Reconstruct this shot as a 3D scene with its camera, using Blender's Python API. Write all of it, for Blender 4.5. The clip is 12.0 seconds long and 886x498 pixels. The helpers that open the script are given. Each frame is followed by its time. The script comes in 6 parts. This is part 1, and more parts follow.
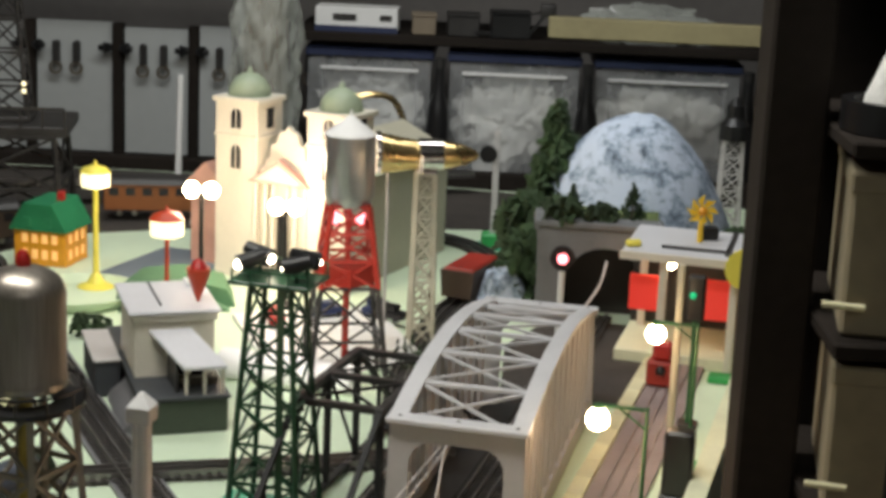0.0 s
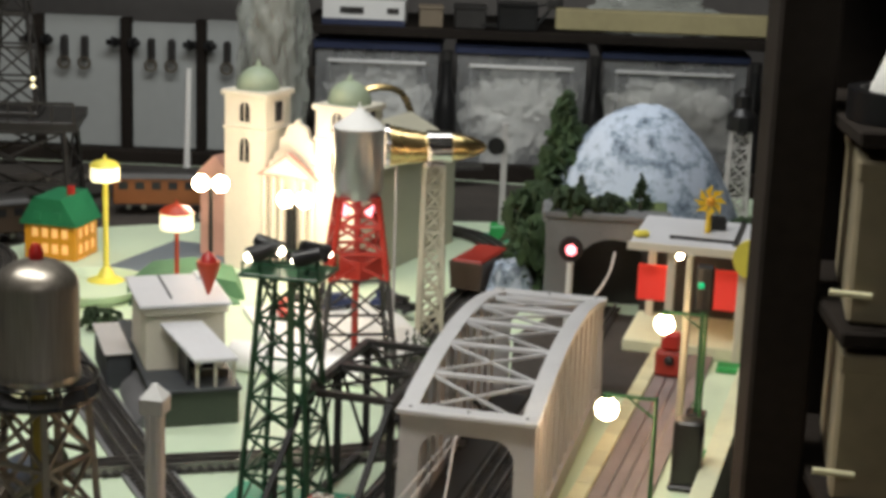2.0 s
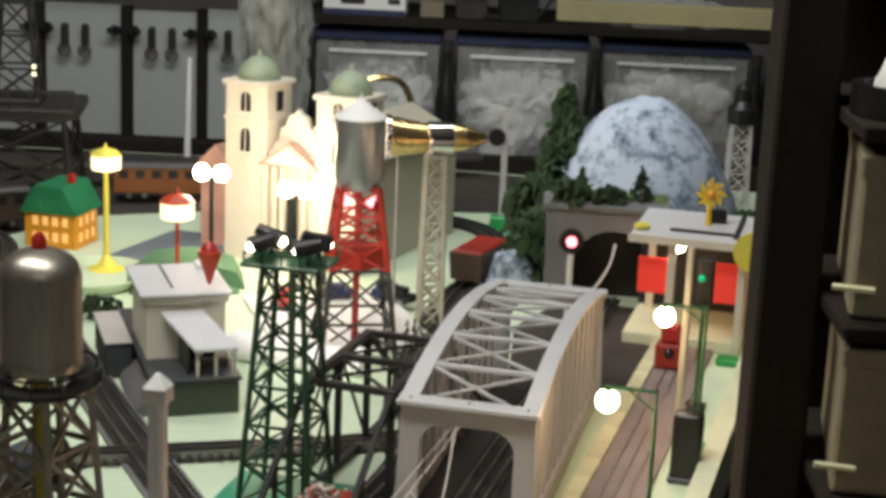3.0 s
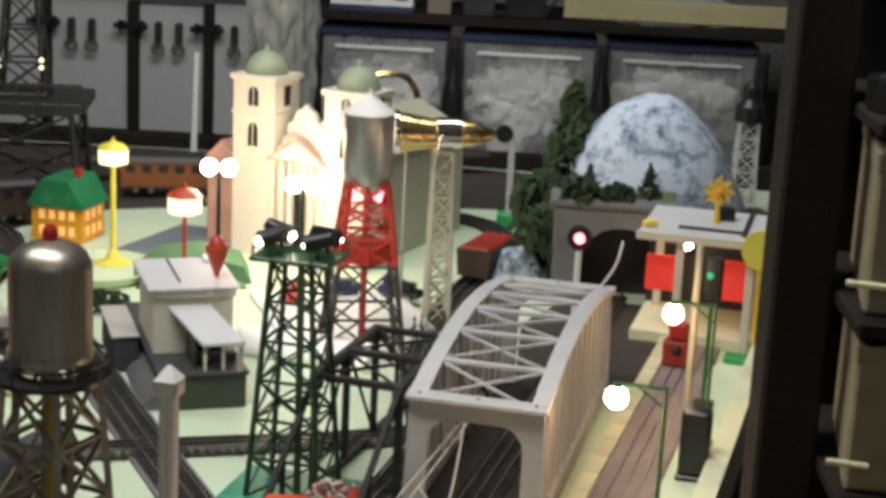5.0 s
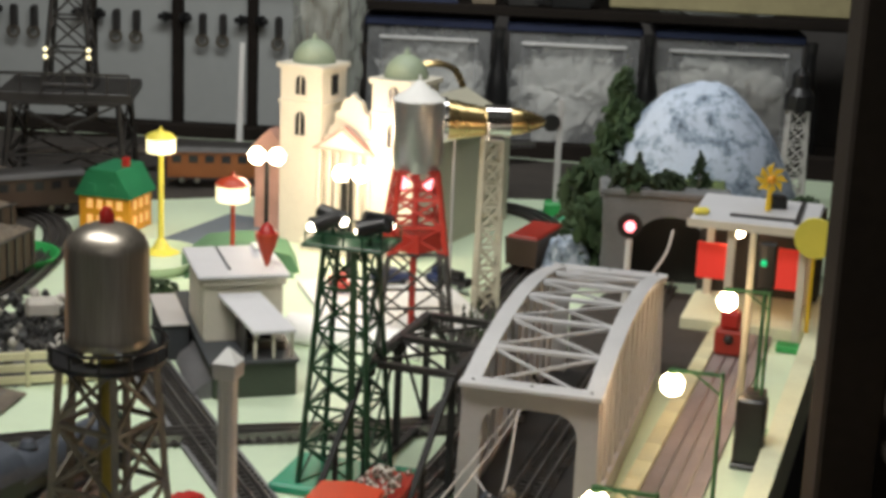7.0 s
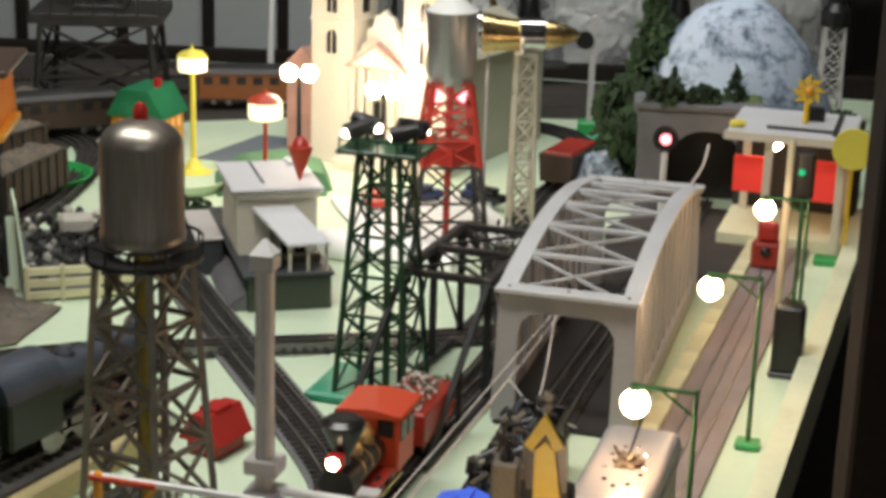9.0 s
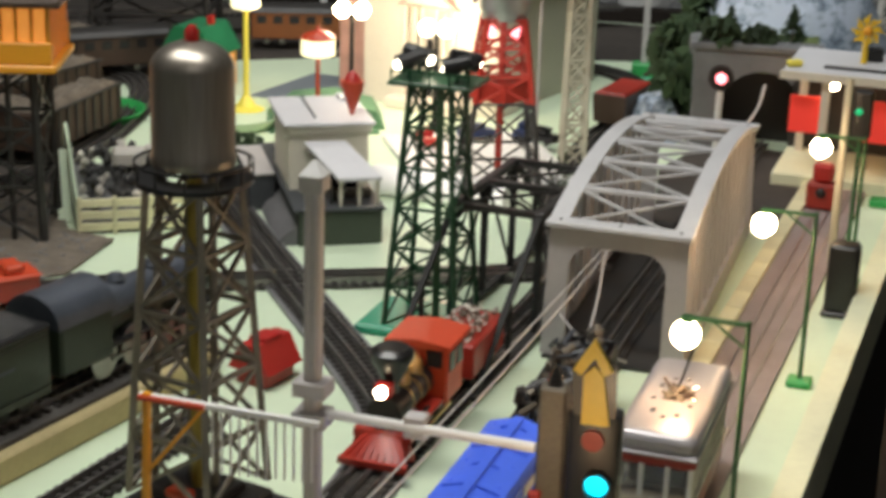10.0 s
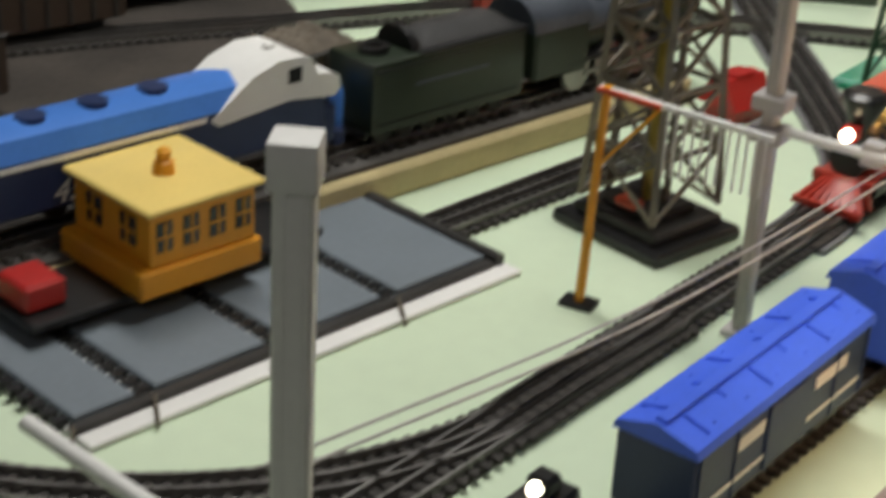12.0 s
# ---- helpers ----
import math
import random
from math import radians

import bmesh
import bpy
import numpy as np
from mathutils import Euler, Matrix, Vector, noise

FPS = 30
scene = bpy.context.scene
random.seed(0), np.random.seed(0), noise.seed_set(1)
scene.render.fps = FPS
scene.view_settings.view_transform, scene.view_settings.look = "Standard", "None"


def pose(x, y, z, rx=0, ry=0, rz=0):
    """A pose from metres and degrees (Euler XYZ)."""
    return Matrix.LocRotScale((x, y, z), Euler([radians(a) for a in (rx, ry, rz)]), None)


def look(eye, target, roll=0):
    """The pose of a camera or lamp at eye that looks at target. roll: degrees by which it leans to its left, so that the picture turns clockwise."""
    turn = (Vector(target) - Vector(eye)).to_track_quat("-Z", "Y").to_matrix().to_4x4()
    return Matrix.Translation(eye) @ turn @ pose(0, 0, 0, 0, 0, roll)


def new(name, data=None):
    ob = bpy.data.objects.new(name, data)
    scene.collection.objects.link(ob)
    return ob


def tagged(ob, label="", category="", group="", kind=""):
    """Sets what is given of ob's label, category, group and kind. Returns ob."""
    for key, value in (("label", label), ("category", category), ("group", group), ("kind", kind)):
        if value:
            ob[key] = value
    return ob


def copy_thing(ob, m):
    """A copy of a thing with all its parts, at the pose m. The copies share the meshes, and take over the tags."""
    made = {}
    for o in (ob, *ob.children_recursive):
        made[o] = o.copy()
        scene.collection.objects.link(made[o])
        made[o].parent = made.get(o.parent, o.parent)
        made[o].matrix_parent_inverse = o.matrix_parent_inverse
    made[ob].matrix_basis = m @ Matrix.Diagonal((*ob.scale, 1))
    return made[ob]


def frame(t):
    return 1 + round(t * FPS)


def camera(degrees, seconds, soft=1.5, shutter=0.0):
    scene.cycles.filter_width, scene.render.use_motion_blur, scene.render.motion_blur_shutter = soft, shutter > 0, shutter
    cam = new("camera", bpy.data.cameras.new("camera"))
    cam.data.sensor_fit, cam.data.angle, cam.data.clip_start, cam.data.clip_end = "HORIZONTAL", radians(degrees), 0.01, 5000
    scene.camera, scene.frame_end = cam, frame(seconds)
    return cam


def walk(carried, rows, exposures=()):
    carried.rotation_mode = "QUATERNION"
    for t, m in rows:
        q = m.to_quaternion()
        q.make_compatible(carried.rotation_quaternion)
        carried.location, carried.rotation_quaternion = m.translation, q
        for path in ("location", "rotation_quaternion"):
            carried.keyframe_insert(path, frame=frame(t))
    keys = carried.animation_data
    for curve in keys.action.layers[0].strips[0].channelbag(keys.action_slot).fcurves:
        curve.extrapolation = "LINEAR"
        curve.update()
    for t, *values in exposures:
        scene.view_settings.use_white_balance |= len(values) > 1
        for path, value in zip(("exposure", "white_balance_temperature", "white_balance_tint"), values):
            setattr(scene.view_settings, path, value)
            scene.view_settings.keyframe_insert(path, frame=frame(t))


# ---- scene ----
cam = camera(29.8, 12.0, soft=3.8, shutter=0.5)
PATH = [
    (0, (0.078, 0.258, 0.748), (0.026, 2.203, 0.283), 2.5),
    (0.5, (0.073, 0.261, 0.747), (0.018, 2.207, 0.291), 2.2),
    (1, (0.072, 0.264, 0.745), (0.008, 2.209, 0.284), 1.8),
    (1.5, (0.078, 0.248, 0.748), (0.009, 2.189, 0.272), 1.9),
    (2, (0.077, 0.249, 0.749), (0.016, 2.191, 0.275), 2.1),
    (2.5, (0.076, 0.249, 0.75), (0.018, 2.189, 0.268), 2.4),
    (3, (0.073, 0.248, 0.75), (0.015, 2.187, 0.265), 2.5),
    (3.5, (0.071, 0.25, 0.747), (0.016, 2.19, 0.262), 2.7),
    (5.5, (0.059, 0.252, 0.745), (-0.01, 2.19, 0.255), 3.0),
    (6, (0.051, 0.255, 0.743), (-0.054, 2.191, 0.251), 2.6),
    (6.5, (0.051, 0.258, 0.74), (-0.057, 2.194, 0.251), 2.5),
    (8.5, (0.044, 0.264, 0.702), (-0.073, 2.183, 0.15), 1.9),
    (9, (0.046, 0.264, 0.696), (-0.094, 2.176, 0.127), 1.8),
    (9.5, (0.05, 0.261, 0.688), (-0.1, 2.164, 0.09), 1.7),
    (10, (0.048, 0.266, 0.674), (-0.151, 2.155, 0.048), 1.9),
    (10.5, (0.048, 0.265, 0.656), (-0.245, 2.127, -0.012), 2.0),
    (11, (0.053, 0.275, 0.634), (-0.373, 2.11, -0.037), 2.7),
    (11.5, (0.055, 0.27, 0.614), (-0.529, 2.024, -0.148), 3.7),
    (12, (0.077, 0.249, 0.608), (-0.641, 1.899, -0.265), 3.3),
]
walk(cam, [(t, look(eye, target, roll)) for t, eye, target, roll in PATH])


# world, lamps and exposure
world = bpy.data.worlds.new("room_world")
scene.world = world
world.use_nodes = True
world.node_tree.nodes["Background"].inputs["Color"].default_value = (0.9, 0.95, 1.0, 1)
world.node_tree.nodes["Background"].inputs["Strength"].default_value = 0.004


def area_lamp(name, at, target, sx, sy, watts, colour):
    data = bpy.data.lights.new(name, "AREA")
    data.shape, data.size, data.size_y, data.energy, data.color = "RECTANGLE", sx, sy, watts, colour
    ob = new(name, data)
    ob.matrix_basis = look(at, target)
    return ob


def bulb_light(at, watts, colour=(1.0, 0.72, 0.42), r=0.008):
    data = bpy.data.lights.new("bulb_light", "POINT")
    data.energy, data.color, data.shadow_soft_size = watts, colour, r
    ob = new("bulb_light", data)
    ob.location = at
    return ob


area_lamp("ceiling_tube_light", (-0.5, 1.6, 1.75), (-0.45, 1.75, 0), 1.3, 0.3, 29.5, (1.0, 0.975, 0.92))
# added unseen fill from behind the camera, brightens camera-facing sides
area_lamp("ceiling_tube_light_front", (0.35, -0.5, 1.75), (-0.2, 1.6, 0.1), 1.2, 0.3, 5.0, (1.0, 0.96, 0.9))
# added unseen fill aimed at the storage bins and boards
area_lamp("ceiling_tube_light_back", (-0.2, 3.0, 1.75), (-0.1, 4.45, 0.1), 1.6, 0.3, 22, (0.97, 0.98, 0.97))


# ---- materials ----
def mat(name, colour, rough=0.5, metal=0.0, var=0.15, scale=60.0, bump=0.1, emit=None, strength=0.0, speck=0.0, random_tint=0.0, stretch=None):
    m = bpy.data.materials.new(name)
    m.use_nodes = True
    nt = m.node_tree
    b = nt.nodes["Principled BSDF"]
    b.inputs["Roughness"].default_value, b.inputs["Metallic"].default_value = rough, metal
    tc = nt.nodes.new("ShaderNodeTexCoord")
    n1, n2 = nt.nodes.new("ShaderNodeTexNoise"), nt.nodes.new("ShaderNodeTexNoise")
    n1.inputs["Scale"].default_value, n1.inputs["Detail"].default_value = scale * 0.25, 4
    n2.inputs["Scale"].default_value, n2.inputs["Detail"].default_value = scale * 4, 3
    vec = tc.outputs["Object"]
    if stretch:
        mp = nt.nodes.new("ShaderNodeMapping")
        mp.inputs["Scale"].default_value = stretch
        nt.links.new(vec, mp.inputs["Vector"])
        vec = mp.outputs[0]
    for n in (n1, n2):
        nt.links.new(vec, n.inputs["Vector"])
    add = nt.nodes.new("ShaderNodeMath")
    add.operation = "MULTIPLY_ADD"
    add.inputs[1].default_value = 0.4 + speck
    nt.links.new(n2.outputs["Fac"], add.inputs[0])
    nt.links.new(n1.outputs["Fac"], add.inputs[2])
    ramp = nt.nodes.new("ShaderNodeMapRange")
    ramp.inputs[1].default_value, ramp.inputs[2].default_value = 0.4, 1.0 + speck
    ramp.inputs[3].default_value, ramp.inputs[4].default_value = 1 - var, 1 + var
    nt.links.new(add.outputs[0], ramp.inputs[0])
    last = ramp.outputs[0]
    if random_tint:
        info = nt.nodes.new("ShaderNodeObjectInfo")
        r2 = nt.nodes.new("ShaderNodeMapRange")
        r2.inputs[3].default_value, r2.inputs[4].default_value = 1 - random_tint, 1 + random_tint
        nt.links.new(info.outputs["Random"], r2.inputs[0])
        mul = nt.nodes.new("ShaderNodeMath")
        mul.operation = "MULTIPLY"
        nt.links.new(last, mul.inputs[0])
        nt.links.new(r2.outputs[0], mul.inputs[1])
        last = mul.outputs[0]
    mix = nt.nodes.new("ShaderNodeVectorMath")
    mix.operation = "SCALE"
    mix.inputs[0].default_value = colour
    nt.links.new(last, mix.inputs["Scale"])
    nt.links.new(mix.outputs[0], b.inputs["Base Color"])
    rr = nt.nodes.new("ShaderNodeMapRange")
    rr.inputs[3].default_value, rr.inputs[4].default_value = max(0.03, rough - 0.12), min(1, rough + 0.12)
    nt.links.new(n1.outputs["Fac"], rr.inputs[0])
    nt.links.new(rr.outputs[0], b.inputs["Roughness"])
    if bump:
        bp = nt.nodes.new("ShaderNodeBump")
        bp.inputs["Strength"].default_value, bp.inputs["Distance"].default_value = bump, 0.002
        nt.links.new(n2.outputs["Fac"], bp.inputs["Height"])
        nt.links.new(bp.outputs[0], b.inputs["Normal"])
    if emit:
        b.inputs["Emission Color"].default_value = (*emit, 1)
        b.inputs["Emission Strength"].default_value = strength
    return m


def clear_mat(name, colour, rough=0.15, mixin=0.5):
    m = bpy.data.materials.new(name)
    m.use_nodes = True
    nt = m.node_tree
    b = nt.nodes["Principled BSDF"]
    b.inputs["Base Color"].default_value, b.inputs["Roughness"].default_value = (*colour, 1), rough
    tr = nt.nodes.new("ShaderNodeBsdfTransparent")
    mx = nt.nodes.new("ShaderNodeMixShader")
    nz = nt.nodes.new("ShaderNodeTexNoise")
    nz.inputs["Scale"].default_value = 9
    mr = nt.nodes.new("ShaderNodeMapRange")
    mr.inputs[3].default_value, mr.inputs[4].default_value = mixin - 0.15, mixin + 0.15
    nt.links.new(nz.outputs["Fac"], mr.inputs[0])
    nt.links.new(mr.outputs[0], mx.inputs[0])
    nt.links.new(tr.outputs[0], mx.inputs[1])
    nt.links.new(b.outputs[0], mx.inputs[2])
    nt.links.new(mx.outputs[0], nt.nodes["Material Output"].inputs["Surface"])
    return m


M_TABLE = mat("pale_green_paint", (0.60, 0.72, 0.53), 0.55, var=0.07, scale=14, bump=0.05)
M_EDGE = mat("pale_edge_wood", (0.70, 0.73, 0.52), 0.6, var=0.14, scale=30)
M_TAN = mat("tan_foam_board", (0.50, 0.42, 0.22), 0.8, var=0.18, scale=40)
M_BALLAST = mat("dark_ballast", (0.085, 0.08, 0.075), 0.85, var=0.45, scale=150, bump=0.6, speck=0.4)
M_GREYBED = mat("grey_plastic_roadbed", (0.15, 0.15, 0.155), 0.6, var=0.25, scale=70, bump=0.25)
M_YARD = mat("dark_yard_ground", (0.045, 0.038, 0.032), 0.9, var=0.5, scale=40, bump=0.6)
M_STREET = mat("brown_street_roadbed", (0.26, 0.21, 0.20), 0.6, var=0.3, scale=50, bump=0.2)
M_TIE = mat("dark_tie_plastic", (0.028, 0.024, 0.02), 0.65, var=0.3, scale=90, random_tint=0.25)
M_RAIL = mat("steel_rail", (0.30, 0.29, 0.28), 0.35, 0.9, var=0.25, scale=120)
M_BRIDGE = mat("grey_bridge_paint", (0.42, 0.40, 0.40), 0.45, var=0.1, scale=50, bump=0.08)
# lighter grey for the bridge's upper plates, ribs and braces
M_BRIDGETOP = mat("pale_grey_bridge_top", (0.55, 0.55, 0.56), 0.4, var=0.1, scale=50, bump=0.08)
M_SILVER = mat("silver_paint", (0.50, 0.50, 0.49), 0.3, 0.75, var=0.14, scale=45, bump=0.05)
M_TROLLEYROOF = mat("pale_silver_paint", (0.44, 0.42, 0.43), 0.4, 0.4, var=0.1, scale=50, bump=0.05)
M_TANK = mat("brushed_tin", (0.30, 0.272, 0.232), 0.36, 0.8, var=0.45, scale=130, bump=0.05, stretch=(1, 1, 0.05))
M_BLACK = mat("black_enamel", (0.012, 0.012, 0.0125), 0.35, var=0.3, scale=60)
M_IRON = mat("matt_black_iron", (0.014, 0.0145, 0.014), 0.75, var=0.3, scale=70)
M_DARKMETAL = mat("dark_grey_metal", (0.042, 0.040, 0.038), 0.45, 0.3, var=0.3, scale=70)
M_MUSTARD = mat("dull_mustard_plastic", (0.36, 0.26, 0.04), 0.45, var=0.35, scale=90)
M_TOWERLEG = mat("dull_tan_frame_metal", (0.21, 0.185, 0.145), 0.5, 0.3, var=0.4, scale=80)
M_RUSTY = mat("weathered_frame_metal", (0.15, 0.13, 0.10), 0.5, 0.35, var=0.4, scale=80)
M_GREEN = mat("dark_green_enamel", (0.016, 0.062, 0.030), 0.35, var=0.2, scale=60)
M_JADE = mat("jade_green_base", (0.02, 0.30, 0.17), 0.35, var=0.15, scale=40)
M_BRGREEN = mat("bright_green_plastic", (0.03, 0.33, 0.08), 0.45, var=0.2, scale=50)
M_RED = mat("red_enamel", (0.42, 0.022, 0.018), 0.35, var=0.15, scale=60)
M_ORANGERED = mat("orange_red_plastic", (0.54, 0.062, 0.022), 0.4, var=0.14, scale=60)
M_DKRED = mat("dark_red_metal", (0.30, 0.025, 0.015), 0.4, var=0.2, scale=60)
M_LAMPGREEN = mat("lamp_pole_green", (0.035, 0.13, 0.045), 0.45, var=0.2, scale=60)
M_BURNT = mat("burnt_orange_car_paint", (0.26, 0.085, 0.022), 0.5, var=0.25, scale=60)
M_BANK = mat("green_embankment_flock", (0.10, 0.21, 0.11), 0.85, var=0.3, scale=60, bump=0.4)
M_KERB = mat("cream_kerb_plastic", (0.66, 0.63, 0.40), 0.6, var=0.14, scale=60, random_tint=0.12)
M_LUMP = mat("pale_ore_lump", (0.55, 0.53, 0.48), 0.8, var=0.3, scale=90, bump=0.5)
M_CREAM = mat("cream_plastic", (0.66, 0.62, 0.52), 0.55, var=0.08, scale=50)
M_WHITE = mat("white_plastic", (0.78, 0.78, 0.76), 0.5, var=0.06, scale=50)
M_ROOFW = mat("pale_grey_roof", (0.62, 0.62, 0.64), 0.5, var=0.08, scale=50)
M_GREYP = mat("grey_post_plastic", (0.50, 0.48, 0.47), 0.45, 0.1, var=0.12, scale=60)
M_MAT = mat("blue_grey_pad", (0.155, 0.185, 0.215), 0.6, var=0.12, scale=40, bump=0.15)
M_SLATE = mat("slate_platform", (0.045, 0.05, 0.055), 0.55, var=0.25, scale=60)
M_DKGREEN = mat("dark_olive_base", (0.05, 0.065, 0.045), 0.6, var=0.25, scale=60)
M_BLUE = mat("bright_blue_plastic", (0.06, 0.15, 0.86), 0.4, var=0.12, scale=60)
M_NAVY = mat("navy_plastic", (0.02, 0.035, 0.10), 0.4, var=0.2, scale=60)
M_SKYBLUE = mat("sky_blue_roof", (0.06, 0.20, 0.62), 0.4, var=0.15, scale=60)
M_YELLOW = mat("yellow_plastic", (0.78, 0.52, 0.03), 0.4, var=0.1, scale=60)
M_LEMON = mat("lemon_paint", (0.80, 0.70, 0.10), 0.45, var=0.1, scale=60)
M_ORANGE = mat("orange_plastic", (0.75, 0.33, 0.02), 0.42, var=0.12, scale=60)
M_PALEYEL = mat("pale_yellow_roof", (0.80, 0.60, 0.18), 0.5, var=0.1, scale=60)
M_LOCO = mat("loco_green_black", (0.020, 0.030, 0.018), 0.38, var=0.3, scale=60)
M_LOCOTOP = mat("loco_blue_grey", (0.060, 0.070, 0.088), 0.4, 0.2, var=0.3, scale=60)
M_COAL = mat("coal_lumps", (0.035, 0.035, 0.035), 0.5, var=0.6, scale=140, bump=1.0, speck=0.5)
M_GOLD = mat("polished_brass", (0.80, 0.60, 0.28), 0.28, 1.0, var=0.12, scale=50, bump=0.03)
M_CHROME = mat("bright_nickel", (0.72, 0.71, 0.70), 0.15, 1.0, var=0.08, scale=50, bump=0.03)


def rock_mat():
    """Dry-brushed plaster: pale blue-grey over dark hollows."""
    m = mat("painted_plaster_rock", (0.5, 0.58, 0.68), 0.9, var=0.2, scale=55, bump=0.8)
    nt = m.node_tree
    b = nt.nodes["Principled BSDF"]
    tc = nt.nodes.new("ShaderNodeTexCoord")
    nz = nt.nodes.new("ShaderNodeTexNoise")
    nz.inputs["Scale"].default_value, nz.inputs["Detail"].default_value, nz.inputs["Roughness"].default_value = 46, 10, 0.74
    big = nt.nodes.new("ShaderNodeTexNoise")
    big.inputs["Scale"].default_value, big.inputs["Detail"].default_value = 11, 3
    add = nt.nodes.new("ShaderNodeMath")
    add.operation = "MULTIPLY_ADD"
    add.inputs[1].default_value = 0.6
    ramp = nt.nodes.new("ShaderNodeValToRGB")
    ramp.color_ramp.elements[0].position, ramp.color_ramp.elements[0].color = 0.60, (0.065, 0.085, 0.11, 1)
    ramp.color_ramp.elements[1].position, ramp.color_ramp.elements[1].color = 0.84, (0.52, 0.60, 0.72, 1)
    mid = ramp.color_ramp.elements.new(0.73)
    mid.color = (0.25, 0.32, 0.41, 1)
    for n in (nz, big):
        nt.links.new(tc.outputs["Object"], n.inputs["Vector"])
    nt.links.new(big.outputs["Fac"], add.inputs[0])
    nt.links.new(nz.outputs["Fac"], add.inputs[2])
    nt.links.new(add.outputs[0], ramp.inputs["Fac"])
    nt.links.new(ramp.outputs["Color"], b.inputs["Base Color"])
    return m


M_ROCK = rock_mat()
M_STONE = mat("grey_portal_stone", (0.17, 0.175, 0.18), 0.8, var=0.25, scale=60, bump=0.5)
M_LEAF = mat("dark_foliage", (0.026, 0.05, 0.018), 0.8, var=0.6, scale=90, bump=0.6, random_tint=0.4)
M_MOSS = mat("moss_scatter", (0.11, 0.15, 0.045), 0.9, var=0.6, scale=90, bump=0.8)
M_MOSSGREEN = mat("bright_moss", (0.06, 0.22, 0.05), 0.85, var=0.4, scale=90, bump=0.5)
M_ROOFGREEN = mat("green_tile_roof", (0.02, 0.19, 0.08), 0.5, var=0.25, scale=80)
M_PINK = mat("pinkish_brick", (0.52, 0.30, 0.24), 0.7, var=0.2, scale=90)
M_DOME = mat("sage_dome", (0.30, 0.36, 0.25), 0.5, var=0.12, scale=60)
M_BEIGE = mat("beige_nave_wall", (0.46, 0.44, 0.34), 0.6, var=0.1, scale=40)
M_SHELF = mat("dark_shelf_wood", (0.021, 0.017, 0.014), 0.8, var=0.35, scale=20, bump=0.2)
M_SHELF.node_tree.nodes["Principled BSDF"].inputs["Specular IOR Level"].default_value = 0.12
M_PLANK = mat("yellowed_pine", (0.32, 0.28, 0.15), 0.65, var=0.2, scale=18, bump=0.2)
M_GRAVEL = mat("brown_gravel", (0.16, 0.135, 0.105), 0.9, var=0.6, scale=160, bump=0.9, speck=0.3)
M_BOXBOARD = mat("dull_grey_board", (0.26, 0.22, 0.14), 0.85, var=0.25, scale=14, bump=0.15)
M_HOPPER = mat("faded_brown_car_paint", (0.050, 0.030, 0.019), 0.6, var=0.3, scale=60)
# engine red with the pilot's shade mixed into the colour
M_SHADERED = mat("shaded_engine_red", (0.34, 0.028, 0.016), 0.35, var=0.2, scale=60)
M_CARD = mat("brown_cardboard", (0.21, 0.17, 0.12), 0.85, var=0.15, scale=20, bump=0.2)
M_BOARD = mat("white_wall_board", (0.41, 0.43, 0.42), 0.7, var=0.08, scale=8)
M_WALL = mat("dim_basement_wall", (0.16, 0.15, 0.14), 0.9, var=0.2, scale=6)
M_FLOOR = mat("concrete_floor", (0.12, 0.12, 0.12), 0.85, var=0.3, scale=10)
M_LID = mat("blue_bin_lid", (0.028, 0.038, 0.085), 0.4, var=0.2, scale=20)
M_PAPER = mat("crumpled_white_paper", (0.80, 0.80, 0.76), 0.9, var=0.3, scale=30, bump=1.0)
M_BIN = clear_mat("frosted_bin_plastic", (0.66, 0.68, 0.68), 0.12, 0.17)
M_WRAP = clear_mat("plastic_wrap", (0.55, 0.58, 0.53), 0.16, 0.42)
M_GLASS = clear_mat("window_pane", (0.25, 0.28, 0.3), 0.08, 0.5)
M_DARKWIN = mat("dark_window", (0.02, 0.02, 0.022), 0.2, var=0.2, scale=50)
M_BULB = mat("warm_bulb", (1, 0.9, 0.7), 0.3, emit=(1.0, 0.80, 0.50), strength=34, bump=0)
M_BULBWHITE = mat("white_bulb", (1, 1, 0.95), 0.3, emit=(1.0, 0.88, 0.66), strength=16, bump=0)
M_SHADELIT = mat("lit_lamp_shade", (1, 0.95, 0.7), 0.4, emit=(1.0, 0.88, 0.52), strength=1.5, bump=0)
M_WINLIT = mat("lit_window", (0.8, 0.5, 0.2), 0.4, emit=(1.0, 0.45, 0.12), strength=0.55, bump=0)
M_REDLIT = mat("red_signal_lens", (1, 0.1, 0.1), 0.3, emit=(1.0, 0.25, 0.28), strength=4, bump=0)
M_CYAN = mat("cyan_signal_lens", (0, 0.8, 1), 0.3, emit=(0.0, 0.75, 1.0), strength=1.6, bump=0)
M_GREENLIT = mat("green_signal_lens", (0, 0.5, 0.2), 0.3, emit=(0.02, 0.5, 0.2), strength=0.7, bump=0)
M_REDGLOW = mat("red_backlit_panel", (0.75, 0.05, 0.04), 0.5, emit=(1.0, 0.05, 0.03), strength=0.28)
M_LIT2 = mat("lit_orange_room", (0.9, 0.4, 0.1), 0.5, emit=(1.0, 0.36, 0.06), strength=0.5)


# ---- geometry helpers ----
def B():
    return bmesh.new()


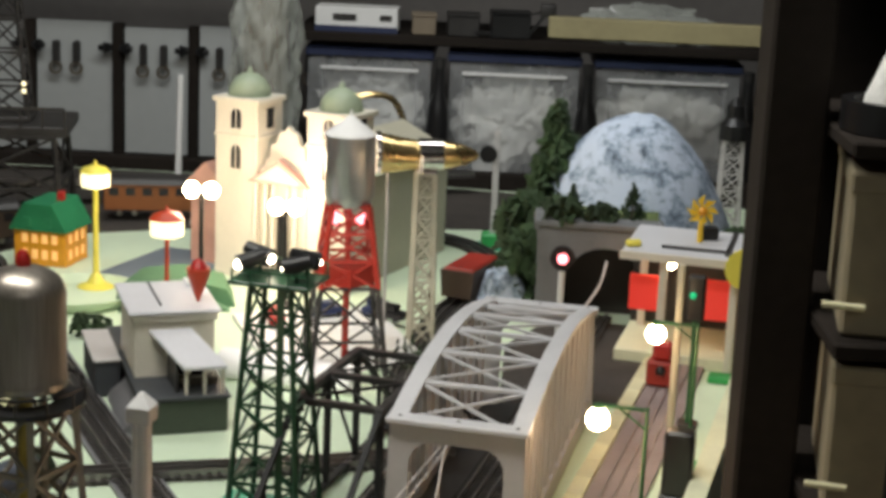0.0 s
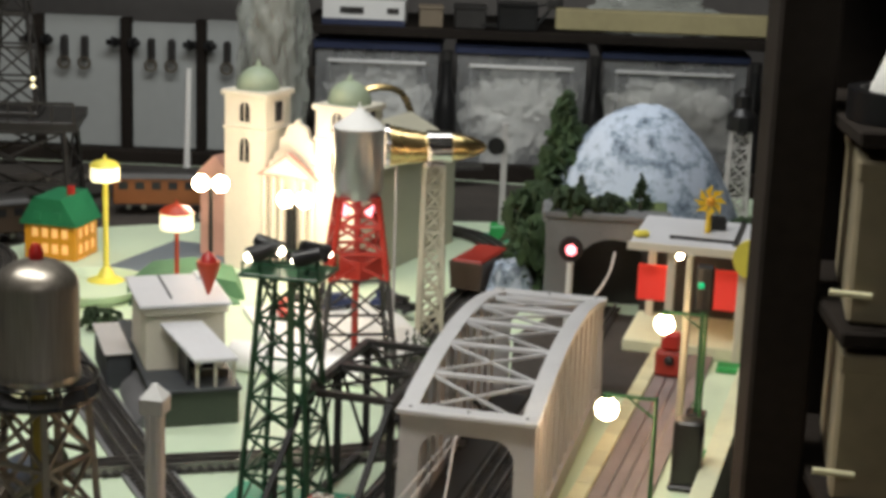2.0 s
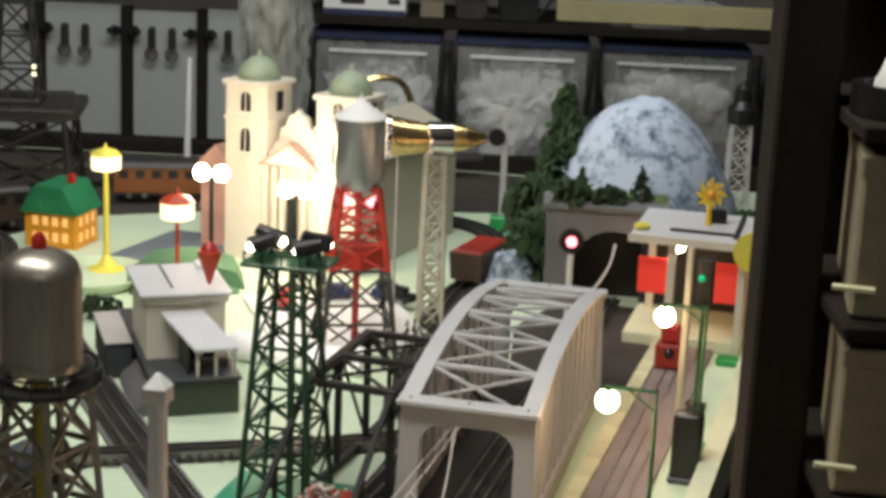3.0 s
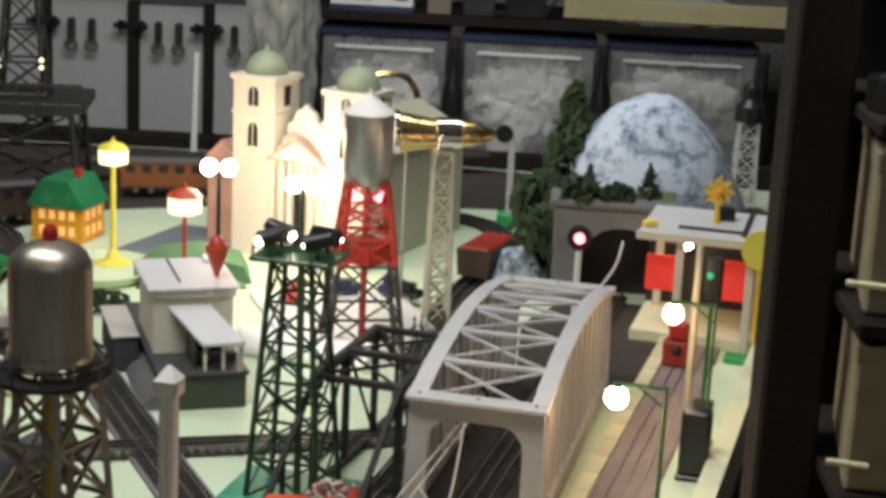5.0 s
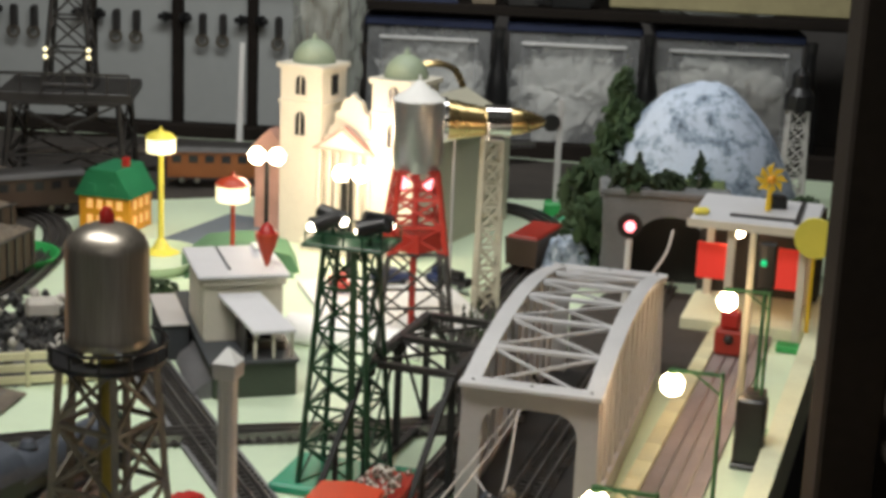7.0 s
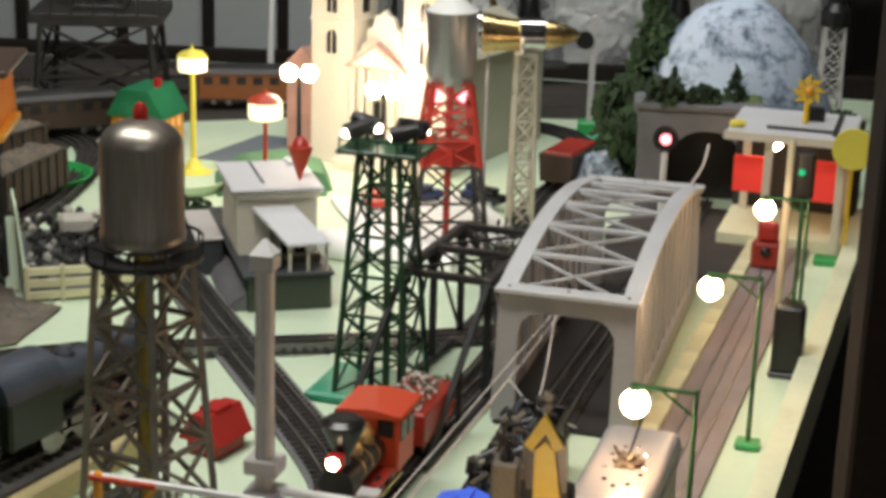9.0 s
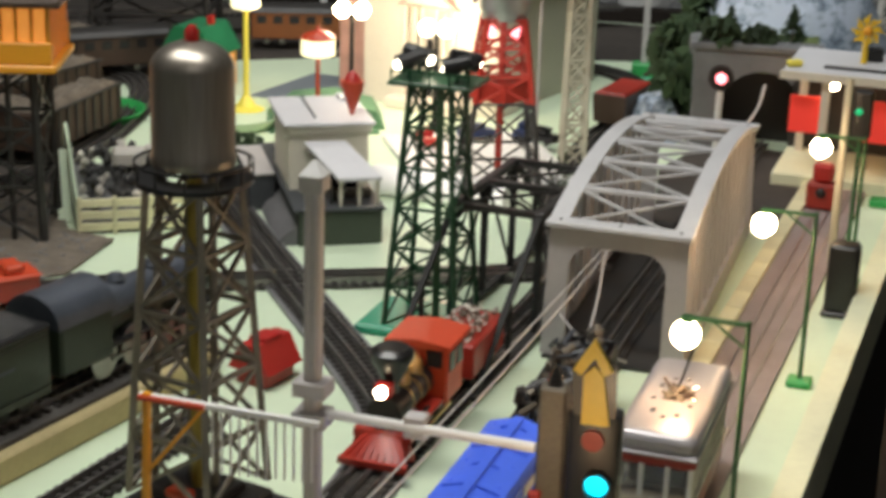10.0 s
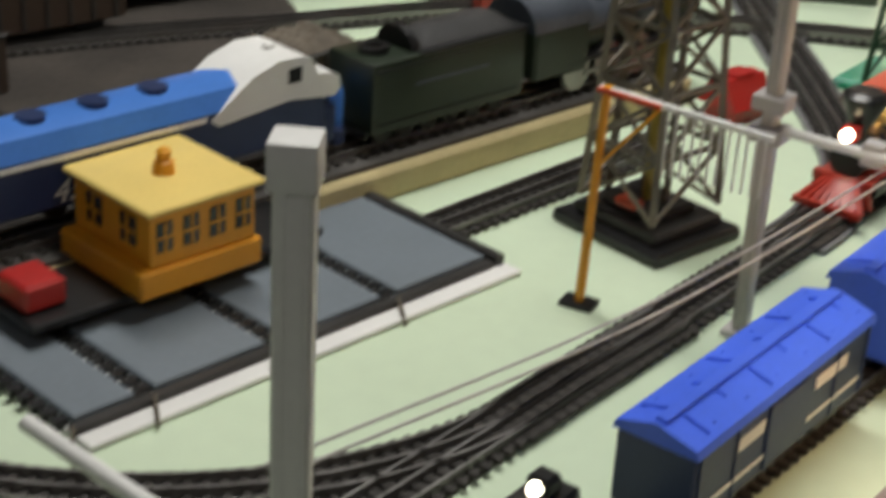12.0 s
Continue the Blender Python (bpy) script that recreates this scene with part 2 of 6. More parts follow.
def box(bm, x, y, z, rot=None):
    """A box between the pairs x, y and z."""
    m = Matrix.Translation(((x[0] + x[1]) / 2, (y[0] + y[1]) / 2, (z[0] + z[1]) / 2))
    if rot is not None:
        m = m @ rot
    bmesh.ops.create_cube(bm, size=1, matrix=m @ Matrix.Diagonal((x[1] - x[0], y[1] - y[0], z[1] - z[0], 1)))
    return bm


def rbox(bm, x, y, z, r=0.002, seg=1):
    """A box with rounded edges."""
    t = bmesh.new()
    box(t, x, y, z)
    bmesh.ops.bevel(t, geom=t.edges[:], offset=r, segments=seg, affect="EDGES", profile=0.6)
    join(bm, t)
    return bm


def join(bm, t):
    me = bpy.data.meshes.new("t")
    t.to_mesh(me)
    t.free()
    bm.from_mesh(me)
    bpy.data.meshes.remove(me)


def cyl(bm, p, q, r0, r1=None, seg=16):
    """A round bar or cone from p to q."""
    p, q = Vector(p), Vector(q)
    d = q - p
    m = Matrix.Translation((p + q) / 2) @ d.to_track_quat("Z", "Y").to_matrix().to_4x4()
    bmesh.ops.create_cone(bm, cap_ends=True, segments=seg, radius1=r0, radius2=r0 if r1 is None else r1, depth=d.length, matrix=m)
    return bm


def beam(bm, p, q, w, h=None):
    """A square bar from p to q."""
    p, q = Vector(p), Vector(q)
    d = q - p
    m = Matrix.Translation((p + q) / 2) @ d.to_track_quat("Z", "Y").to_matrix().to_4x4()
    bmesh.ops.create_cube(bm, size=1, matrix=m @ Matrix.Diagonal((w, h or w, d.length, 1)))
    return bm


def ball(bm, c, r, sz=1.0, seg=16):
    bmesh.ops.create_uvsphere(bm, u_segments=seg, v_segments=max(6, seg // 2), radius=r, matrix=Matrix.Translation(c) @ Matrix.Diagonal((1, 1, sz, 1)))
    return bm


def lathe(bm, rows, seg=24, at=(0, 0, 0), ring=False):
    """A turned shape from rows of radius and height; ring: the rows close on themselves."""
    rings = [[bm.verts.new((at[0] + r * math.cos(2 * math.pi * k / seg), at[1] + r * math.sin(2 * math.pi * k / seg), at[2] + z)) for k in range(seg)] for r, z in rows]
    for a, b in zip(rings, rings[1:] + rings[:1] if ring else rings[1:]):
        for k in range(seg):
            bm.faces.new((a[k], a[(k + 1) % seg], b[(k + 1) % seg], b[k]))
    if not ring:
        bm.faces.new(rings[0][::-1])
        bm.faces.new(rings[-1])
    return bm


def prism(bm, outline, depth, axis="y", at=0.0):
    """A flat outline of (a, b) pulled along an axis from at to at + depth."""
    def place(a, b, c):
        return {"y": (a, c, b), "x": (c, a, b), "z": (a, b, c)}[axis]
    lo = [bm.verts.new(place(a, b, at)) for a, b in outline]
    hi = [bm.verts.new(place(a, b, at + depth)) for a, b in outline]
    n = len(outline)
    bm.faces.new(lo)
    bm.faces.new(hi[::-1])
    for k in range(n):
        bm.faces.new((lo[k], hi[k], hi[(k + 1) % n], lo[(k + 1) % n]))
    bmesh.ops.recalc_face_normals(bm, faces=bm.faces[:])
    return bm


def mesh_of(name, bm, material, smooth=True):
    me = bpy.data.meshes.new(name)
    bmesh.ops.recalc_face_normals(bm, faces=bm.faces[:])
    bm.to_mesh(me)
    bm.free()
    me.materials.append(material)
    if smooth:
        me.polygons.foreach_set("use_smooth", [True] * len(me.polygons))
        me.set_sharp_from_angle(angle=radians(35))
    return me


def part(name, bm, material, parent, label=""):
    ob = new(name, mesh_of(name, bm, material))
    ob.parent = parent
    if label:
        ob["label"] = label
    return ob


def solo(name, bm, material, label, category, at=(0, 0, 0), rz=0.0, kind="", group=""):
    ob = new(name, mesh_of(name, bm, material))
    ob.matrix_basis = pose(*at, 0, 0, rz)
    return tagged(ob, label, category, group, kind)


def thing(name, label, category, at=(0, 0, 0), rz=0.0, group="", kind=""):
    ob = new(name)
    ob.empty_display_size = 0.02
    ob.matrix_basis = pose(*at, 0, 0, rz)
    return tagged(ob, label, category, group, kind)


# the layout's own axes: v across to the trolley side, u along the bridge
RZ = -12.5


def W(v, u, z=0.0):
    return (0.0647 + 0.9851 * v + 0.2515 * u, 0.0443 - 0.0923 * v + 1.0216 * u, z)


# ---- the room ----
solo("floor", box(B(), (-3.2, 2.4), (-1.6, 5.6), (-0.95, -0.9)), M_FLOOR, "grey concrete basement floor", "floor", kind="structure")
solo("ceiling", box(B(), (-3.2, 2.4), (-1.6, 5.6), (1.85, 1.9)), M_WALL, "dim unlit basement ceiling", "ceiling", kind="structure")
solo("wall_north", box(B(), (-3.2, 2.4), (5.5, 5.6), (-0.9, 1.85)), M_WALL, "dim basement wall behind the shelves", "wall", kind="structure")
solo("wall_south", box(B(), (-3.2, 2.4), (-1.6, -1.5), (-0.9, 1.85)), M_WALL, "dim basement wall", "wall", kind="structure")
solo("wall_west", box(B(), (-3.2, -3.1), (-1.5, 5.5), (-0.9, 1.85)), M_WALL, "dim basement wall", "wall", kind="structure")
solo("wall_east", box(B(), (2.3, 2.4), (-1.5, 5.5), (-0.9, 1.85)), M_WALL, "dim basement wall", "wall", kind="structure")

# the layout's table: a board cut along the trolley side
tb = thing("layout_table", "pale green painted train layout table with wooden edge", "table")
V_EDGE = -0.222
outline = [W(V_EDGE, 0.35)[:2], W(V_EDGE, 3.75)[:2], (-0.2, 4.02), (-2.4, 4.02), (-2.4, 0.35)]
part("table_top", prism(B(), outline, 0.02, "z", -0.02), M_TABLE, tb)


def along_edge(a, b, z0, z1):
    return prism(B(), [W(V_EDGE + o, u)[:2] for o, u in ((a, 0.4), (b, 0.4), (b, 3.7), (a, 3.7))], z1 - z0, "z", z0)


part("table_edge", along_edge(-0.022, 0.004, -0.05, 0.030), M_EDGE, tb, "pale wooden edge strip")
part("table_skirt", along_edge(-0.02, -0.002, -0.9, -0.05), M_SHELF, tb, "dark table side")

YARD = [(-0.68, 1.0), (-0.71, 1.35), (-0.70, 1.60), (-0.76, 1.80), (-0.91, 1.96), (-0.80, 2.2), (-0.735, 2.46), (-0.76, 2.75), (-0.85, 2.86), (-0.84, 3.13), (-0.72, 3.36), (-0.40, 3.50), (0.0, 3.56), (0.35, 3.6), (0.5, 3.9), (-0.2, 4.0), (-2.35, 4.0), (-2.35, 1.0)]
solo("yard_ground", prism(B(), YARD, 0.0025, "z", 0.0), M_YARD, "dark brown yard ground sheet on the table", "ground", kind="structure")

GRAVEL_PATCH = [(-0.90, 1.99), (-0.72, 2.01), (-0.60, 2.10), (-0.585, 2.24), (-0.655, 2.27), (-0.745, 2.47), (-0.88, 2.40)]
solo("gravel_patch", prism(B(), GRAVEL_PATCH, 0.0016, "z", 0.0028), M_GRAVEL, "grey-brown gravel spread round the control tower", "ground", kind="structure")
bm = B()
rnd = random.Random(61)
for k in range(420):
    x, y = rnd.uniform(-0.88, -0.60), rnd.uniform(2.0, 2.42)
    if y > 2.26 and x > -0.68 - (y - 2.26) * 0.6:
        continue
    bmesh.ops.create_icosphere(bm, subdivisions=1, radius=rnd.uniform(0.0012, 0.0032), matrix=Matrix.Translation((x, y, 0.005)) @ Matrix.Diagonal((1.3, 1, 0.6, 1)))
solo("loose_stones", bm, M_STONE, "loose pale and grey stones on the gravel", "stones", kind="stuff")

# ---- tracks ----
tie_mesh = mesh_of("tie", rbox(B(), (-0.026, 0.026), (-0.003, 0.003), (-0.002, 0.002), 0.0006), M_TIE, False)


def smooth_path(points, step=0.01):
    """Even steps along a rounded line through the points."""
    pts = [Vector((p[0], p[1], p[2] if len(p) > 2 else 0)) for p in points]
    pts = [2 * pts[0] - pts[1], *pts, 2 * pts[-1] - pts[-2]]
    dense = []
    for a, b, c, d in zip(pts, pts[1:], pts[2:], pts[3:]):
        for k in range(24):
            s = k / 24
            dense.append(0.5 * ((2 * b) + (c - a) * s + (2 * a - 5 * b + 4 * c - d) * s * s + (3 * b - a - 3 * c + d) * s ** 3))
    dense.append(pts[-2])
    out, left = [dense[0]], step
    for p, q in zip(dense, dense[1:]):
        far = (q - p).length
        while far >= left > 0:
            p = p + (q - p).normalized() * left
            far -= left
            left = step
            out.append(p)
        left -= far
    return out


def ribbon(bm, line, a, b, z0, z1):
    """A strip along the line between offsets a and b to its right, from height z0 to z1."""
    prev = None
    for k, p in enumerate(line):
        d = (line[min(k + 1, len(line) - 1)] - line[max(k - 1, 0)]).normalized()
        r = Vector((d.y, -d.x, 0)).normalized()
        ring = [bm.verts.new(p + r * o + Vector((0, 0, z))) for o, z in ((a, z0), (b, z0), (b, z1), (a, z1))]
        if prev:
            for j in range(4):
                bm.faces.new((prev[j], prev[(j + 1) % 4], ring[(j + 1) % 4], ring[j]))
        else:
            bm.faces.new(ring)
        prev = ring
    bm.faces.new(prev[::-1])
    return bm


def track(label, points, bed=M_GREYBED, bed_w=0.031, bed_h=0.005, ties=True, street=False, gap=0.0125):
    ob = thing("railway_track", label, "track", group="tracks of the layout")
    line = smooth_path(points)
    if bed is M_BALLAST:
        bed_w = 0.0205
    part("roadbed", ribbon(B(), line, -bed_w, bed_w, 0.0005, bed_h), bed, ob, "street roadbed" if street else "")
    top = bed_h + (0.001 if street else 0.004)
    for off in (-0.016, 0.0, 0.016):
        part("rail", ribbon(B(), line, off - 0.0013, off + 0.0013, bed_h - 0.001, top + 0.004 * (not street)), M_RAIL, ob)
    if ties:
        for k, p in enumerate(smooth_path(points, gap)[:-1]):
            q = smooth_dir(line, p)
            t = new("tie", tie_mesh)
            t.parent = ob
            t.matrix_basis = Matrix.Translation((p.x, p.y, p.z + bed_h + 0.001)) @ Matrix.Rotation(math.atan2(-q.x, q.y), 4, "Z")
    return ob


def smooth_dir(line, p):
    k = min(range(len(line)), key=lambda n: (line[n] - p).length_squared)
    return (line[min(k + 1, len(line) - 1)] - line[max(k - 1, 0)]).normalized()


V_C, V_TR = -0.600, -0.331
TRACK_C = [W(V_C, 0.55), W(V_C, 1.2), W(V_C, 1.7), W(V_C, 2.05), (-0.03, 2.473), (-0.012, 2.74), (0.015, 2.906), (0.046, 3.02), (0.08, 3.143), (0.093, 3.251), (0.074, 3.34), (0.03, 3.42), (-0.06, 3.475), (-0.241, 3.504), (-0.522, 3.478)]
track("dark three-rail track curving past the church", TRACK_C, M_BALLAST)
track("dark three-rail track through the grey arch bridge", [(-0.23, 0.65), (-0.137, 1.08), (-0.07, 1.345), (-0.016, 1.58), (0.046, 1.947), (0.125, 2.3), (0.27, 2.95)], M_BALLAST)
track("street trolley track along the table edge", [W(V_TR, 0.6), W(V_TR, 1.4), W(V_TR, 2.1), W(V_TR, 2.75)], M_STREET, 0.035, 0.006, False, True)
track("diagonal grey roadbed track beside the small station", [(-0.643, 2.767), (-0.534, 2.532), (-0.352, 2.162), (-0.184, 1.825), (-0.153, 1.722), (-0.155, 1.622), W(V_C, 1.42)], M_GREYBED)
track("crossing track running behind the floodlight tower", [(-1.35, 1.15), (-1.0, 1.62), (-0.82, 1.82), (-0.681, 1.974), (-0.533, 2.068), (-0.388, 2.11), (-0.092, 2.197), (0.047, 2.264)], M_BALLAST, 0.026)
track("back loop of dark track near the derrick", [(-1.362, 1.938), (-0.996, 2.222), (-0.798, 2.459), (-0.748, 2.782), (-0.818, 3.132), (-1.108, 3.341)], M_BALLAST, 0.026)
track("curved branch track sweeping round the grey pads", [(-0.213, 1.36), (-0.243, 1.25), (-0.272, 1.145), (-0.322, 1.06), (-0.39, 0.995), (-0.47, 0.95), (-0.56, 0.925), (-0.75, 0.91)], M_BALLAST, 0.027)
track("unconnected siding track beside the water tower", [(-0.445, 1.411), (-0.408, 1.516), (-0.334, 1.723)], M_BALLAST, 0.022, 0.003)
track("far track below the storage shelves", [(-1.9, 3.2, 0.04), (-0.955, 3.55, 0.04), (0.045, 3.932, 0.04)], M_BALLAST)

# cream kerb blocks between the street track and the bridge
kerb = thing("street_kerb", "row of cream kerb blocks beside the trolley street", "kerb", W(-0.388, 1.2), RZ)
kerb_mesh = mesh_of("kerb_block", rbox(B(), (0.0, 0.021), (0.0, 0.0585), (0, 0.011), 0.0012), M_KERB, False)
for k in range(24):
    blk = new("kerb_block", kerb_mesh)
    blk.parent = kerb
    p = Vector(W(-0.388, 1.2 + 0.0575 * k)) - Vector(W(-0.388, 1.2))
    blk.matrix_basis = Matrix.Rotation(radians(-RZ), 4, "Z") @ Matrix.Translation(p) @ Matrix.Rotation(radians(RZ - 1.3), 4, "Z")

# raised bed with the long engines
A_F = math.degrees(math.atan2(0.134, 0.324))
bed = thing("raised_track_bed", "tan foam raised track bed with track on top", "track bed", (-0.527, 1.413, 0), -A_F)
part("foam_base", rbox(B(), (-0.10, 0.0), (-1.0, 0.47), (0, 0.028), 0.003), M_TAN, bed)
part("ballast", box(B(), (-0.095, -0.012), (-1.0, 0.47), (0.028, 0.033)), M_BALLAST, bed)
for off in (-0.016, 0, 0.016):
    part("rail", box(B(), (-0.05 + off - 0.0013, -0.05 + off + 0.0013), (-1.0, 0.47), (0.033, 0.041)), M_RAIL, bed)
for k in range(100):
    t = new("tie", tie_mesh)
    t.parent = bed
    t.matrix_basis = pose(-0.05, -0.99 + k * 0.0146, 0.034)


# ---- grey arch bridge ----
def arch_bridge():
    ob = thing("arch_bridge", "grey painted metal arch bridge over the track", "bridge", (0.057, 1.943, 0), -11)
    hw, ln, lo, hi, inset = 0.0745, 0.52, 0.149, 0.181, 0.004

    def top(y):
        s = (y - inset) / (ln - 2 * inset)
        return lo + (hi - lo) * (1 - (2 * s - 1) ** 2)

    def lean(z, far):
        return (ln - inset * z / lo) if far else inset * z / lo
    for far in (False, True):
        bm = B()
        pts = [(-hw - 0.004, 0.004), (-hw, lo), (hw, lo), (hw + 0.004, 0.004), (hw - 0.022, 0.004)]
        pts += [(hw - 0.022 - 0.026 + 0.026 * math.cos(a), lo - 0.046 + 0.026 * math.sin(a)) for a in [k * math.pi / 16 for k in range(0, 9)]]
        pts += [(-hw + 0.022 + 0.026 - 0.026 * math.cos(a), lo - 0.046 + 0.026 * math.sin(a)) for a in [k * math.pi / 16 for k in range(8, -1, -1)]]
        pts += [(-hw + 0.022, 0.004)]
        prism(bm, pts, 0.009, "y", -0.0045)
        for v in bm.verts:
            v.co.y += lean(v.co.z, far)
        part("end_portal", bm, M_BRIDGE, ob)
        y = lean(lo, far)
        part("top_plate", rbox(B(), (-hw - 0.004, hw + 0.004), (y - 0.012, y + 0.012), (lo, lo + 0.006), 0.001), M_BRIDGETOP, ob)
        for x in (-hw + 0.01, 0.0, hw - 0.01):
            part("rivet", ball(B(), (x, y, lo + 0.006), 0.0022, 0.6, 8), M_DARKMETAL, ob)
    n = 6
    y0, y1 = inset, ln - inset
    for sx in (-1, 1):
        bm = B()
        rows = []
        for k in range(33):
            y = y0 + (y1 - y0) * k / 32
            z = top(y)
            ring = [bm.verts.new((sx * (hw - 0.007) + dx, y, z + dz)) for dx, dz in ((-0.010, -0.002), (0.010, -0.002), (0.010, 0.004), (-0.010, 0.004))]
            if rows:
                for j in range(4):
                    bm.faces.new((rows[-1][j], rows[-1][(j + 1) % 4], ring[(j + 1) % 4], ring[j]))
            rows.append(ring)
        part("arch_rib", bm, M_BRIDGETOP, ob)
        part("side_girder", rbox(B(), (sx * hw - 0.003, sx * hw + 0.003), (0.012, ln - 0.012), (0.004, 0.03), 0.001), M_BRIDGE, ob)
        for k in range(1, 12):
            y = y0 + (y1 - y0) * k / 12
            part("hanger", beam(B(), (sx * (hw - 0.004), y, 0.02), (sx * (hw - 0.004), y, top(y) - 0.002), 0.006, 0.022), M_BRIDGE, ob)
    for k in range(1, n):
        y = y0 + (y1 - y0) * k / n
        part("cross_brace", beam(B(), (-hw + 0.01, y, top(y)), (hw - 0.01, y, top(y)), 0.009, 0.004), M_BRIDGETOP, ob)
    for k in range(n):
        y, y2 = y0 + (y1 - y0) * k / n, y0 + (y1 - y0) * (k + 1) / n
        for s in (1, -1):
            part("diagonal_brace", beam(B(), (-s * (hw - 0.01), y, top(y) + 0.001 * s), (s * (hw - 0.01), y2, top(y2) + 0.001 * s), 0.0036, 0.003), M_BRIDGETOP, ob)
    part("deck", box(B(), (-hw, hw), (-0.01, ln + 0.01), (0.0008, 0.004)), M_DARKMETAL, ob)
    return ob


arch_bridge()


# ---- dark truss bridge over the second track ----
def truss_bridge():
    ob = thing("truss_bridge", "dark metal open truss bridge with splayed legs", "bridge", (-0.096, 1.938, 0), -15)
    hw, h = 0.050, 0.150
    foot, near, far, end = -0.116, 0.072, 0.275, 0.455
    for sx in (-1, 1):
        part("bottom_rail", rbox(B(), (sx * hw - 0.005, sx * hw + 0.005), (foot - 0.012, end + 0.012), (0.0055, 0.012), 0.001), M_IRON, ob)
        part("top_rail", rbox(B(), (sx * hw - 0.0055, sx * hw + 0.0055), (near - 0.006, far + 0.006), (h - 0.008, h), 0.001), M_DARKMETAL, ob)
        for y, top in ((foot, near), (end, far)):
            part("splayed_leg", beam(B(), (sx * hw, y, 0.008), (sx * hw, top, h - 0.003), 0.0065, 0.0055), M_IRON, ob)
            mid = y + (top - y) * 0.52
            part("short_upright", beam(B(), (sx * hw, mid, 0.008), (sx * hw, mid, h * 0.54), 0.005, 0.0045), M_IRON, ob)
        for k in range(3):
            y = near + (far - near) * k / 2
            part("upright", beam(B(), (sx * hw, y, 0.008), (sx * hw, y, h - 0.004), 0.0075, 0.006), M_IRON, ob)
            part("gusset", rbox(B(), (sx * hw - 0.0062, sx * hw + 0.0062), (y - 0.010, y + 0.010), (h - 0.020, h - 0.006), 0.0008), M_IRON, ob)
        for k in range(2):
            y, y2 = near + (far - near) * k / 2, near + (far - near) * (k + 1) / 2
            part("diagonal", beam(B(), (sx * hw, y, h if k else 0.012), (sx * hw, y2, 0.012 if k else h), 0.003), M_IRON, ob)
    for k in range(3):
        y = near + (far - near) * k / 2
        part("top_cross_bar", beam(B(), (-hw, y, h - 0.004), (hw, y, h - 0.004), 0.010, 0.007), M_DARKMETAL, ob)
        if k < 2:
            y2 = near + (far - near) * (k + 1) / 2
            part("top_diagonal", beam(B(), (-hw, y, h - 0.002), (hw, y2, h - 0.002), 0.003), M_DARKMETAL, ob)
            part("top_diagonal", beam(B(), (hw, y, h - 0.005), (-hw, y2, h - 0.005), 0.003), M_DARKMETAL, ob)


truss_bridge()


def lattice(ob, w0, w1, z0, z1, panels, mat_leg, leg=0.0045, brace=0.0026, name="leg"):
    """Four tapering legs with crossed braces."""
    def corner(s, t, f):
        w = w0 + (w1 - w0) * f
        return (s * w, t * w, z0 + (z1 - z0) * f)
    cs = [(-1, -1), (1, -1), (1, 1), (-1, 1)]
    for s, t in cs:
        part(name, beam(B(), corner(s, t, 0), corner(s, t, 1), leg), mat_leg, ob)
    for k in range(panels):
        a, b = k / panels, (k + 1) / panels
        for i in range(4):
            p, q = cs[i], cs[(i + 1) % 4]
            part("brace", beam(B(), corner(*p, a), corner(*q, b), brace), mat_leg, ob)
            part("brace", beam(B(), corner(*q, a), corner(*p, b), brace), mat_leg, ob)
            part("ring_bar", beam(B(), corner(*p, b), corner(*q, b), brace * 1.2), mat_leg, ob)


# ---- floodlight tower ----
def floodlight_tower():
    ob = thing("floodlight_tower", "dark green lattice floodlight tower with four lamps", "tower", (-0.148, 2.017, 0), RZ)
    ob.scale = (1.0, 1.0, 0.965)
    part("base", rbox(B(), (-0.073, 0.073), (-0.052, 0.052), (0, 0.012), 0.003), M_JADE, ob, "jade green metal base")
    lattice(ob, 0.041, 0.023, 0.012, 0.292, 6, M_GREEN, 0.0048, 0.0026)
    part("platform", rbox(B(), (-0.046, 0.048), (-0.034, 0.034), (0.292, 0.297), 0.001), M_GREEN, ob)
    for sy in (-1, 1):
        part("handrail", beam(B(), (-0.041, sy * 0.034, 0.310), (0.046, sy * 0.034, 0.310), 0.002), M_GREEN, ob)
        for k in range(5):
            part("rail_post", beam(B(), (-0.041 + k * 0.0217, sy * 0.034, 0.295), (-0.041 + k * 0.0217, sy * 0.034, 0.311), 0.0018), M_GREEN, ob)
    for sx, sy, a in ((-1, -1, 20), (1, -1, -15), (-1, 1, 160), (1, 1, 200)):
        c = Vector((sx * 0.027, sy * 0.016, 0.318))
        d = Matrix.Rotation(radians(a), 3, "Z") @ Vector((-0.9, -0.25, -0.35)).normalized()
        lamp = part("floodlight", cyl(B(), c - d * 0.019, c + d * 0.013, 0.0070, 0.0115, 18), M_BLACK, ob, "black floodlight housing")
        part("lens", ball(B(), c + d * 0.013, 0.0056, 1, 12), M_BULBWHITE, lamp, "glowing lens")
        part("bracket", cyl(B(), (c.x, c.y, 0.296), c, 0.0025, None, 8), M_GREEN, ob)
    part("ladder", beam(B(), (0.02, -0.042, 0.012), (0.014, -0.03, 0.292), 0.008, 0.0015), M_GREEN, ob)


floodlight_tower()
# two added spots at the tower top, aimed to brighten the white plate
for x, y in ((-0.165, 2.045), (-0.125, 2.05)):
    data = bpy.data.lights.new("floodlight_beam", "SPOT")
    data.energy, data.color, data.spot_size, data.spot_blend, data.shadow_soft_size = 4.5, (1.0, 0.94, 0.88), radians(42), 0.7, 0.01
    beam_ob = new("floodlight_beam", data)
    beam_ob.matrix_basis = look((x, y, 0.325), (-0.16, 2.76, 0.0))


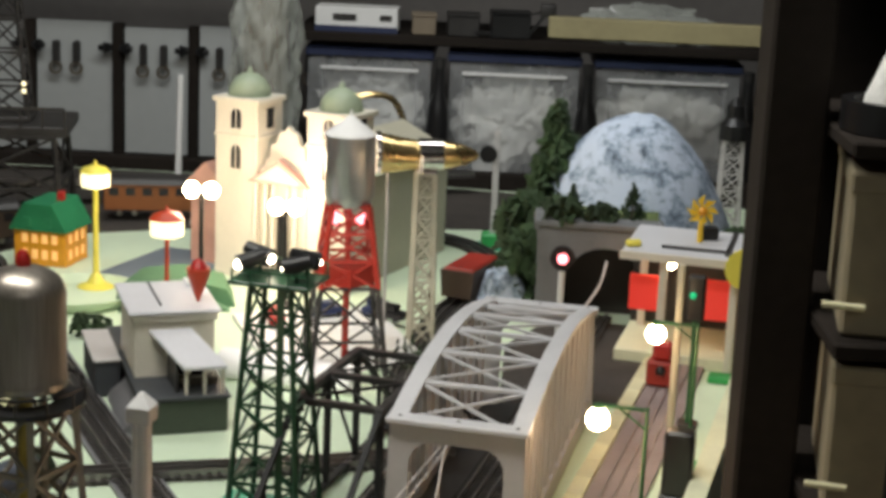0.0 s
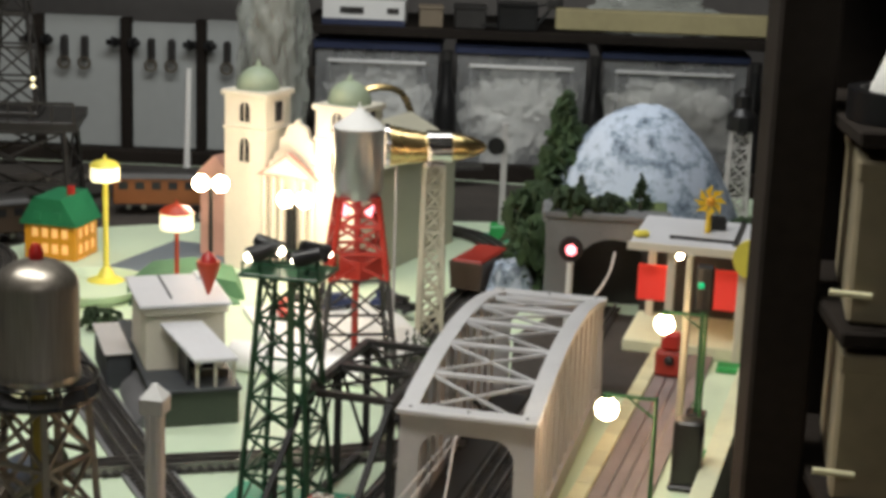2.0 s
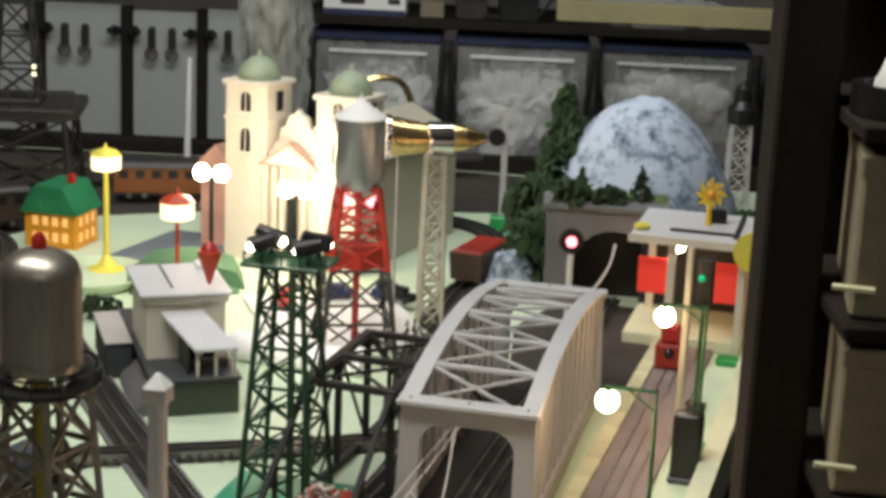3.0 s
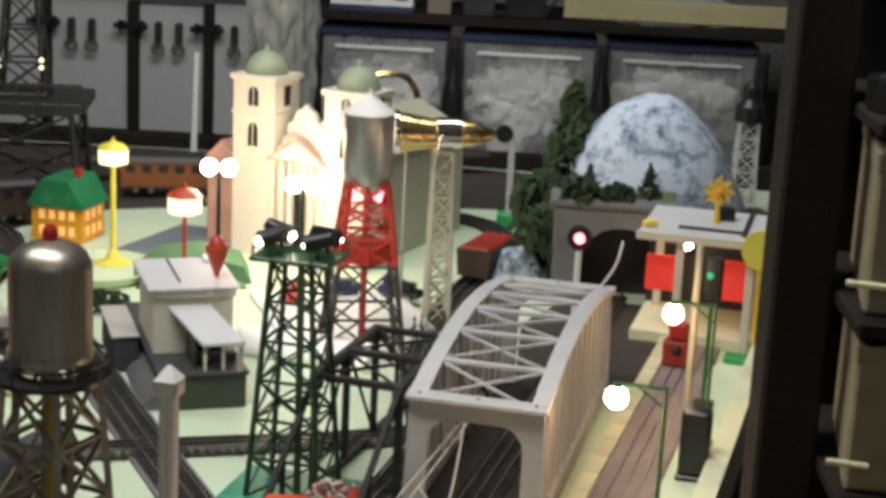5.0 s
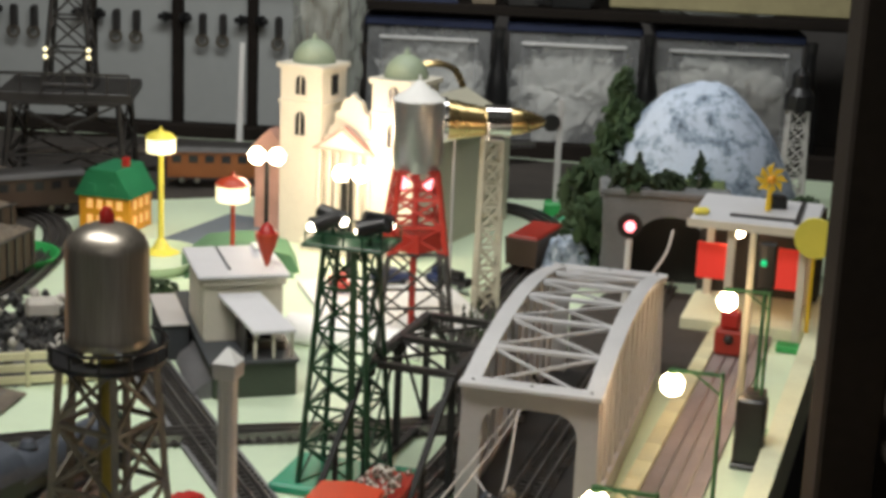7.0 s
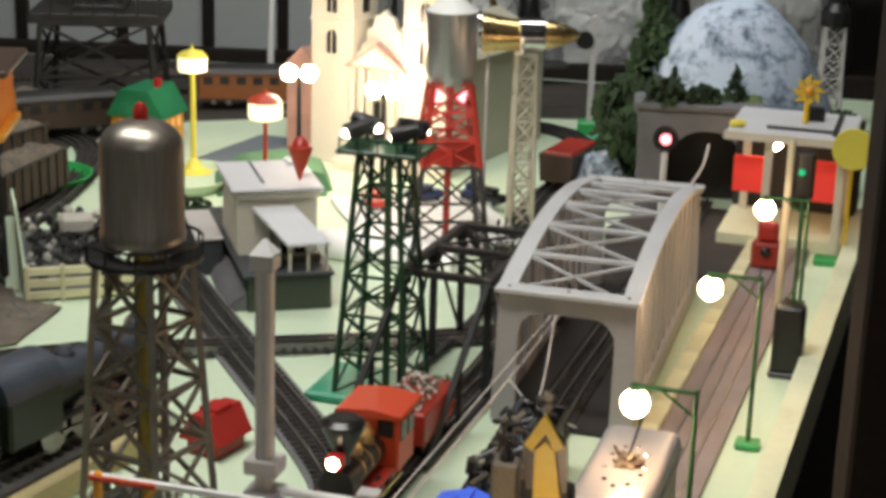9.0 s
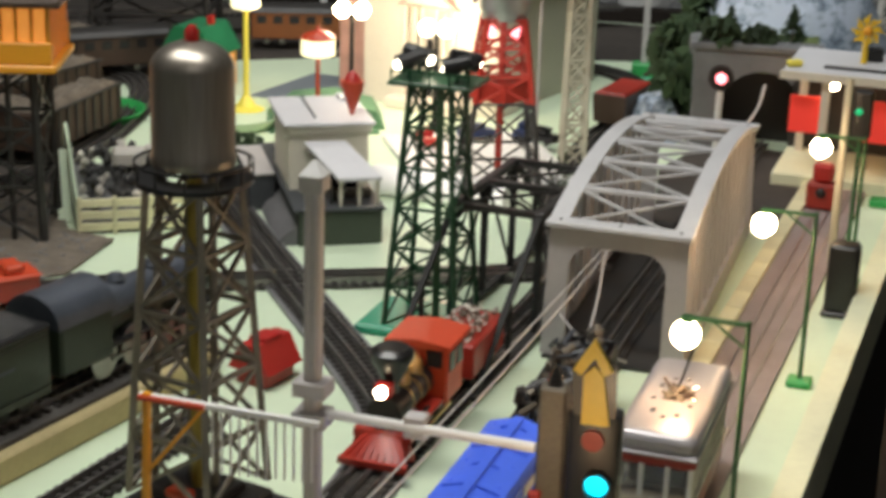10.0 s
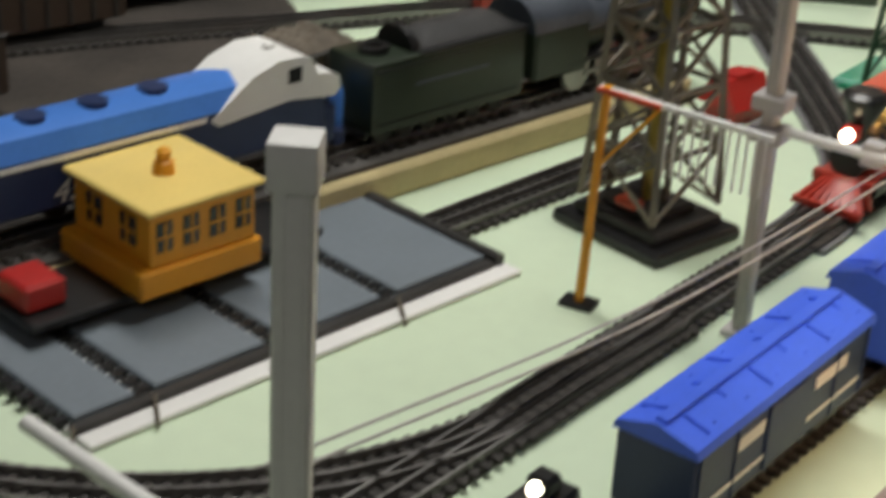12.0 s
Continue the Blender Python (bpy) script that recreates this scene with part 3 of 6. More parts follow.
# ---- silver and red water tower ----
def red_water_tower():
    ob = thing("water_tower", "silver water tank with cone roof on red lattice legs", "water tower", (-0.117, 2.53, 0), 12)
    part("tank", lathe(B(), [(0.030, 0.262), (0.033, 0.272), (0.0355, 0.276), (0.0355, 0.362)], 32), M_SILVER, ob)
    part("roof", lathe(B(), [(0.037, 0.360), (0.037, 0.362), (0.003, 0.388), (0.001, 0.396)], 12), M_WHITE, ob, "pale cone roof")
    lattice(ob, 0.040, 0.026, 0.15, 0.264, 3, M_DKRED, 0.006, 0.0036)
    lattice(ob, 0.056, 0.040, 0.0, 0.15, 2, M_DARKMETAL, 0.005, 0.003, "lower_leg")
    part("centre_pipe", cyl(B(), (0, 0, 0.0), (0, 0, 0.262), 0.005, None, 10), M_DKRED, ob)
    part("band", lathe(B(), [(0.038, 0.150), (0.043, 0.150), (0.043, 0.178), (0.038, 0.178)], 4), M_DKRED, ob, "red skirt band")
    for k in range(4):
        a = k * math.pi / 2 + 0.6
        part("red_lamp", ball(B(), (0.024 * math.cos(a), 0.024 * math.sin(a), 0.243), 0.006, 1, 10), M_REDLIT, ob, "glowing red lamp")


red_water_tower()


# ---- dome-topped water tower ----
def dome_water_tower():
    ob = thing("water_tower", "brushed metal dome-topped water tower on lattice legs", "water tower", (-0.288, 1.526, 0), -24)
    dome = [(0.0335, 0.315), (0.0345, 0.318), (0.0345, 0.323), (0.0335, 0.325), (0.0335, 0.393)] + [(0.0335 * math.cos(a), 0.393 + 0.022 * math.sin(a)) for a in [k * math.pi / 16 for k in range(1, 8)]] + [(0.004, 0.4152)]
    part("tank", lathe(B(), dome, 36), M_TANK, ob)
    part("lamp_cap", lathe(B(), [(0.006, 0.413), (0.006, 0.422), (0.003, 0.427)], 12), M_RED, ob, "red lamp cap")
    part("walkway", lathe(B(), [(0.0240, 0.300), (0.0480, 0.300), (0.0480, 0.304), (0.0240, 0.304)], 32, ring=True), M_BLACK, ob)
    part("handrail", lathe(B(), [(0.0470, 0.316), (0.0485, 0.316), (0.0485, 0.318), (0.0470, 0.318)], 32, ring=True), M_BLACK, ob)
    for k in range(12):
        a = k * math.pi / 6
        part("rail_post", cyl(B(), (0.0478 * math.cos(a), 0.0478 * math.sin(a), 0.302), (0.0478 * math.cos(a), 0.0478 * math.sin(a), 0.317), 0.0009, None, 6), M_BLACK, ob)
    lattice(ob, 0.042, 0.027, 0.03, 0.302, 5, M_TOWERLEG, 0.0056, 0.0032)
    part("drain_pipe", cyl(B(), (0.012, 0.008, 0.03), (0.012, 0.008, 0.305), 0.0035, None, 10), M_TOWERLEG, ob)
    part("feed_pipe", cyl(B(), (-0.012, 0.006, 0.03), (-0.012, 0.006, 0.305), 0.003, None, 10), M_TOWERLEG, ob)
    part("bubble_tube", cyl(B(), (0, 0, 0.03), (0, 0, 0.31), 0.006, None, 12), M_MUSTARD, ob, "dull mustard tube")
    part("base_step", rbox(B(), (-0.062, 0.062), (-0.055, 0.055), (0, 0.012), 0.003), M_BLACK, ob)
    part("base_plinth", rbox(B(), (-0.048, 0.048), (-0.043, 0.043), (0.012, 0.022), 0.002), M_DARKMETAL, ob)
    part("base_cap", rbox(B(), (-0.030, 0.030), (-0.028, 0.028), (0.022, 0.030), 0.002), M_DARKMETAL, ob)
    part("valve", rbox(B(), (-0.012, 0.012), (-0.032, -0.018), (0.028, 0.036), 0.002), M_ORANGERED, ob)
    part("ladder", beam(B(), (-0.048, 0.0, 0.02), (-0.036, 0, 0.31), 0.009, 0.0015), M_TOWERLEG, ob)


dome_water_tower()


# ---- grey posts of the catenary line ----
def cap_post(x, y, h, w, rz, label, flat=False):
    ob = thing("catenary_post", label, "post", (x, y, 0), rz, "grey posts")
    part("shaft", rbox(B(), (-w, w), (-w, w), (0, h - 0.02), 0.0015), M_WHITE if flat else M_GREYP, ob)
    if flat:
        part("cap", rbox(B(), (-w - 0.002, w + 0.002), (-w - 0.002, w + 0.002), (h - 0.024, h - 0.004), 0.002, 2), M_WHITE, ob, "flat pale cap")
    else:
        part("collar", rbox(B(), (-w - 0.003, w + 0.003), (-w - 0.003, w + 0.003), (h - 0.022, h - 0.010), 0.001), M_GREYP, ob)
        part("cap", lathe(B(), [((w + 0.003) * 1.414, h - 0.010), (0.002, h)], 4), M_WHITE, ob, "bright pyramid cap").rotation_euler[2] = math.pi / 4
    part("foot", rbox(B(), (-w - 0.006, w + 0.006), (-w - 0.006, w + 0.006), (0, 0.006), 0.001), M_GREYP, ob)
    for s in (-1, 1):
        part("flute", box(B(), (s * w * 0.45 - 0.001, s * w * 0.45 + 0.001), (-w - 0.0012, -w + 0.001), (0.006, h - 0.022)), M_WHITE if flat else M_GREYP, ob)
    return ob


gantry = cap_post(-0.162, 1.380, 0.364, 0.0060, -10, "grey square post with pyramid cap and side arm")
for zz in (0.168, 0.192):
    part("bracket", rbox(B(), (-0.013, 0.013), (-0.011, 0.011), (zz - 0.006, zz + 0.006), 0.001), M_GREYP, gantry)
part("arm", cyl(B(), (0.01, 0, 0.172), (0.172, -0.012, 0.176), 0.0038, None, 14), M_WHITE, gantry, "white tubular arm")
part("arm_clamp", rbox(B(), (0.072, 0.088), (-0.007, 0.007), (0.165, 0.182), 0.001), M_GREYP, gantry)
near_post = cap_post(-0.196, 0.738, 0.384, 0.0078, 20, "grey square post with flat pale cap beside the pads", True)
part("arm", cyl(B(), (-0.0, 0, 0.172), (-0.178, 0.057, 0.172), 0.0045, None, 14), M_WHITE, near_post, "white tubular arm").matrix_basis = pose(0, 0, 0, 0, 0, -20)

# crossing gate between the orange stand and the grey post
gate = thing("crossing_gate", "orange and white crossing gate with hanging slats", "gate", (-0.288, 1.362, 0), -2)
part("stand", cyl(B(), (0, 0, 0.004), (0.006, 0, 0.185), 0.0042, 0.0035, 10), M_ORANGE, gate, "thin orange stand")
part("foot", rbox(B(), (-0.014, 0.014), (-0.010, 0.010), (0, 0.005), 0.001), M_BLACK, gate)
part("gate_arm", beam(B(), (0.0, 0, 0.183), (0.135, 0, 0.172), 0.005, 0.004), M_WHITE, gate, "white gate arm")
part("counterweight", beam(B(), (0.0, -0.003, 0.183), (0.05, -0.003, 0.179), 0.0065, 0.003), M_ORANGERED, gate, "orange arm end")
part("strut", beam(B(), (0.004, 0, 0.12), (0.05, 0, 0.178), 0.0045, 0.003), M_ORANGE, gate)
for k in range(12):
    x = 0.055 + k * 0.0068
    part("slat", beam(B(), (x, 0, 0.125), (x, 0, 0.174), 0.0015, 0.0015), M_WHITE, gate)

# red hut by the diagonal track
hut = thing("trackside_hut", "small red trackside hut with hipped roof", "hut", (-0.298, 1.835, 0), -25)
part("wall", rbox(B(), (-0.020, 0.020), (-0.024, 0.024), (0, 0.018), 0.002), M_DKRED, hut)
part("roof", prism(B(), [(-0.026, 0.017), (0.026, 0.017), (0.010, 0.046), (-0.010, 0.046)], 0.058, "y", -0.029), M_RED, hut)
part("ridge", rbox(B(), (-0.011, 0.011), (-0.014, 0.014), (0.044, 0.050), 0.001), M_RED, hut)


# ---- small station with platform ----
def station():
    ob = thing("station", "cream plastic station with flat pale roof and awning", "station", (-0.345, 2.283, 0), 20)
    part("platform", rbox(B(), (-0.010, 0.100), (-0.012, 0.32), (0, 0.046), 0.002), M_DKGREEN, ob, "dark olive platform base")
    part("platform_top", rbox(B(), (-0.016, 0.103), (-0.016, 0.325), (0.046, 0.051), 0.001), M_SLATE, ob, "slate grey platform top")
    part("side_ramp", prism(B(), [(-0.036, 0.0), (-0.010, 0.0), (-0.010, 0.026), (-0.030, 0.012)], 0.32, "y", -0.006), M_GREYBED, ob)
    part("annex_step", rbox(B(), (-0.052, -0.017), (0.155, 0.30), (0.0, 0.050), 0.002), M_SLATE, ob, "slate annex platform")
    part("annex_top", rbox(B(), (-0.055, -0.017), (0.152, 0.303), (0.050, 0.054), 0.001), M_GREYP, ob, "pale annex edge")
    part("wall", rbox(B(), (-0.009, 0.097), (0.074, 0.214), (0.051, 0.138), 0.001), M_CREAM, ob)
    part("cornice", rbox(B(), (-0.013, 0.101), (0.070, 0.218), (0.128, 0.138), 0.001), M_CREAM, ob)
    part("roof", rbox(B(), (-0.018, 0.105), (0.066, 0.223), (0.138, 0.1435), 0.0015), M_ROOFW, ob, "pale grey flat roof")
    part("roof_seam", box(B(), (0.027, 0.030), (0.095, 0.215), (0.1432, 0.1450)), M_SLATE, ob)
    part("roof_cap", rbox(B(), (0.078, 0.104), (0.190, 0.222), (0.1435, 0.148), 0.001), M_WHITE, ob)
    bm = prism(B(), [(0.068, 0.119), (-0.014, 0.090), (-0.014, 0.086), (0.068, 0.115)], 0.056, "x", 0.009)
    for v in bm.verts:
        v.co.x += 0.033 * (0.068 - v.co.y) / 0.082
    part("awning", bm, M_ROOFW, ob, "sloping pale awning")
    for x in (0.046, 0.070, 0.094):
        part("awning_post", beam(B(), (x, -0.006, 0.051), (x, -0.006, 0.089), 0.004), M_CREAM, ob)
    # dark panel imitating the shade under the awning
    part("awning_cheek", prism(B(), [(0.072, 0.051), (0.004, 0.051), (0.004, 0.090), (0.072, 0.114)], 0.003, "x", 0.034), M_DARKMETAL, ob, "awning side panel, coloured dark for shade")
    part("bench", rbox(B(), (0.044, 0.094), (0.030, 0.042), (0.051, 0.062), 0.001), M_RUSTY, ob)
    for x in (0.044, 0.066):
        part("doorway", rbox(B(), (x, x + 0.016), (0.0725, 0.0745), (0.052, 0.088), 0.0005), M_DARKWIN, ob, "dark doorway")
    part("side_window", rbox(B(), (-0.0102, -0.0086), (0.10, 0.15), (0.080, 0.115), 0.0005), M_CREAM, ob)
    fun = thing("red_funnel", "red funnel-shaped pot standing on the station roof", "funnel", (-0.306, 2.41, 0.1445))
    part("cone", lathe(B(), [(0.002, 0.0), (0.016, 0.040), (0.016, 0.046)], 20), M_ORANGERED, fun)
    part("cap", lathe(B(), [(0.012, 0.046), (0.008, 0.055), (0.001, 0.060)], 16), M_RED, fun)


station()


# ---- church ----
def arched_window(ob, x, y, z, w, h, material=M_DARKWIN):
    bm = B()
    pts = [(x - w, z), (x + w, z), (x + w, z + h * 0.65)] + [(x + w * math.cos(a), z + h * 0.65 + h * 0.35 * math.sin(a)) for a in [k * math.pi / 8 for k in range(1, 8)]] + [(x - w, z + h * 0.65)]
    prism(bm, pts, 0.004, "y", y - 0.001)
    win = part("window", bm, material, ob)
    part("mullion", box(B(), (x - 0.0008, x + 0.0008), (y - 0.002, y), (z, z + h)), M_CREAM, win)
    part("sill", box(B(), (x - w - 0.002, x + w + 0.002), (y - 0.004, y), (z - 0.003, z)), M_CREAM, win)


def church():
    ob = thing("church", "cream mission church with two domed bell towers", "church", (-0.264, 3.099, 0), -24)
    for cx, top in ((-0.092, 0.322), (0.092, 0.314)):
        w = 0.042
        tw = part("bell_tower", rbox(B(), (cx - w, cx + w), (-w, w), (0, top - 0.012), 0.001), M_CREAM, ob)
        part("cornice", rbox(B(), (cx - w - 0.005, cx + w + 0.005), (-w - 0.005, w + 0.005), (top - 0.012, top - 0.003), 0.001), M_CREAM, tw)
        part("string_course", rbox(B(), (cx - w - 0.003, cx + w + 0.003), (-w - 0.003, w + 0.003), (0.250, 0.255), 0.001), M_CREAM, tw)
        part("dome", lathe(B(), [(0.038 * math.cos(a), top - 0.003 + 0.040 * math.sin(a)) for a in [k * math.pi / 18 for k in range(0, 9)]] + [(0.005, top + 0.040), (0.001, top + 0.048)], 24, (cx, 0, 0)), M_DOME, tw, "sage green dome")
        for z, h in ((0.266, 0.034), (0.195, 0.042)):
            arched_window(ob, cx, -w, z, 0.010, h)
        for z, h in ((0.266, 0.034),):
            bm = B()
            box(bm, (cx + w - 0.001, cx + w + 0.002), (-0.010, 0.010), (z, z + h))
            part("window", bm, M_DARKWIN, ob)
    part("front_wall", rbox(B(), (-0.052, 0.052), (-0.030, 0.03), (0, 0.20), 0.001), M_CREAM, ob)
    part("curved_gable", prism(B(), [(-0.052, 0.19), (0.052, 0.19), (0.044, 0.215), (0.036, 0.218), (0.034, 0.240), (0.024, 0.244), (0.018, 0.262), (0.006, 0.268), (0, 0.276), (-0.006, 0.268), (-0.018, 0.262), (-0.024, 0.244), (-0.034, 0.240), (-0.036, 0.218), (-0.044, 0.215)], 0.012, "y", -0.02), M_CREAM, ob)
    part("pediment", prism(B(), [(-0.062, 0.178), (0.062, 0.178), (0, 0.222)], 0.016, "y", -0.052), M_PINK, ob, "warm triangular pediment")
    part("pediment_inset", prism(B(), [(-0.046, 0.183), (0.046, 0.183), (0, 0.214)], 0.002, "y", -0.0545), M_CREAM, ob)
    for x in (-0.05, -0.03, -0.014, 0.014, 0.03, 0.05):
        part("column", cyl(B(), (x, -0.044, 0.02), (x, -0.044, 0.178), 0.0048, 0.0042, 12), M_CREAM, ob)
    part("doorway", rbox(B(), (-0.012, 0.012), (-0.033, -0.029), (0.02, 0.12), 0.001), M_DARKWIN, ob)
    part("steps", rbox(B(), (-0.07, 0.07), (-0.075, -0.03), (0, 0.02), 0.003), M_CREAM, ob)
    part("nave", rbox(B(), (-0.075, 0.125), (0.042, 0.36), (0, 0.195), 0.001), M_BEIGE, ob, "beige nave wall")
    part("nave_roof", prism(B(), [(-0.085, 0.193), (0.135, 0.193), (0.025, 0.245)], 0.325, "y", 0.038), M_BEIGE, ob)
    part("side_wing", rbox(B(), (-0.20, -0.134), (-0.02, 0.14), (0, 0.16), 0.001), M_PINK, ob, "pinkish side wing")
    part("wing_roof", prism(B(), [(-0.206, 0.158), (-0.128, 0.158), (-0.167, 0.195)], 0.17, "y", -0.025), M_PINK, ob)


church()


def street_lamp(name, x, y, h, shade_r, post_mat, label, base_mat=None, watts=0.06, r=0.004, base=0.02):
    ob = thing(name, label, "lamp", (x, y, 0), 0, "lamp posts of the town")
    part("post", cyl(B(), (0, 0, 0), (0, 0, h - shade_r * 0.9), r, r * 0.8, 12), post_mat, ob)
    part("base", lathe(B(), [(base, 0), (base, 0.006), (base * 0.5, 0.012), (r, 0.03)], 20), base_mat or post_mat, ob)
    part("shade", lathe(B(), [(shade_r * 0.7, h - shade_r * 0.95), (shade_r, h - shade_r * 0.85), (shade_r, h + shade_r * 0.1)], 8), M_SHADELIT, ob, "glowing square lamp shade")
    part("cap", lathe(B(), [(shade_r * 1.08, h + shade_r * 0.1), (shade_r * 0.8, h + shade_r * 0.4), (shade_r * 0.15, h + shade_r * 0.6), (0.001, h + shade_r * 0.9)], 8), base_mat or post_mat, ob)
    return ob


street_lamp("yellow_lamp_post", -0.58, 2.968, 0.20, 0.025, M_LEMON, "yellow lamp post with glowing shade on round base", None, base=0.032, r=0.0055)
street_lamp("orange_lamp_post", -0.425, 2.795, 0.165, 0.027, M_ORANGERED, "orange lamp post with glowing shade", None, base=0.022)
for x, y, z in ((-0.385, 2.875, 0.20), (-0.253, 2.915, 0.17)):
    ob = thing("black_lamp_post", "black lamp post with bare white bulb before the church", "lamp", (x, y, 0), 0, "lamp posts of the town")
    part("post", cyl(B(), (0, 0, 0), (0, 0, z - 0.008), 0.0045, 0.0035, 10), M_BLACK, ob)
    part("base", lathe(B(), [(0.018, 0), (0.018, 0.005), (0.006, 0.012)], 16), M_BLACK, ob)
    part("cross_arm", beam(B(), (-0.02, 0, z - 0.008), (0.02, 0, z - 0.008), 0.004), M_BLACK, ob)
    for s in (-1, 1):
        part("bulb", ball(B(), (s * 0.016, 0, z), 0.0135, 1, 14), M_BULB, ob, "glowing bulb")
    bulb_light((x, y + 0.01, z + 0.02), 1.15, (1.0, 0.78, 0.60), 0.02)

# trolley street lamps with arms over the track
for u, dv in ((1.10, 0.0), (1.485, 0.003), (1.815, 0.008), (2.145, 0.016)):
    ob = thing("trolley_lamp", "green lamp pole with bright bulb over the trolley track", "lamp", W(-0.278 + dv, u), RZ, "lamps along the trolley track")
    part("foot", rbox(B(), (-0.013, 0.013), (-0.012, 0.012), (0, 0.008), 0.002), M_BRGREEN, ob)
    part("pole", cyl(B(), (0, 0, 0.006), (0, 0, 0.19), 0.0026, 0.002, 10), M_LAMPGREEN, ob)
    part("arm", beam(B(), (0.0, 0, 0.187), (-0.055, 0, 0.187), 0.004, 0.003), M_LAMPGREEN, ob)
    part("brace", beam(B(), (0.0, 0, 0.165), (-0.03, 0, 0.186), 0.002), M_LAMPGREEN, ob)
    part("bulb", ball(B(), (-0.052, 0, 0.171), 0.0125, 1, 16), M_BULB, ob, "glowing bulb")
    part("socket", cyl(B(), (-0.052, 0, 0.178), (-0.052, 0, 0.188), 0.005, None, 10), M_LAMPGREEN, ob)
    p = W(-0.330 + dv, u - 0.002)
    bulb_light((p[0], p[1], 0.150), 0.26, (1.0, 0.56, 0.27), 0.012)

# ---- red goods platform with canopy ----
def canopy():
    ob = thing("goods_platform", "goods platform with pale canopy, posts and red panels", "platform", W(-0.345, 2.53), RZ)
    part("canopy_roof", rbox(B(), (-0.085, 0.100), (-0.005, 0.20), (0.172, 0.180), 0.002), M_ROOFW, ob, "pale canopy roof")
    part("canopy_edge", box(B(), (-0.086, 0.101), (-0.007, -0.004), (0.170, 0.182)), M_CREAM, ob)
    for x, y in ((-0.02, 0.01), (0.085, 0.01), (-0.07, 0.18), (0.085, 0.18)):
        part("post", rbox(B(), (x - 0.006, x + 0.006), (y - 0.006, y + 0.006), (0, 0.172), 0.001), M_CREAM, ob)
    part("red_panel", rbox(B(), (-0.072, -0.028), (0.028, 0.034), (0.085, 0.140), 0.001), M_REDGLOW, ob, "lit red panel")
    part("red_panel", rbox(B(), (0.030, 0.080), (0.028, 0.034), (0.080, 0.142), 0.001), M_REDGLOW, ob, "lit red panel")
    part("floor_slab", rbox(B(), (-0.09, 0.105), (0.03, 0.22), (0, 0.02), 0.002), M_EDGE, ob)
    part("back_wall", rbox(B(), (-0.09, 0.105), (0.20, 0.21), (0, 0.172), 0.001), M_DARKMETAL, ob)
    part("roof_bar", box(B(), (-0.03, 0.07), (0.045, 0.052), (0.180, 0.184)), M_DARKMETAL, ob)
    part("roof_bar", box(B(), (0.066, 0.073), (0.03, 0.19), (0.180, 0.184)), M_DARKMETAL, ob)
    part("green_foot", rbox(B(), (0.06, 0.11), (-0.03, 0.0), (0, 0.010), 0.002), M_BRGREEN, ob)
    bulb_light(tuple(Vector(W(-0.36, 2.60, 0.15))), 0.12, (1, 0.5, 0.25), 0.01)
    part("bulb", ball(B(), (-0.012, 0.03, 0.160), 0.008, 1, 12), M_BULB, ob, "glowing bulb")
    duck = thing("yellow_pinwheel", "yellow pinwheel toy on a stalk above the canopy", "pinwheel", (0.405, 2.765, 0.18))
    part("stalk", cyl(B(), (0, 0, 0), (0, 0, 0.035), 0.005, 0.004, 10), M_YELLOW, duck)
    for k in range(8):
        a = k * math.pi / 4 + 0.2
        bm = B()
        prism(bm, [(0, 0), (0.025 * math.cos(a - 0.3), 0.025 * math.sin(a - 0.3)), (0.017 * math.cos(a + 0.3), 0.017 * math.sin(a + 0.3))], 0.005, "y", -0.0025 + 0.002 * (k % 3))
        bl = part("blade", bm, M_YELLOW, duck)
        bl.location = (0, -0.008, 0.05)
    part("hub", ball(B(), (0, -0.01, 0.05), 0.007, 1, 12), M_ORANGE, duck)
    part("motor", rbox(B(), (0.0, 0.03), (0.01, 0.03), (0, 0.02), 0.002), M_BLACK, duck)
    solo("yellow_block", rbox(B(), (-0.012, 0.012), (-0.006, 0.006), (0, 0.010), 0.003), M_LEMON, "small yellow block on the canopy edge", "block", (0.299, 2.711, 0.181), 20)
    disc = thing("yellow_disc_sign", "round yellow sign disc on a post at the table edge", "sign", W(-0.242, 2.51, 0.014), RZ)
    part("post", cyl(B(), (0, 0, 0), (0, 0, 0.13), 0.003, None, 8), M_YELLOW, disc)
    part("disc", cyl(B(), (0, -0.004, 0.158), (0, 0.004, 0.158), 0.030, None, 28), M_LEMON, disc)
    tall = thing("yellow_figure_board", "tall jagged yellow board beyond the table edge", "board", W(-0.16, 2.85, -0.9), RZ)
    part("board", prism(B(), [(-0.02, 0), (0.03, 0), (0.03, 1.16), (0.018, 1.19), (0.012, 1.17), (0.0, 1.15), (-0.006, 1.12), (-0.012, 1.09), (-0.018, 1.05), (-0.012, 1.0)], 0.006, "y", 0), M_LEMON, tall)


canopy()

# red and black crane figure by the lamp, and the traffic signal
base = thing("red_gateman", "small red and dark trackside signal box", "signal box", (0.341, 2.58, 0.007), RZ)
base.scale = (1.3, 1.3, 1.25)
part("body", rbox(B(), (-0.016, 0.016), (-0.012, 0.012), (0, 0.03), 0.003), M_DKRED, base)
part("head", rbox(B(), (-0.011, 0.011), (-0.009, 0.009), (0.03, 0.052), 0.004), M_RED, base)
part("lens", ball(B(), (0, -0.012, 0.02), 0.006, 1, 10), M_BLACK, base)

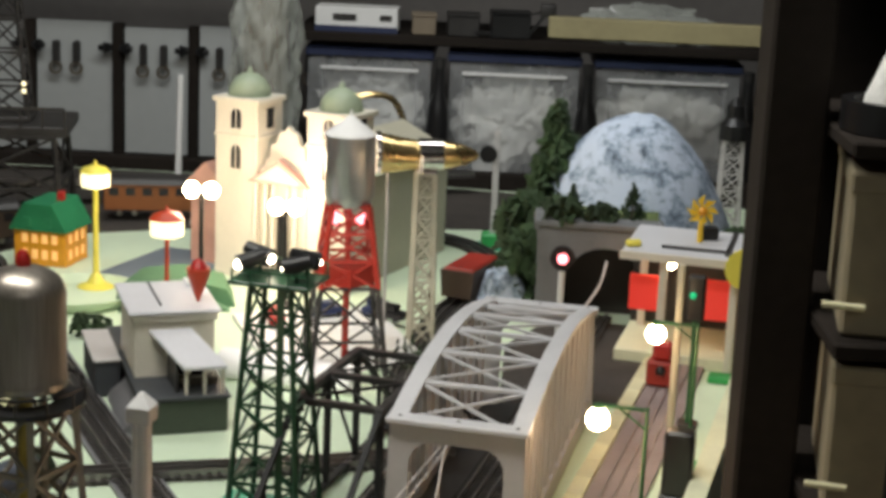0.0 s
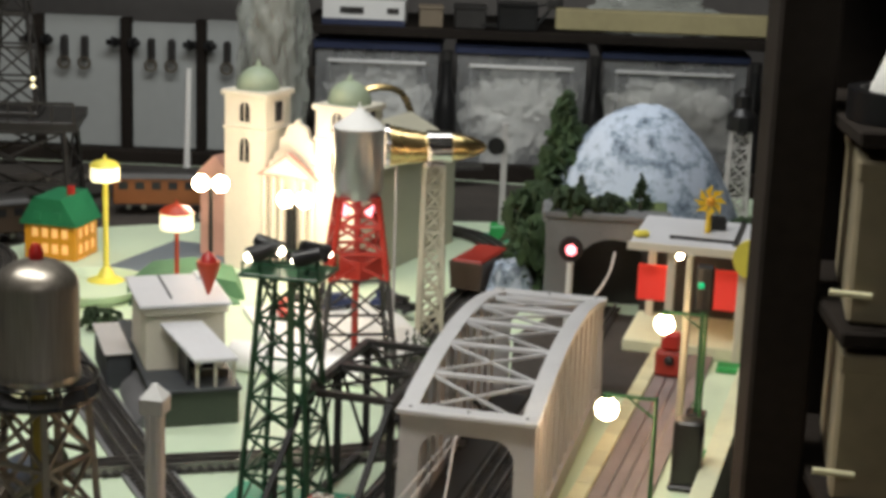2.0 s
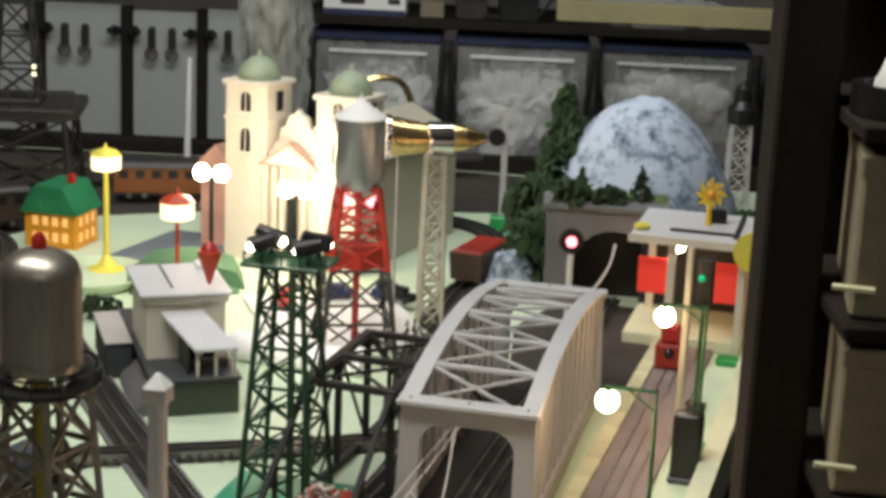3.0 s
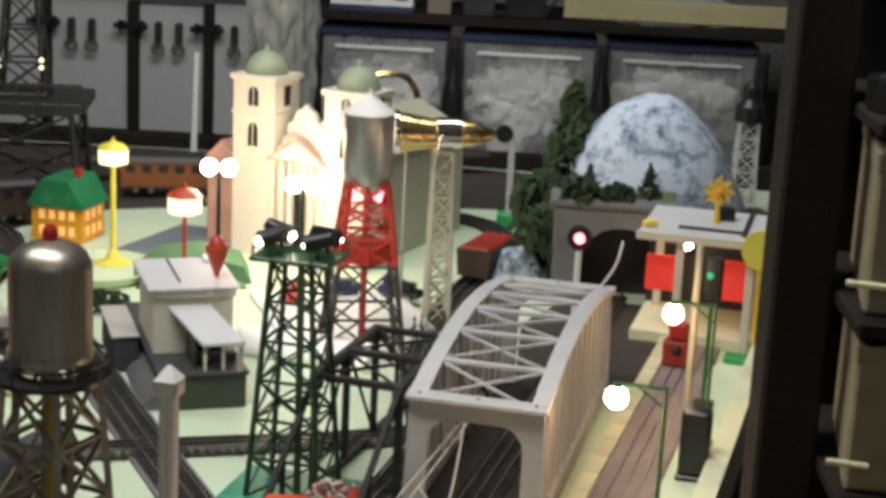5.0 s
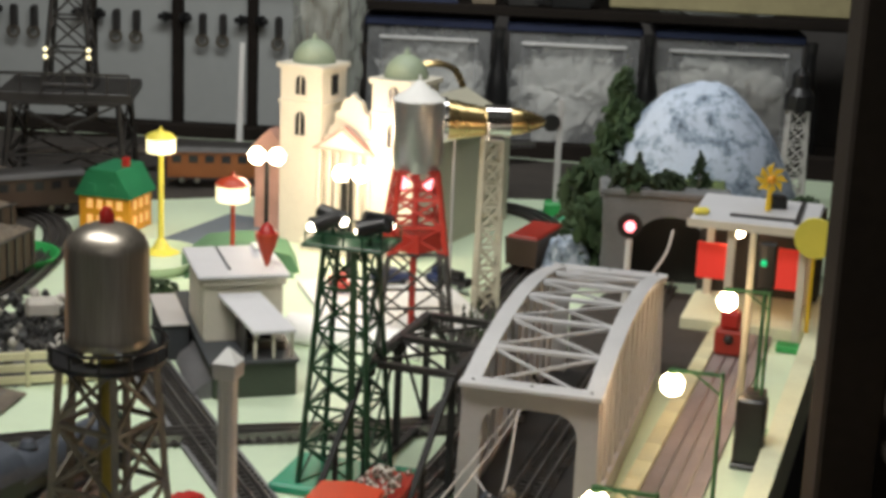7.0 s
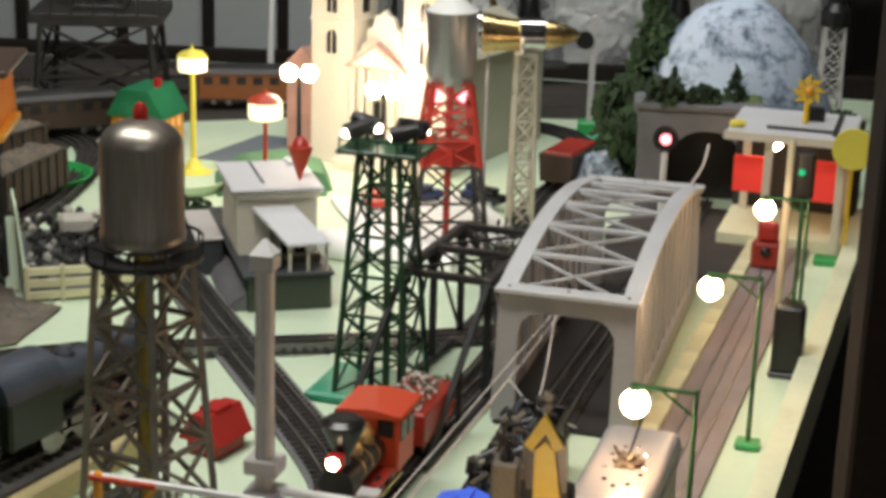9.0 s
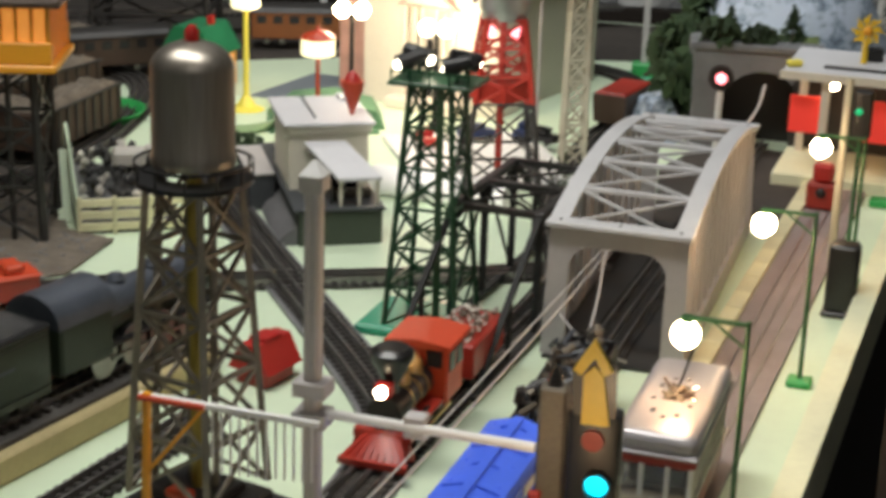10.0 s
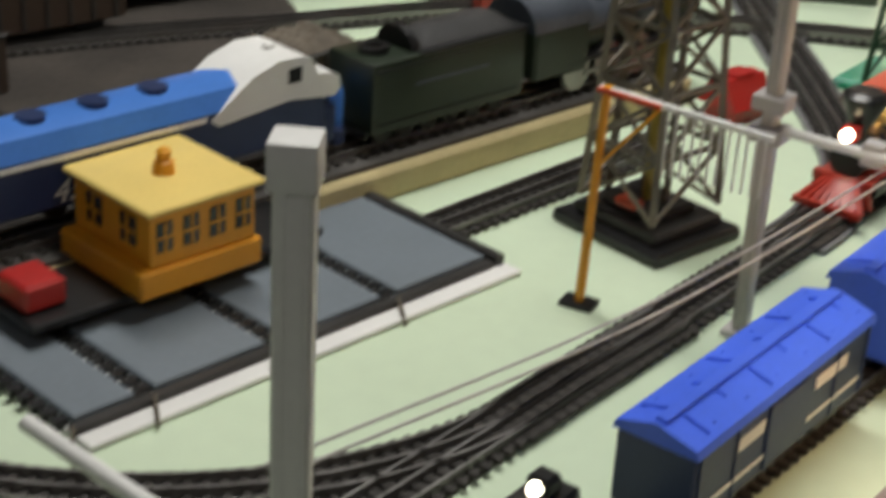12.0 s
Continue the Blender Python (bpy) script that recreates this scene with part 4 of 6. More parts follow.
tsig = thing("track_signal", "black two-lens track signal on a thin pole", "signal", (0.362, 2.42, 0), RZ)
part("pole", cyl(B(), (0, 0, 0), (0, 0, 0.18), 0.0028, None, 8), M_LAMPGREEN, tsig)
part("head", rbox(B(), (-0.012, 0.012), (-0.008, 0.008), (0.150, 0.213), 0.003), M_BLACK, tsig)
part("green_lens", ball(B(), (-0.004, -0.008, 0.186), 0.005, 1, 10), M_GREENLIT, tsig)
part("foot", rbox(B(), (-0.014, 0.014), (-0.014, 0.014), (0, 0.006), 0.001), M_BLACK, tsig)

spk = thing("black_relay_box", "glossy black relay box standing by the trolley track", "box", (0.321, 2.152, 0), RZ)
part("cabinet", rbox(B(), (-0.018, 0.018), (-0.014, 0.014), (0.006, 0.088), 0.007, 3), M_BLACK, spk)
part("foot", rbox(B(), (-0.020, 0.020), (-0.017, 0.017), (0, 0.007), 0.002), M_BLACK, spk)
wood = thing("canopy_pole", "weathered wooden pole beside the trolley track", "pole", W(-0.297, 2.22), RZ)
part("shaft", cyl(B(), (0, 0, 0), (0, 0, 0.245), 0.0052, 0.0048, 12), M_BEIGE, wood)

# red lens signal before the tunnel
rs = thing("red_signal", "round black signal with lit red lens on grey post", "signal", (0.192, 2.671, 0), 0)
part("post", cyl(B(), (0, 0, 0), (0, 0, 0.145), 0.0052, 0.0048, 14), M_WHITE, rs)
part("disc", cyl(B(), (0, -0.002, 0.166), (0, 0.006, 0.166), 0.0185, None, 28), M_BLACK, rs)
part("lens", ball(B(), (0, -0.005, 0.166), 0.0082, 1, 14), M_REDLIT, rs, "lit red lens")
part("foot", rbox(B(), (-0.014, 0.014), (-0.014, 0.014), (0, 0.008), 0.002), M_BLACK, rs)

sem = thing("semaphore_signal", "grey post signal with black oval target and green base", "signal", (0.089, 3.418, 0), 0)
part("post", rbox(B(), (-0.006, 0.006), (-0.004, 0.004), (0.02, 0.232), 0.001), M_GREYP, sem)
part("target", cyl(B(), (-0.016, -0.007, 0.185), (-0.016, -0.002, 0.185), 0.017, None, 24), M_BLACK, sem)
part("base", rbox(B(), (-0.022, 0.022), (-0.02, 0.02), (0, 0.03), 0.003), M_BRGREEN, sem)
part("plate", rbox(B(), (-0.05, 0.05), (-0.03, 0.03), (0, 0.006), 0.002), M_JADE, sem)


# ---- mountain and tunnel ----
def mountain():
    ob = thing("tunnel_mountain", "blue-grey plaster mountain with stone tunnel portal", "mountain", (0.333, 3.184, 0), 0)
    bm = B()
    bmesh.ops.create_icosphere(bm, subdivisions=5, radius=1.0)
    for v in bm.verts:
        d = v.co.copy()
        n = noise.fractal(d * 1.8 + Vector((3, 1, 7)), 0.8, 2.0, 4) * 0.035 + noise.fractal(d * 9, 0.7, 2.0, 4) * 0.014
        prof = max(0.0, d.z)
        v.co = Vector((d.x * 0.200 * (1 - 0.16 * prof) * (1 + n), d.y * 0.16 * (1 + n), 0.0 + max(-0.02, d.z) * 0.312 * (1 + 0.6 * n)))
    # the hill is solid, without a bore
    part("hillside", bm, M_ROCK, ob)
    bm = B()
    c, r, hgt = -0.055, 0.066, 0.128
    pts = [(-0.155, 0), (-0.165, 0.165), (0.03, 0.165), (0.03, 0), (c + r, 0)] + [(c + r * math.cos(a), hgt - r * 0.9 + r * math.sin(a)) for a in [k * math.pi / 12 for k in range(0, 13)]] + [(c - r, 0)]
    prism(bm, pts, 0.03, "y", 0)
    port = part("portal", bm, M_STONE, ob, "grey stone tunnel portal")
    port.matrix_basis = pose(-0.008, -0.305, 0, 0, 0, RZ + 8)
    cap = part("portal_ledge", rbox(B(), (-0.172, 0.036), (-0.006, 0.045), (0.165, 0.176), 0.002), M_STONE, ob)
    cap.matrix_basis = pose(-0.008, -0.305, 0, 0, 0, RZ + 8)
    # thin black panel behind the arch gives the darkness of a bore
    back = part("bore", box(B(), (-0.14, 0.02), (0.10, 0.105), (0, 0.14)), M_BLACK, ob, "black panel standing in for the tunnel's darkness")
    back.matrix_basis = pose(-0.008, -0.305, 0, 0, 0, RZ + 8)
    wing = part("retaining_wall", rbox(B(), (-0.162, -0.140), (0.03, 0.26), (0, 0.155), 0.002), M_STONE, ob)
    wing.matrix_basis = pose(-0.008, -0.305, 0, 0, 0, RZ + 14)
    part("fill", box(B(), (-0.158, 0.03), (0.035, 0.20), (0.125, 0.164)), M_MOSS, ob, "mossy ledge").matrix_basis = pose(-0.008, -0.305, 0, 0, 0, RZ + 8)
    rock = B()
    bmesh.ops.create_icosphere(rock, subdivisions=3, radius=1)
    for v in rock.verts:
        n = noise.fractal(v.co * 2 + Vector((9, 2, 1)), 0.8, 2, 4) * 0.25
        v.co = Vector((v.co.x * 0.045 * (1 + n), v.co.y * 0.06 * (1 + n), max(0, v.co.z) * 0.085 * (1 + n)))
    part("grey_boulder", rock, M_ROCK, ob).location = (-0.225, -0.22, 0)


mountain()
# flat dark brown sheet between the arch bridge and the portal
APPROACH = [(0.195, 2.93), (0.352, 2.90), (0.338, 2.75), (0.318, 2.585), (0.285, 2.50), (0.20, 2.46), (0.105, 2.47), (0.115, 2.76)]
solo("cutting_ground", prism(B(), APPROACH, 0.0015, "z", 0.0), M_YARD, "dark brown sheet on the table before the tunnel", "ground", kind="structure")


def bush(name, label, cat, x, y, z, h, r, n, seed, pine=False, trunk=True):
    """A small tree: trunk, limbs and many leaf clumps."""
    rnd = random.Random(seed)
    ob = thing(name, label, cat, (x, y, z), 0)
    if trunk:
        part("trunk", cyl(B(), (0, 0, 0), (0, 0, h * 0.85), r * 0.12, r * 0.03, 8), M_RUSTY, ob)
    bm = B()
    for k in range(n):
        f = rnd.random() ** (1.1 if pine else 0.8)
        a = rnd.random() * 6.283
        rad = (r * (1 - f) ** 0.9 if pine else r * math.sqrt(max(0.05, 1 - (2 * f - 1) ** 2))) * rnd.uniform(0.35, 1.05)
        s = rnd.uniform(0.05, 0.13) * r * (1.4 if pine else 1.8)
        m = Matrix.Translation((rad * math.cos(a), rad * math.sin(a), h * (0.1 + 0.9 * f))) @ Euler((rnd.random() * 6, rnd.random() * 6, a)).to_matrix().to_4x4() @ Matrix.Diagonal((1.8, 0.9, 0.35, 1))
        bmesh.ops.create_icosphere(bm, subdivisions=1, radius=s, matrix=m)
    part("crown", bm, M_LEAF, ob)
    return ob


bush("pine_tree", "tall dark green model pine tree by the mountain", "tree", 0.193, 3.173, 0.0, 0.315, 0.085, 620, 1, True)
bush("pine_tree", "dark green model pine tree by the mountain", "tree", 0.236, 3.258, 0.0, 0.25, 0.05, 320, 2, True)
bush("shrub", "small dark green model shrub on the portal ledge", "shrub", 0.198, 2.906, 0.165, 0.045, 0.035, 130, 3)
bush("shrub", "small dark green model shrub on the portal ledge", "shrub", 0.261, 2.908, 0.165, 0.035, 0.03, 110, 4)
bush("pine_tree", "little dark pine on the portal ledge", "tree", 0.314, 2.938, 0.165, 0.065, 0.026, 150, 5, True)
bush("pine_tree", "little dark pine on the portal ledge", "tree", 0.217, 2.963, 0.165, 0.055, 0.022, 120, 6, True)
bush("hedge_clump", "trailing moss and bushes beside the portal", "shrub", 0.144, 2.962, 0.0, 0.14, 0.05, 260, 7, trunk=False)
bush("hedge_clump", "trailing moss and bushes beside the mountain", "shrub", 0.144, 3.106, 0.0, 0.17, 0.055, 260, 8, trunk=False)
bush("shrub", "small green bush on the lawn by the town", "shrub", -0.525, 2.697, 0.0, 0.030, 0.032, 90, 9).children[1].data.materials[0] = M_MOSSGREEN
bush("shrub", "small green bush on the lawn by the town", "shrub", -0.603, 2.608, 0.0, 0.026, 0.032, 90, 10).children[1].data.materials[0] = M_MOSSGREEN
for k in range(7):
    bush("pine_tree", "row of little dark green pines", "tree", -0.045 + 0.011 * k, 2.60 - 0.012 * k, 0.0, 0.05 + 0.006 * (k % 3), 0.012, 60, 20 + k, True)
bush("shrub", "dark bush beside the goods canopy", "shrub", 0.501, 3.034, 0.0, 0.14, 0.05, 160, 31)

# grey lattice mast with brass searchlight
mast = thing("searchlight_mast", "grey lattice mast carrying a brass and nickel searchlight", "mast", (-0.019, 2.753, 0), 10)
lattice(mast, 0.017, 0.014, 0.0, 0.268, 8, M_BEIGE, 0.0048, 0.003)
part("cradle", rbox(B(), (-0.014, 0.014), (-0.012, 0.012), (0.268, 0.274), 0.001), M_GREYP, mast)
part("drum", cyl(B(), (-0.014, 0.0, 0.297), (0.024, 0.0, 0.298), 0.026, 0.0245, 28), M_CHROME, mast, "nickel drum")
part("reflector", cyl(B(), (-0.074, 0.0, 0.299), (-0.014, 0, 0.297), 0.0315, 0.022, 28), M_GOLD, mast, "brass reflector")
part("tail", lathe(B(), [(0.021, 0.0), (0.0205, 0.012), (0.015, 0.034), (0.007, 0.052), (0.001, 0.056)], 24), M_GOLD, mast, "brass tail cone").matrix_basis = pose(0.024, 0, 0.298, 0, 90, 0)
part("brass_ring", cyl(B(), (-0.079, 0, 0.299), (-0.072, 0, 0.299), 0.0335, None, 28), M_CHROME, mast)
part("yoke", beam(B(), (-0.012, -0.028, 0.272), (-0.012, -0.028, 0.300), 0.005, 0.003), M_CHROME, mast)
part("rod", cyl(B(), (-0.058, 0, 0.0), (-0.058, 0, 0.268), 0.0022, None, 8), M_GREYP, mast)


# ---- rolling stock ----
def wheelset(ob, ys, gauge=0.017, r=0.0075, z=None):
    z = r if z is None else z
    for y in ys:
        for s in (-1, 1):
            w = part("wheel", cyl(B(), (s * gauge, y, z), (s * (gauge + 0.004), y, z), r, None, 16), M_BLACK, ob)
            part("tyre", cyl(B(), (s * (gauge + 0.004), y, z), (s * (gauge + 0.005), y, z), r * 0.72, None, 14), M_RAIL, w)


Z_T = 0.0125


def boxcar(at, rz, label, body_m, roof_m, ln=0.235, stripe=True):
    ob = thing("boxcar", label, "train car", at, rz, "train cars")
    hw = 0.028
    part("body", rbox(B(), (-hw, hw), (0, ln), (0.014, 0.068), 0.0015), body_m, ob)
    part("roof", prism(B(), [(-hw - 0.002, 0.067), (hw + 0.002, 0.067), (hw, 0.073), (0, 0.081), (-hw, 0.073)], ln + 0.004, "y", -0.002), roof_m, ob)
    part("roof_walk", box(B(), (-0.004, 0.004), (0.002, ln - 0.002), (0.0805, 0.083)), roof_m, ob)
    for k in range(6):
        y = ln * (k + 0.5) / 6
        for s in (-1, 1):
            part("roof_rib", beam(B(), (s * 0.005, y, 0.0806), (s * (0.012 + 0.012 * ((k + s) % 2)), y, 0.0781 - 0.0028 * ((k + s) % 2)), 0.0014, 0.0012), roof_m, ob)
            part("rivet", ball(B(), (s * 0.020, y + 0.012, 0.0757), 0.0011, 0.7, 6), roof_m, ob)
    part("door", rbox(B(), (hw - 0.001, hw + 0.002), (ln * 0.38, ln * 0.62), (0.018, 0.064), 0.0006), body_m, ob)
    part("door", rbox(B(), (-hw - 0.002, -hw + 0.001), (ln * 0.38, ln * 0.62), (0.018, 0.064), 0.0006), body_m, ob)
    if stripe:
        for a, b, z in ((0.05, 0.085, 0.048), (0.155, 0.20, 0.048)):
            part("lettering_bar", box(B(), (hw, hw + 0.0009), (a, b), (z, z + 0.009)), M_WHITE, ob, "plain white marking")
        part("lettering_bar", box(B(), (hw, hw + 0.0009), (0.01, ln - 0.01), (0.026, 0.029)), M_WHITE, ob)
    for k in range(6):
        part("rib", box(B(), (hw, hw + 0.0012), (0.004 + k * (ln - 0.01) / 5, 0.006 + k * (ln - 0.01) / 5), (0.015, 0.067)), body_m, ob)
    for y0 in (0.045, ln - 0.045):
        tr = part("truck", rbox(B(), (-0.024, 0.024), (y0 - 0.02, y0 + 0.02), (0.003, 0.013), 0.002), M_BLACK, ob)
    wheelset(ob, (0.032, 0.058, ln - 0.058, ln - 0.032), r=0.0075)
    part("coupler", rbox(B(), (-0.004, 0.004), (-0.016, 0), (0.008, 0.014), 0.001), M_BLACK, ob)
    return ob


boxcar((-0.070, 1.345, Z_T), -12.7, "bright blue plastic boxcar with ribbed roof", M_BLUE, M_BLUE)
boxcar((-0.137, 1.075, Z_T), -13.5, "bright blue roofed boxcar with navy sides", M_NAVY, M_BLUE)


def trolley():
    ob = thing("trolley_car", "silver-roofed cream and red street trolley car", "trolley", (0.096, 1.526, 0.009), -12)
    hw, ln = 0.033, 0.17
    part("lower_body", rbox(B(), (-hw, hw), (0, ln), (0.010, 0.036), 0.004, 2), M_DKRED, ob, "dark red lower body")
    part("belt", rbox(B(), (-hw - 0.001, hw + 0.001), (-0.001, ln + 0.001), (0.036, 0.046), 0.003), M_CREAM, ob)
    part("upper_core", rbox(B(), (-hw + 0.004, hw - 0.004), (0.004, ln - 0.004), (0.046, 0.072), 0.002), M_GLASS, ob, "glazed window band")
    part("inside", rbox(B(), (-hw + 0.008, hw - 0.008), (0.02, ln - 0.02), (0.044, 0.068), 0.002), M_DARKMETAL, ob)
    for s in (-1, 1):
        for k in range(8):
            y = 0.006 + k * (ln - 0.012) / 7
            part("window_post", box(B(), (s * hw - 0.003, s * hw + 0.002 if s < 0 else s * hw), (y - 0.002, y + 0.002), (0.044, 0.073)) if s > 0 else box(B(), (-hw, -hw + 0.003), (y - 0.002, y + 0.002), (0.044, 0.073)), M_CREAM, ob)
    for yy in (0.002, ln - 0.002):
        for x in (-0.030, -0.011, 0.011, 0.030):
            part("window_post", box(B(), (x - 0.002, x + 0.002), (yy - 0.0025, yy + 0.0025), (0.044, 0.073)), M_WHITE, ob)
    part("letter_board", rbox(B(), (-hw - 0.001, hw + 0.001), (-0.001, ln + 0.001), (0.071, 0.0835), 0.003), M_DKRED, ob, "dark red letter board")
    bm = B()
    rbox(bm, (-hw - 0.002, hw + 0.002), (-0.005, ln + 0.005), (0.0825, 0.102), 0.0125, 5)
    for v in bm.verts:
        if v.co.z < 0.0855:
            v.co.x *= 1.0 + 0.30 * 0.5
            v.co.x = max(-hw - 0.003, min(hw + 0.003, v.co.x * 1.6))
            v.co.y = max(-0.006, min(ln + 0.006, (v.co.y - ln / 2) * 1.25 + ln / 2))
    part("roof", bm, M_TROLLEYROOF, ob, "rounded silver roof")
    part("trolley_base", rbox(B(), (-0.009, 0.009), (0.070, 0.102), (0.101, 0.1045), 0.001), M_RUSTY, ob, "brown pole base")
    rnd = random.Random(12)
    for k in range(14):
        a = rnd.random() * 6.283
        c = Vector((rnd.uniform(-0.007, 0.007), 0.086 + rnd.uniform(-0.012, 0.012), 0.103))
        part("spring", cyl(B(), c, c + Vector((0.010 * math.cos(a), 0.010 * math.sin(a), rnd.uniform(0.001, 0.008))), 0.0015, None, 6), M_HOPPER if k % 3 else M_RUSTY, ob, "tangled brown spring")
    for k in range(10):
        a = k * 0.66
        part("roof_clip", rbox(B(), (-0.0022, 0.0022), (-0.0014, 0.0014), (0, 0.0035), 0.0006), M_CHROME, ob).location = (0.017 * math.cos(a), 0.075 + 0.045 * math.sin(a), 0.1005)
    part("trolley_pole", cyl(B(), (0, 0.095, 0.106), (0, 0.16, 0.118), 0.0012, None, 6), M_BLACK, ob)
    part("headlight", ball(B(), (0, -0.002, 0.028), 0.006, 1, 12), M_CHROME, ob)
    part("bumper", rbox(B(), (-0.026, 0.026), (-0.008, 0.002), (0.004, 0.011), 0.002), M_BLACK, ob)
    wheelset(ob, (0.03, 0.055, 0.115, 0.14), r=0.007)


trolley()


def red_loco():
    """The old-time engine with pilot, balloon stack and cab."""
    x, y, _ = W(V_C, 1.487)
    ob = thing("steam_engine", "old-time red and black steam engine with balloon stack", "locomotive", (x, y, Z_T), RZ)
    # pilot takes the darker red that stands in for shade
    pl = part("pilot", prism(B(), [(-0.031, 0.002), (0.031, 0.002), (0.024, 0.024), (-0.024, 0.024)], 0.008, "y", 0.022), M_SHADERED, ob, "orange-red pilot, coloured darker for shade")
    for k in range(9):
        s = (k - 4) / 4
        part("pilot_bar", beam(B(), (s * 0.031, 0.0, 0.003), (s * 0.012, 0.027, 0.025), 0.0055, 0.004), M_SHADERED, pl)
    part("bottom_bar", beam(B(), (-0.033, 0.0, 0.004), (0.033, 0.0, 0.004), 0.006), M_SHADERED, pl)
    part("buffer_beam", beam(B(), (-0.028, 0.028, 0.022), (0.028, 0.028, 0.022), 0.010, 0.008), M_SHADERED, pl)
    part("boiler", cyl(B(), (0, 0.03, 0.041), (0, 0.125, 0.041), 0.0155, None, 24), M_BLACK, ob)
    part("smokebox", cyl(B(), (0, 0.028, 0.041), (0, 0.055, 0.041), 0.0168, None, 24), M_BLACK, ob)
    for k in range(3):
        part("boiler_band", cyl(B(), (0, 0.065 + 0.02 * k, 0.041), (0, 0.067 + 0.02 * k, 0.041), 0.0162, None, 24), M_GOLD, ob)
    part("smoke_funnel", lathe(B(), [(0.007, 0.055), (0.007, 0.066), (0.020, 0.092), (0.0205, 0.098), (0.015, 0.102)], 24, (0, 0.046, 0)), M_BLACK, ob)
    part("headlight", rbox(B(), (-0.008, 0.008), (0.020, 0.034), (0.060, 0.074), 0.002), M_RED, ob)
    part("headlight_lens", ball(B(), (0, 0.019, 0.067), 0.0058, 1, 14), M_BULB, ob, "glowing headlight")
    part("sand_dome", lathe(B(), [(0.008, 0.053), (0.008, 0.062), (0.005, 0.068), (0.002, 0.070)], 16, (0, 0.075, 0)), M_GOLD, ob)
    part("steam_dome", lathe(B(), [(0.009, 0.053), (0.009, 0.066), (0.005, 0.073), (0.002, 0.075)], 16, (0, 0.105, 0)), M_GOLD, ob)
    part("running_board", rbox(B(), (-0.026, 0.026), (0.03, 0.125), (0.021, 0.025), 0.001), M_DKRED, ob)
    cab = part("cab", rbox(B(), (-0.028, 0.028), (0.122, 0.172), (0.018, 0.078), 0.002), M_ORANGERED, ob, "orange-red cab")
    part("cab_roof", prism(B(), [(-0.034, 0.077), (0.034, 0.077), (0.033, 0.081), (0, 0.085), (-0.033, 0.081)], 0.066, "y", 0.112), M_ORANGERED, cab)
    for s in (-1, 1):
        for yy in (0.128, 0.150):
            part("window", box(B(), (s * 0.0285 - 0.0008, s * 0.0285 + 0.0008), (yy, yy + 0.016), (0.050, 0.070)), M_DARKWIN, cab)
        part("cylinder", cyl(B(), (s * 0.022, 0.035, 0.016), (s * 0.022, 0.062, 0.016), 0.008, None, 16), M_BLACK, ob)
        part("side_rod", beam(B(), (s * 0.026, 0.055, 0.014), (s * 0.026, 0.14, 0.014), 0.003), M_GOLD, ob)
        part("front_window", box(B(), (s * 0.015 - 0.008, s * 0.015 + 0.008), (0.1212, 0.1225), (0.055, 0.072)), M_DARKWIN, cab)
    wheelset(ob, (0.042, 0.06), r=0.008)
    wheelset(ob, (0.092, 0.132), r=0.0135)
    part("bell", lathe(B(), [(0.006, 0.068), (0.004, 0.074), (0.001, 0.077)], 12, (0, 0.09, 0)), M_GOLD, ob)

    tx, ty, _ = W(V_C, 1.672)
    td = thing("tender", "red tender heaped with grey stone lumps behind the engine", "train car", (tx, ty, Z_T), RZ, "train cars")
    part("tank", rbox(B(), (-0.027, 0.027), (0, 0.105), (0.016, 0.052), 0.002), M_DKRED, td)
    rnd = random.Random(5)
    for k in range(150):
        a = (rnd.uniform(-0.021, 0.021), rnd.uniform(0.008, 0.098), 0.053 + rnd.random() * 0.008)
        bm = B()
        bmesh.ops.create_icosphere(bm, subdivisions=1, radius=rnd.uniform(0.0018, 0.0034), matrix=Matrix.Translation(a) @ Euler((k, k * 2, k * 3)).to_matrix().to_4x4())
        part("stone", bm, M_LUMP if k % 2 else M_GRAVEL, td)
    wheelset(td, (0.018, 0.04, 0.07, 0.09))


red_loco()


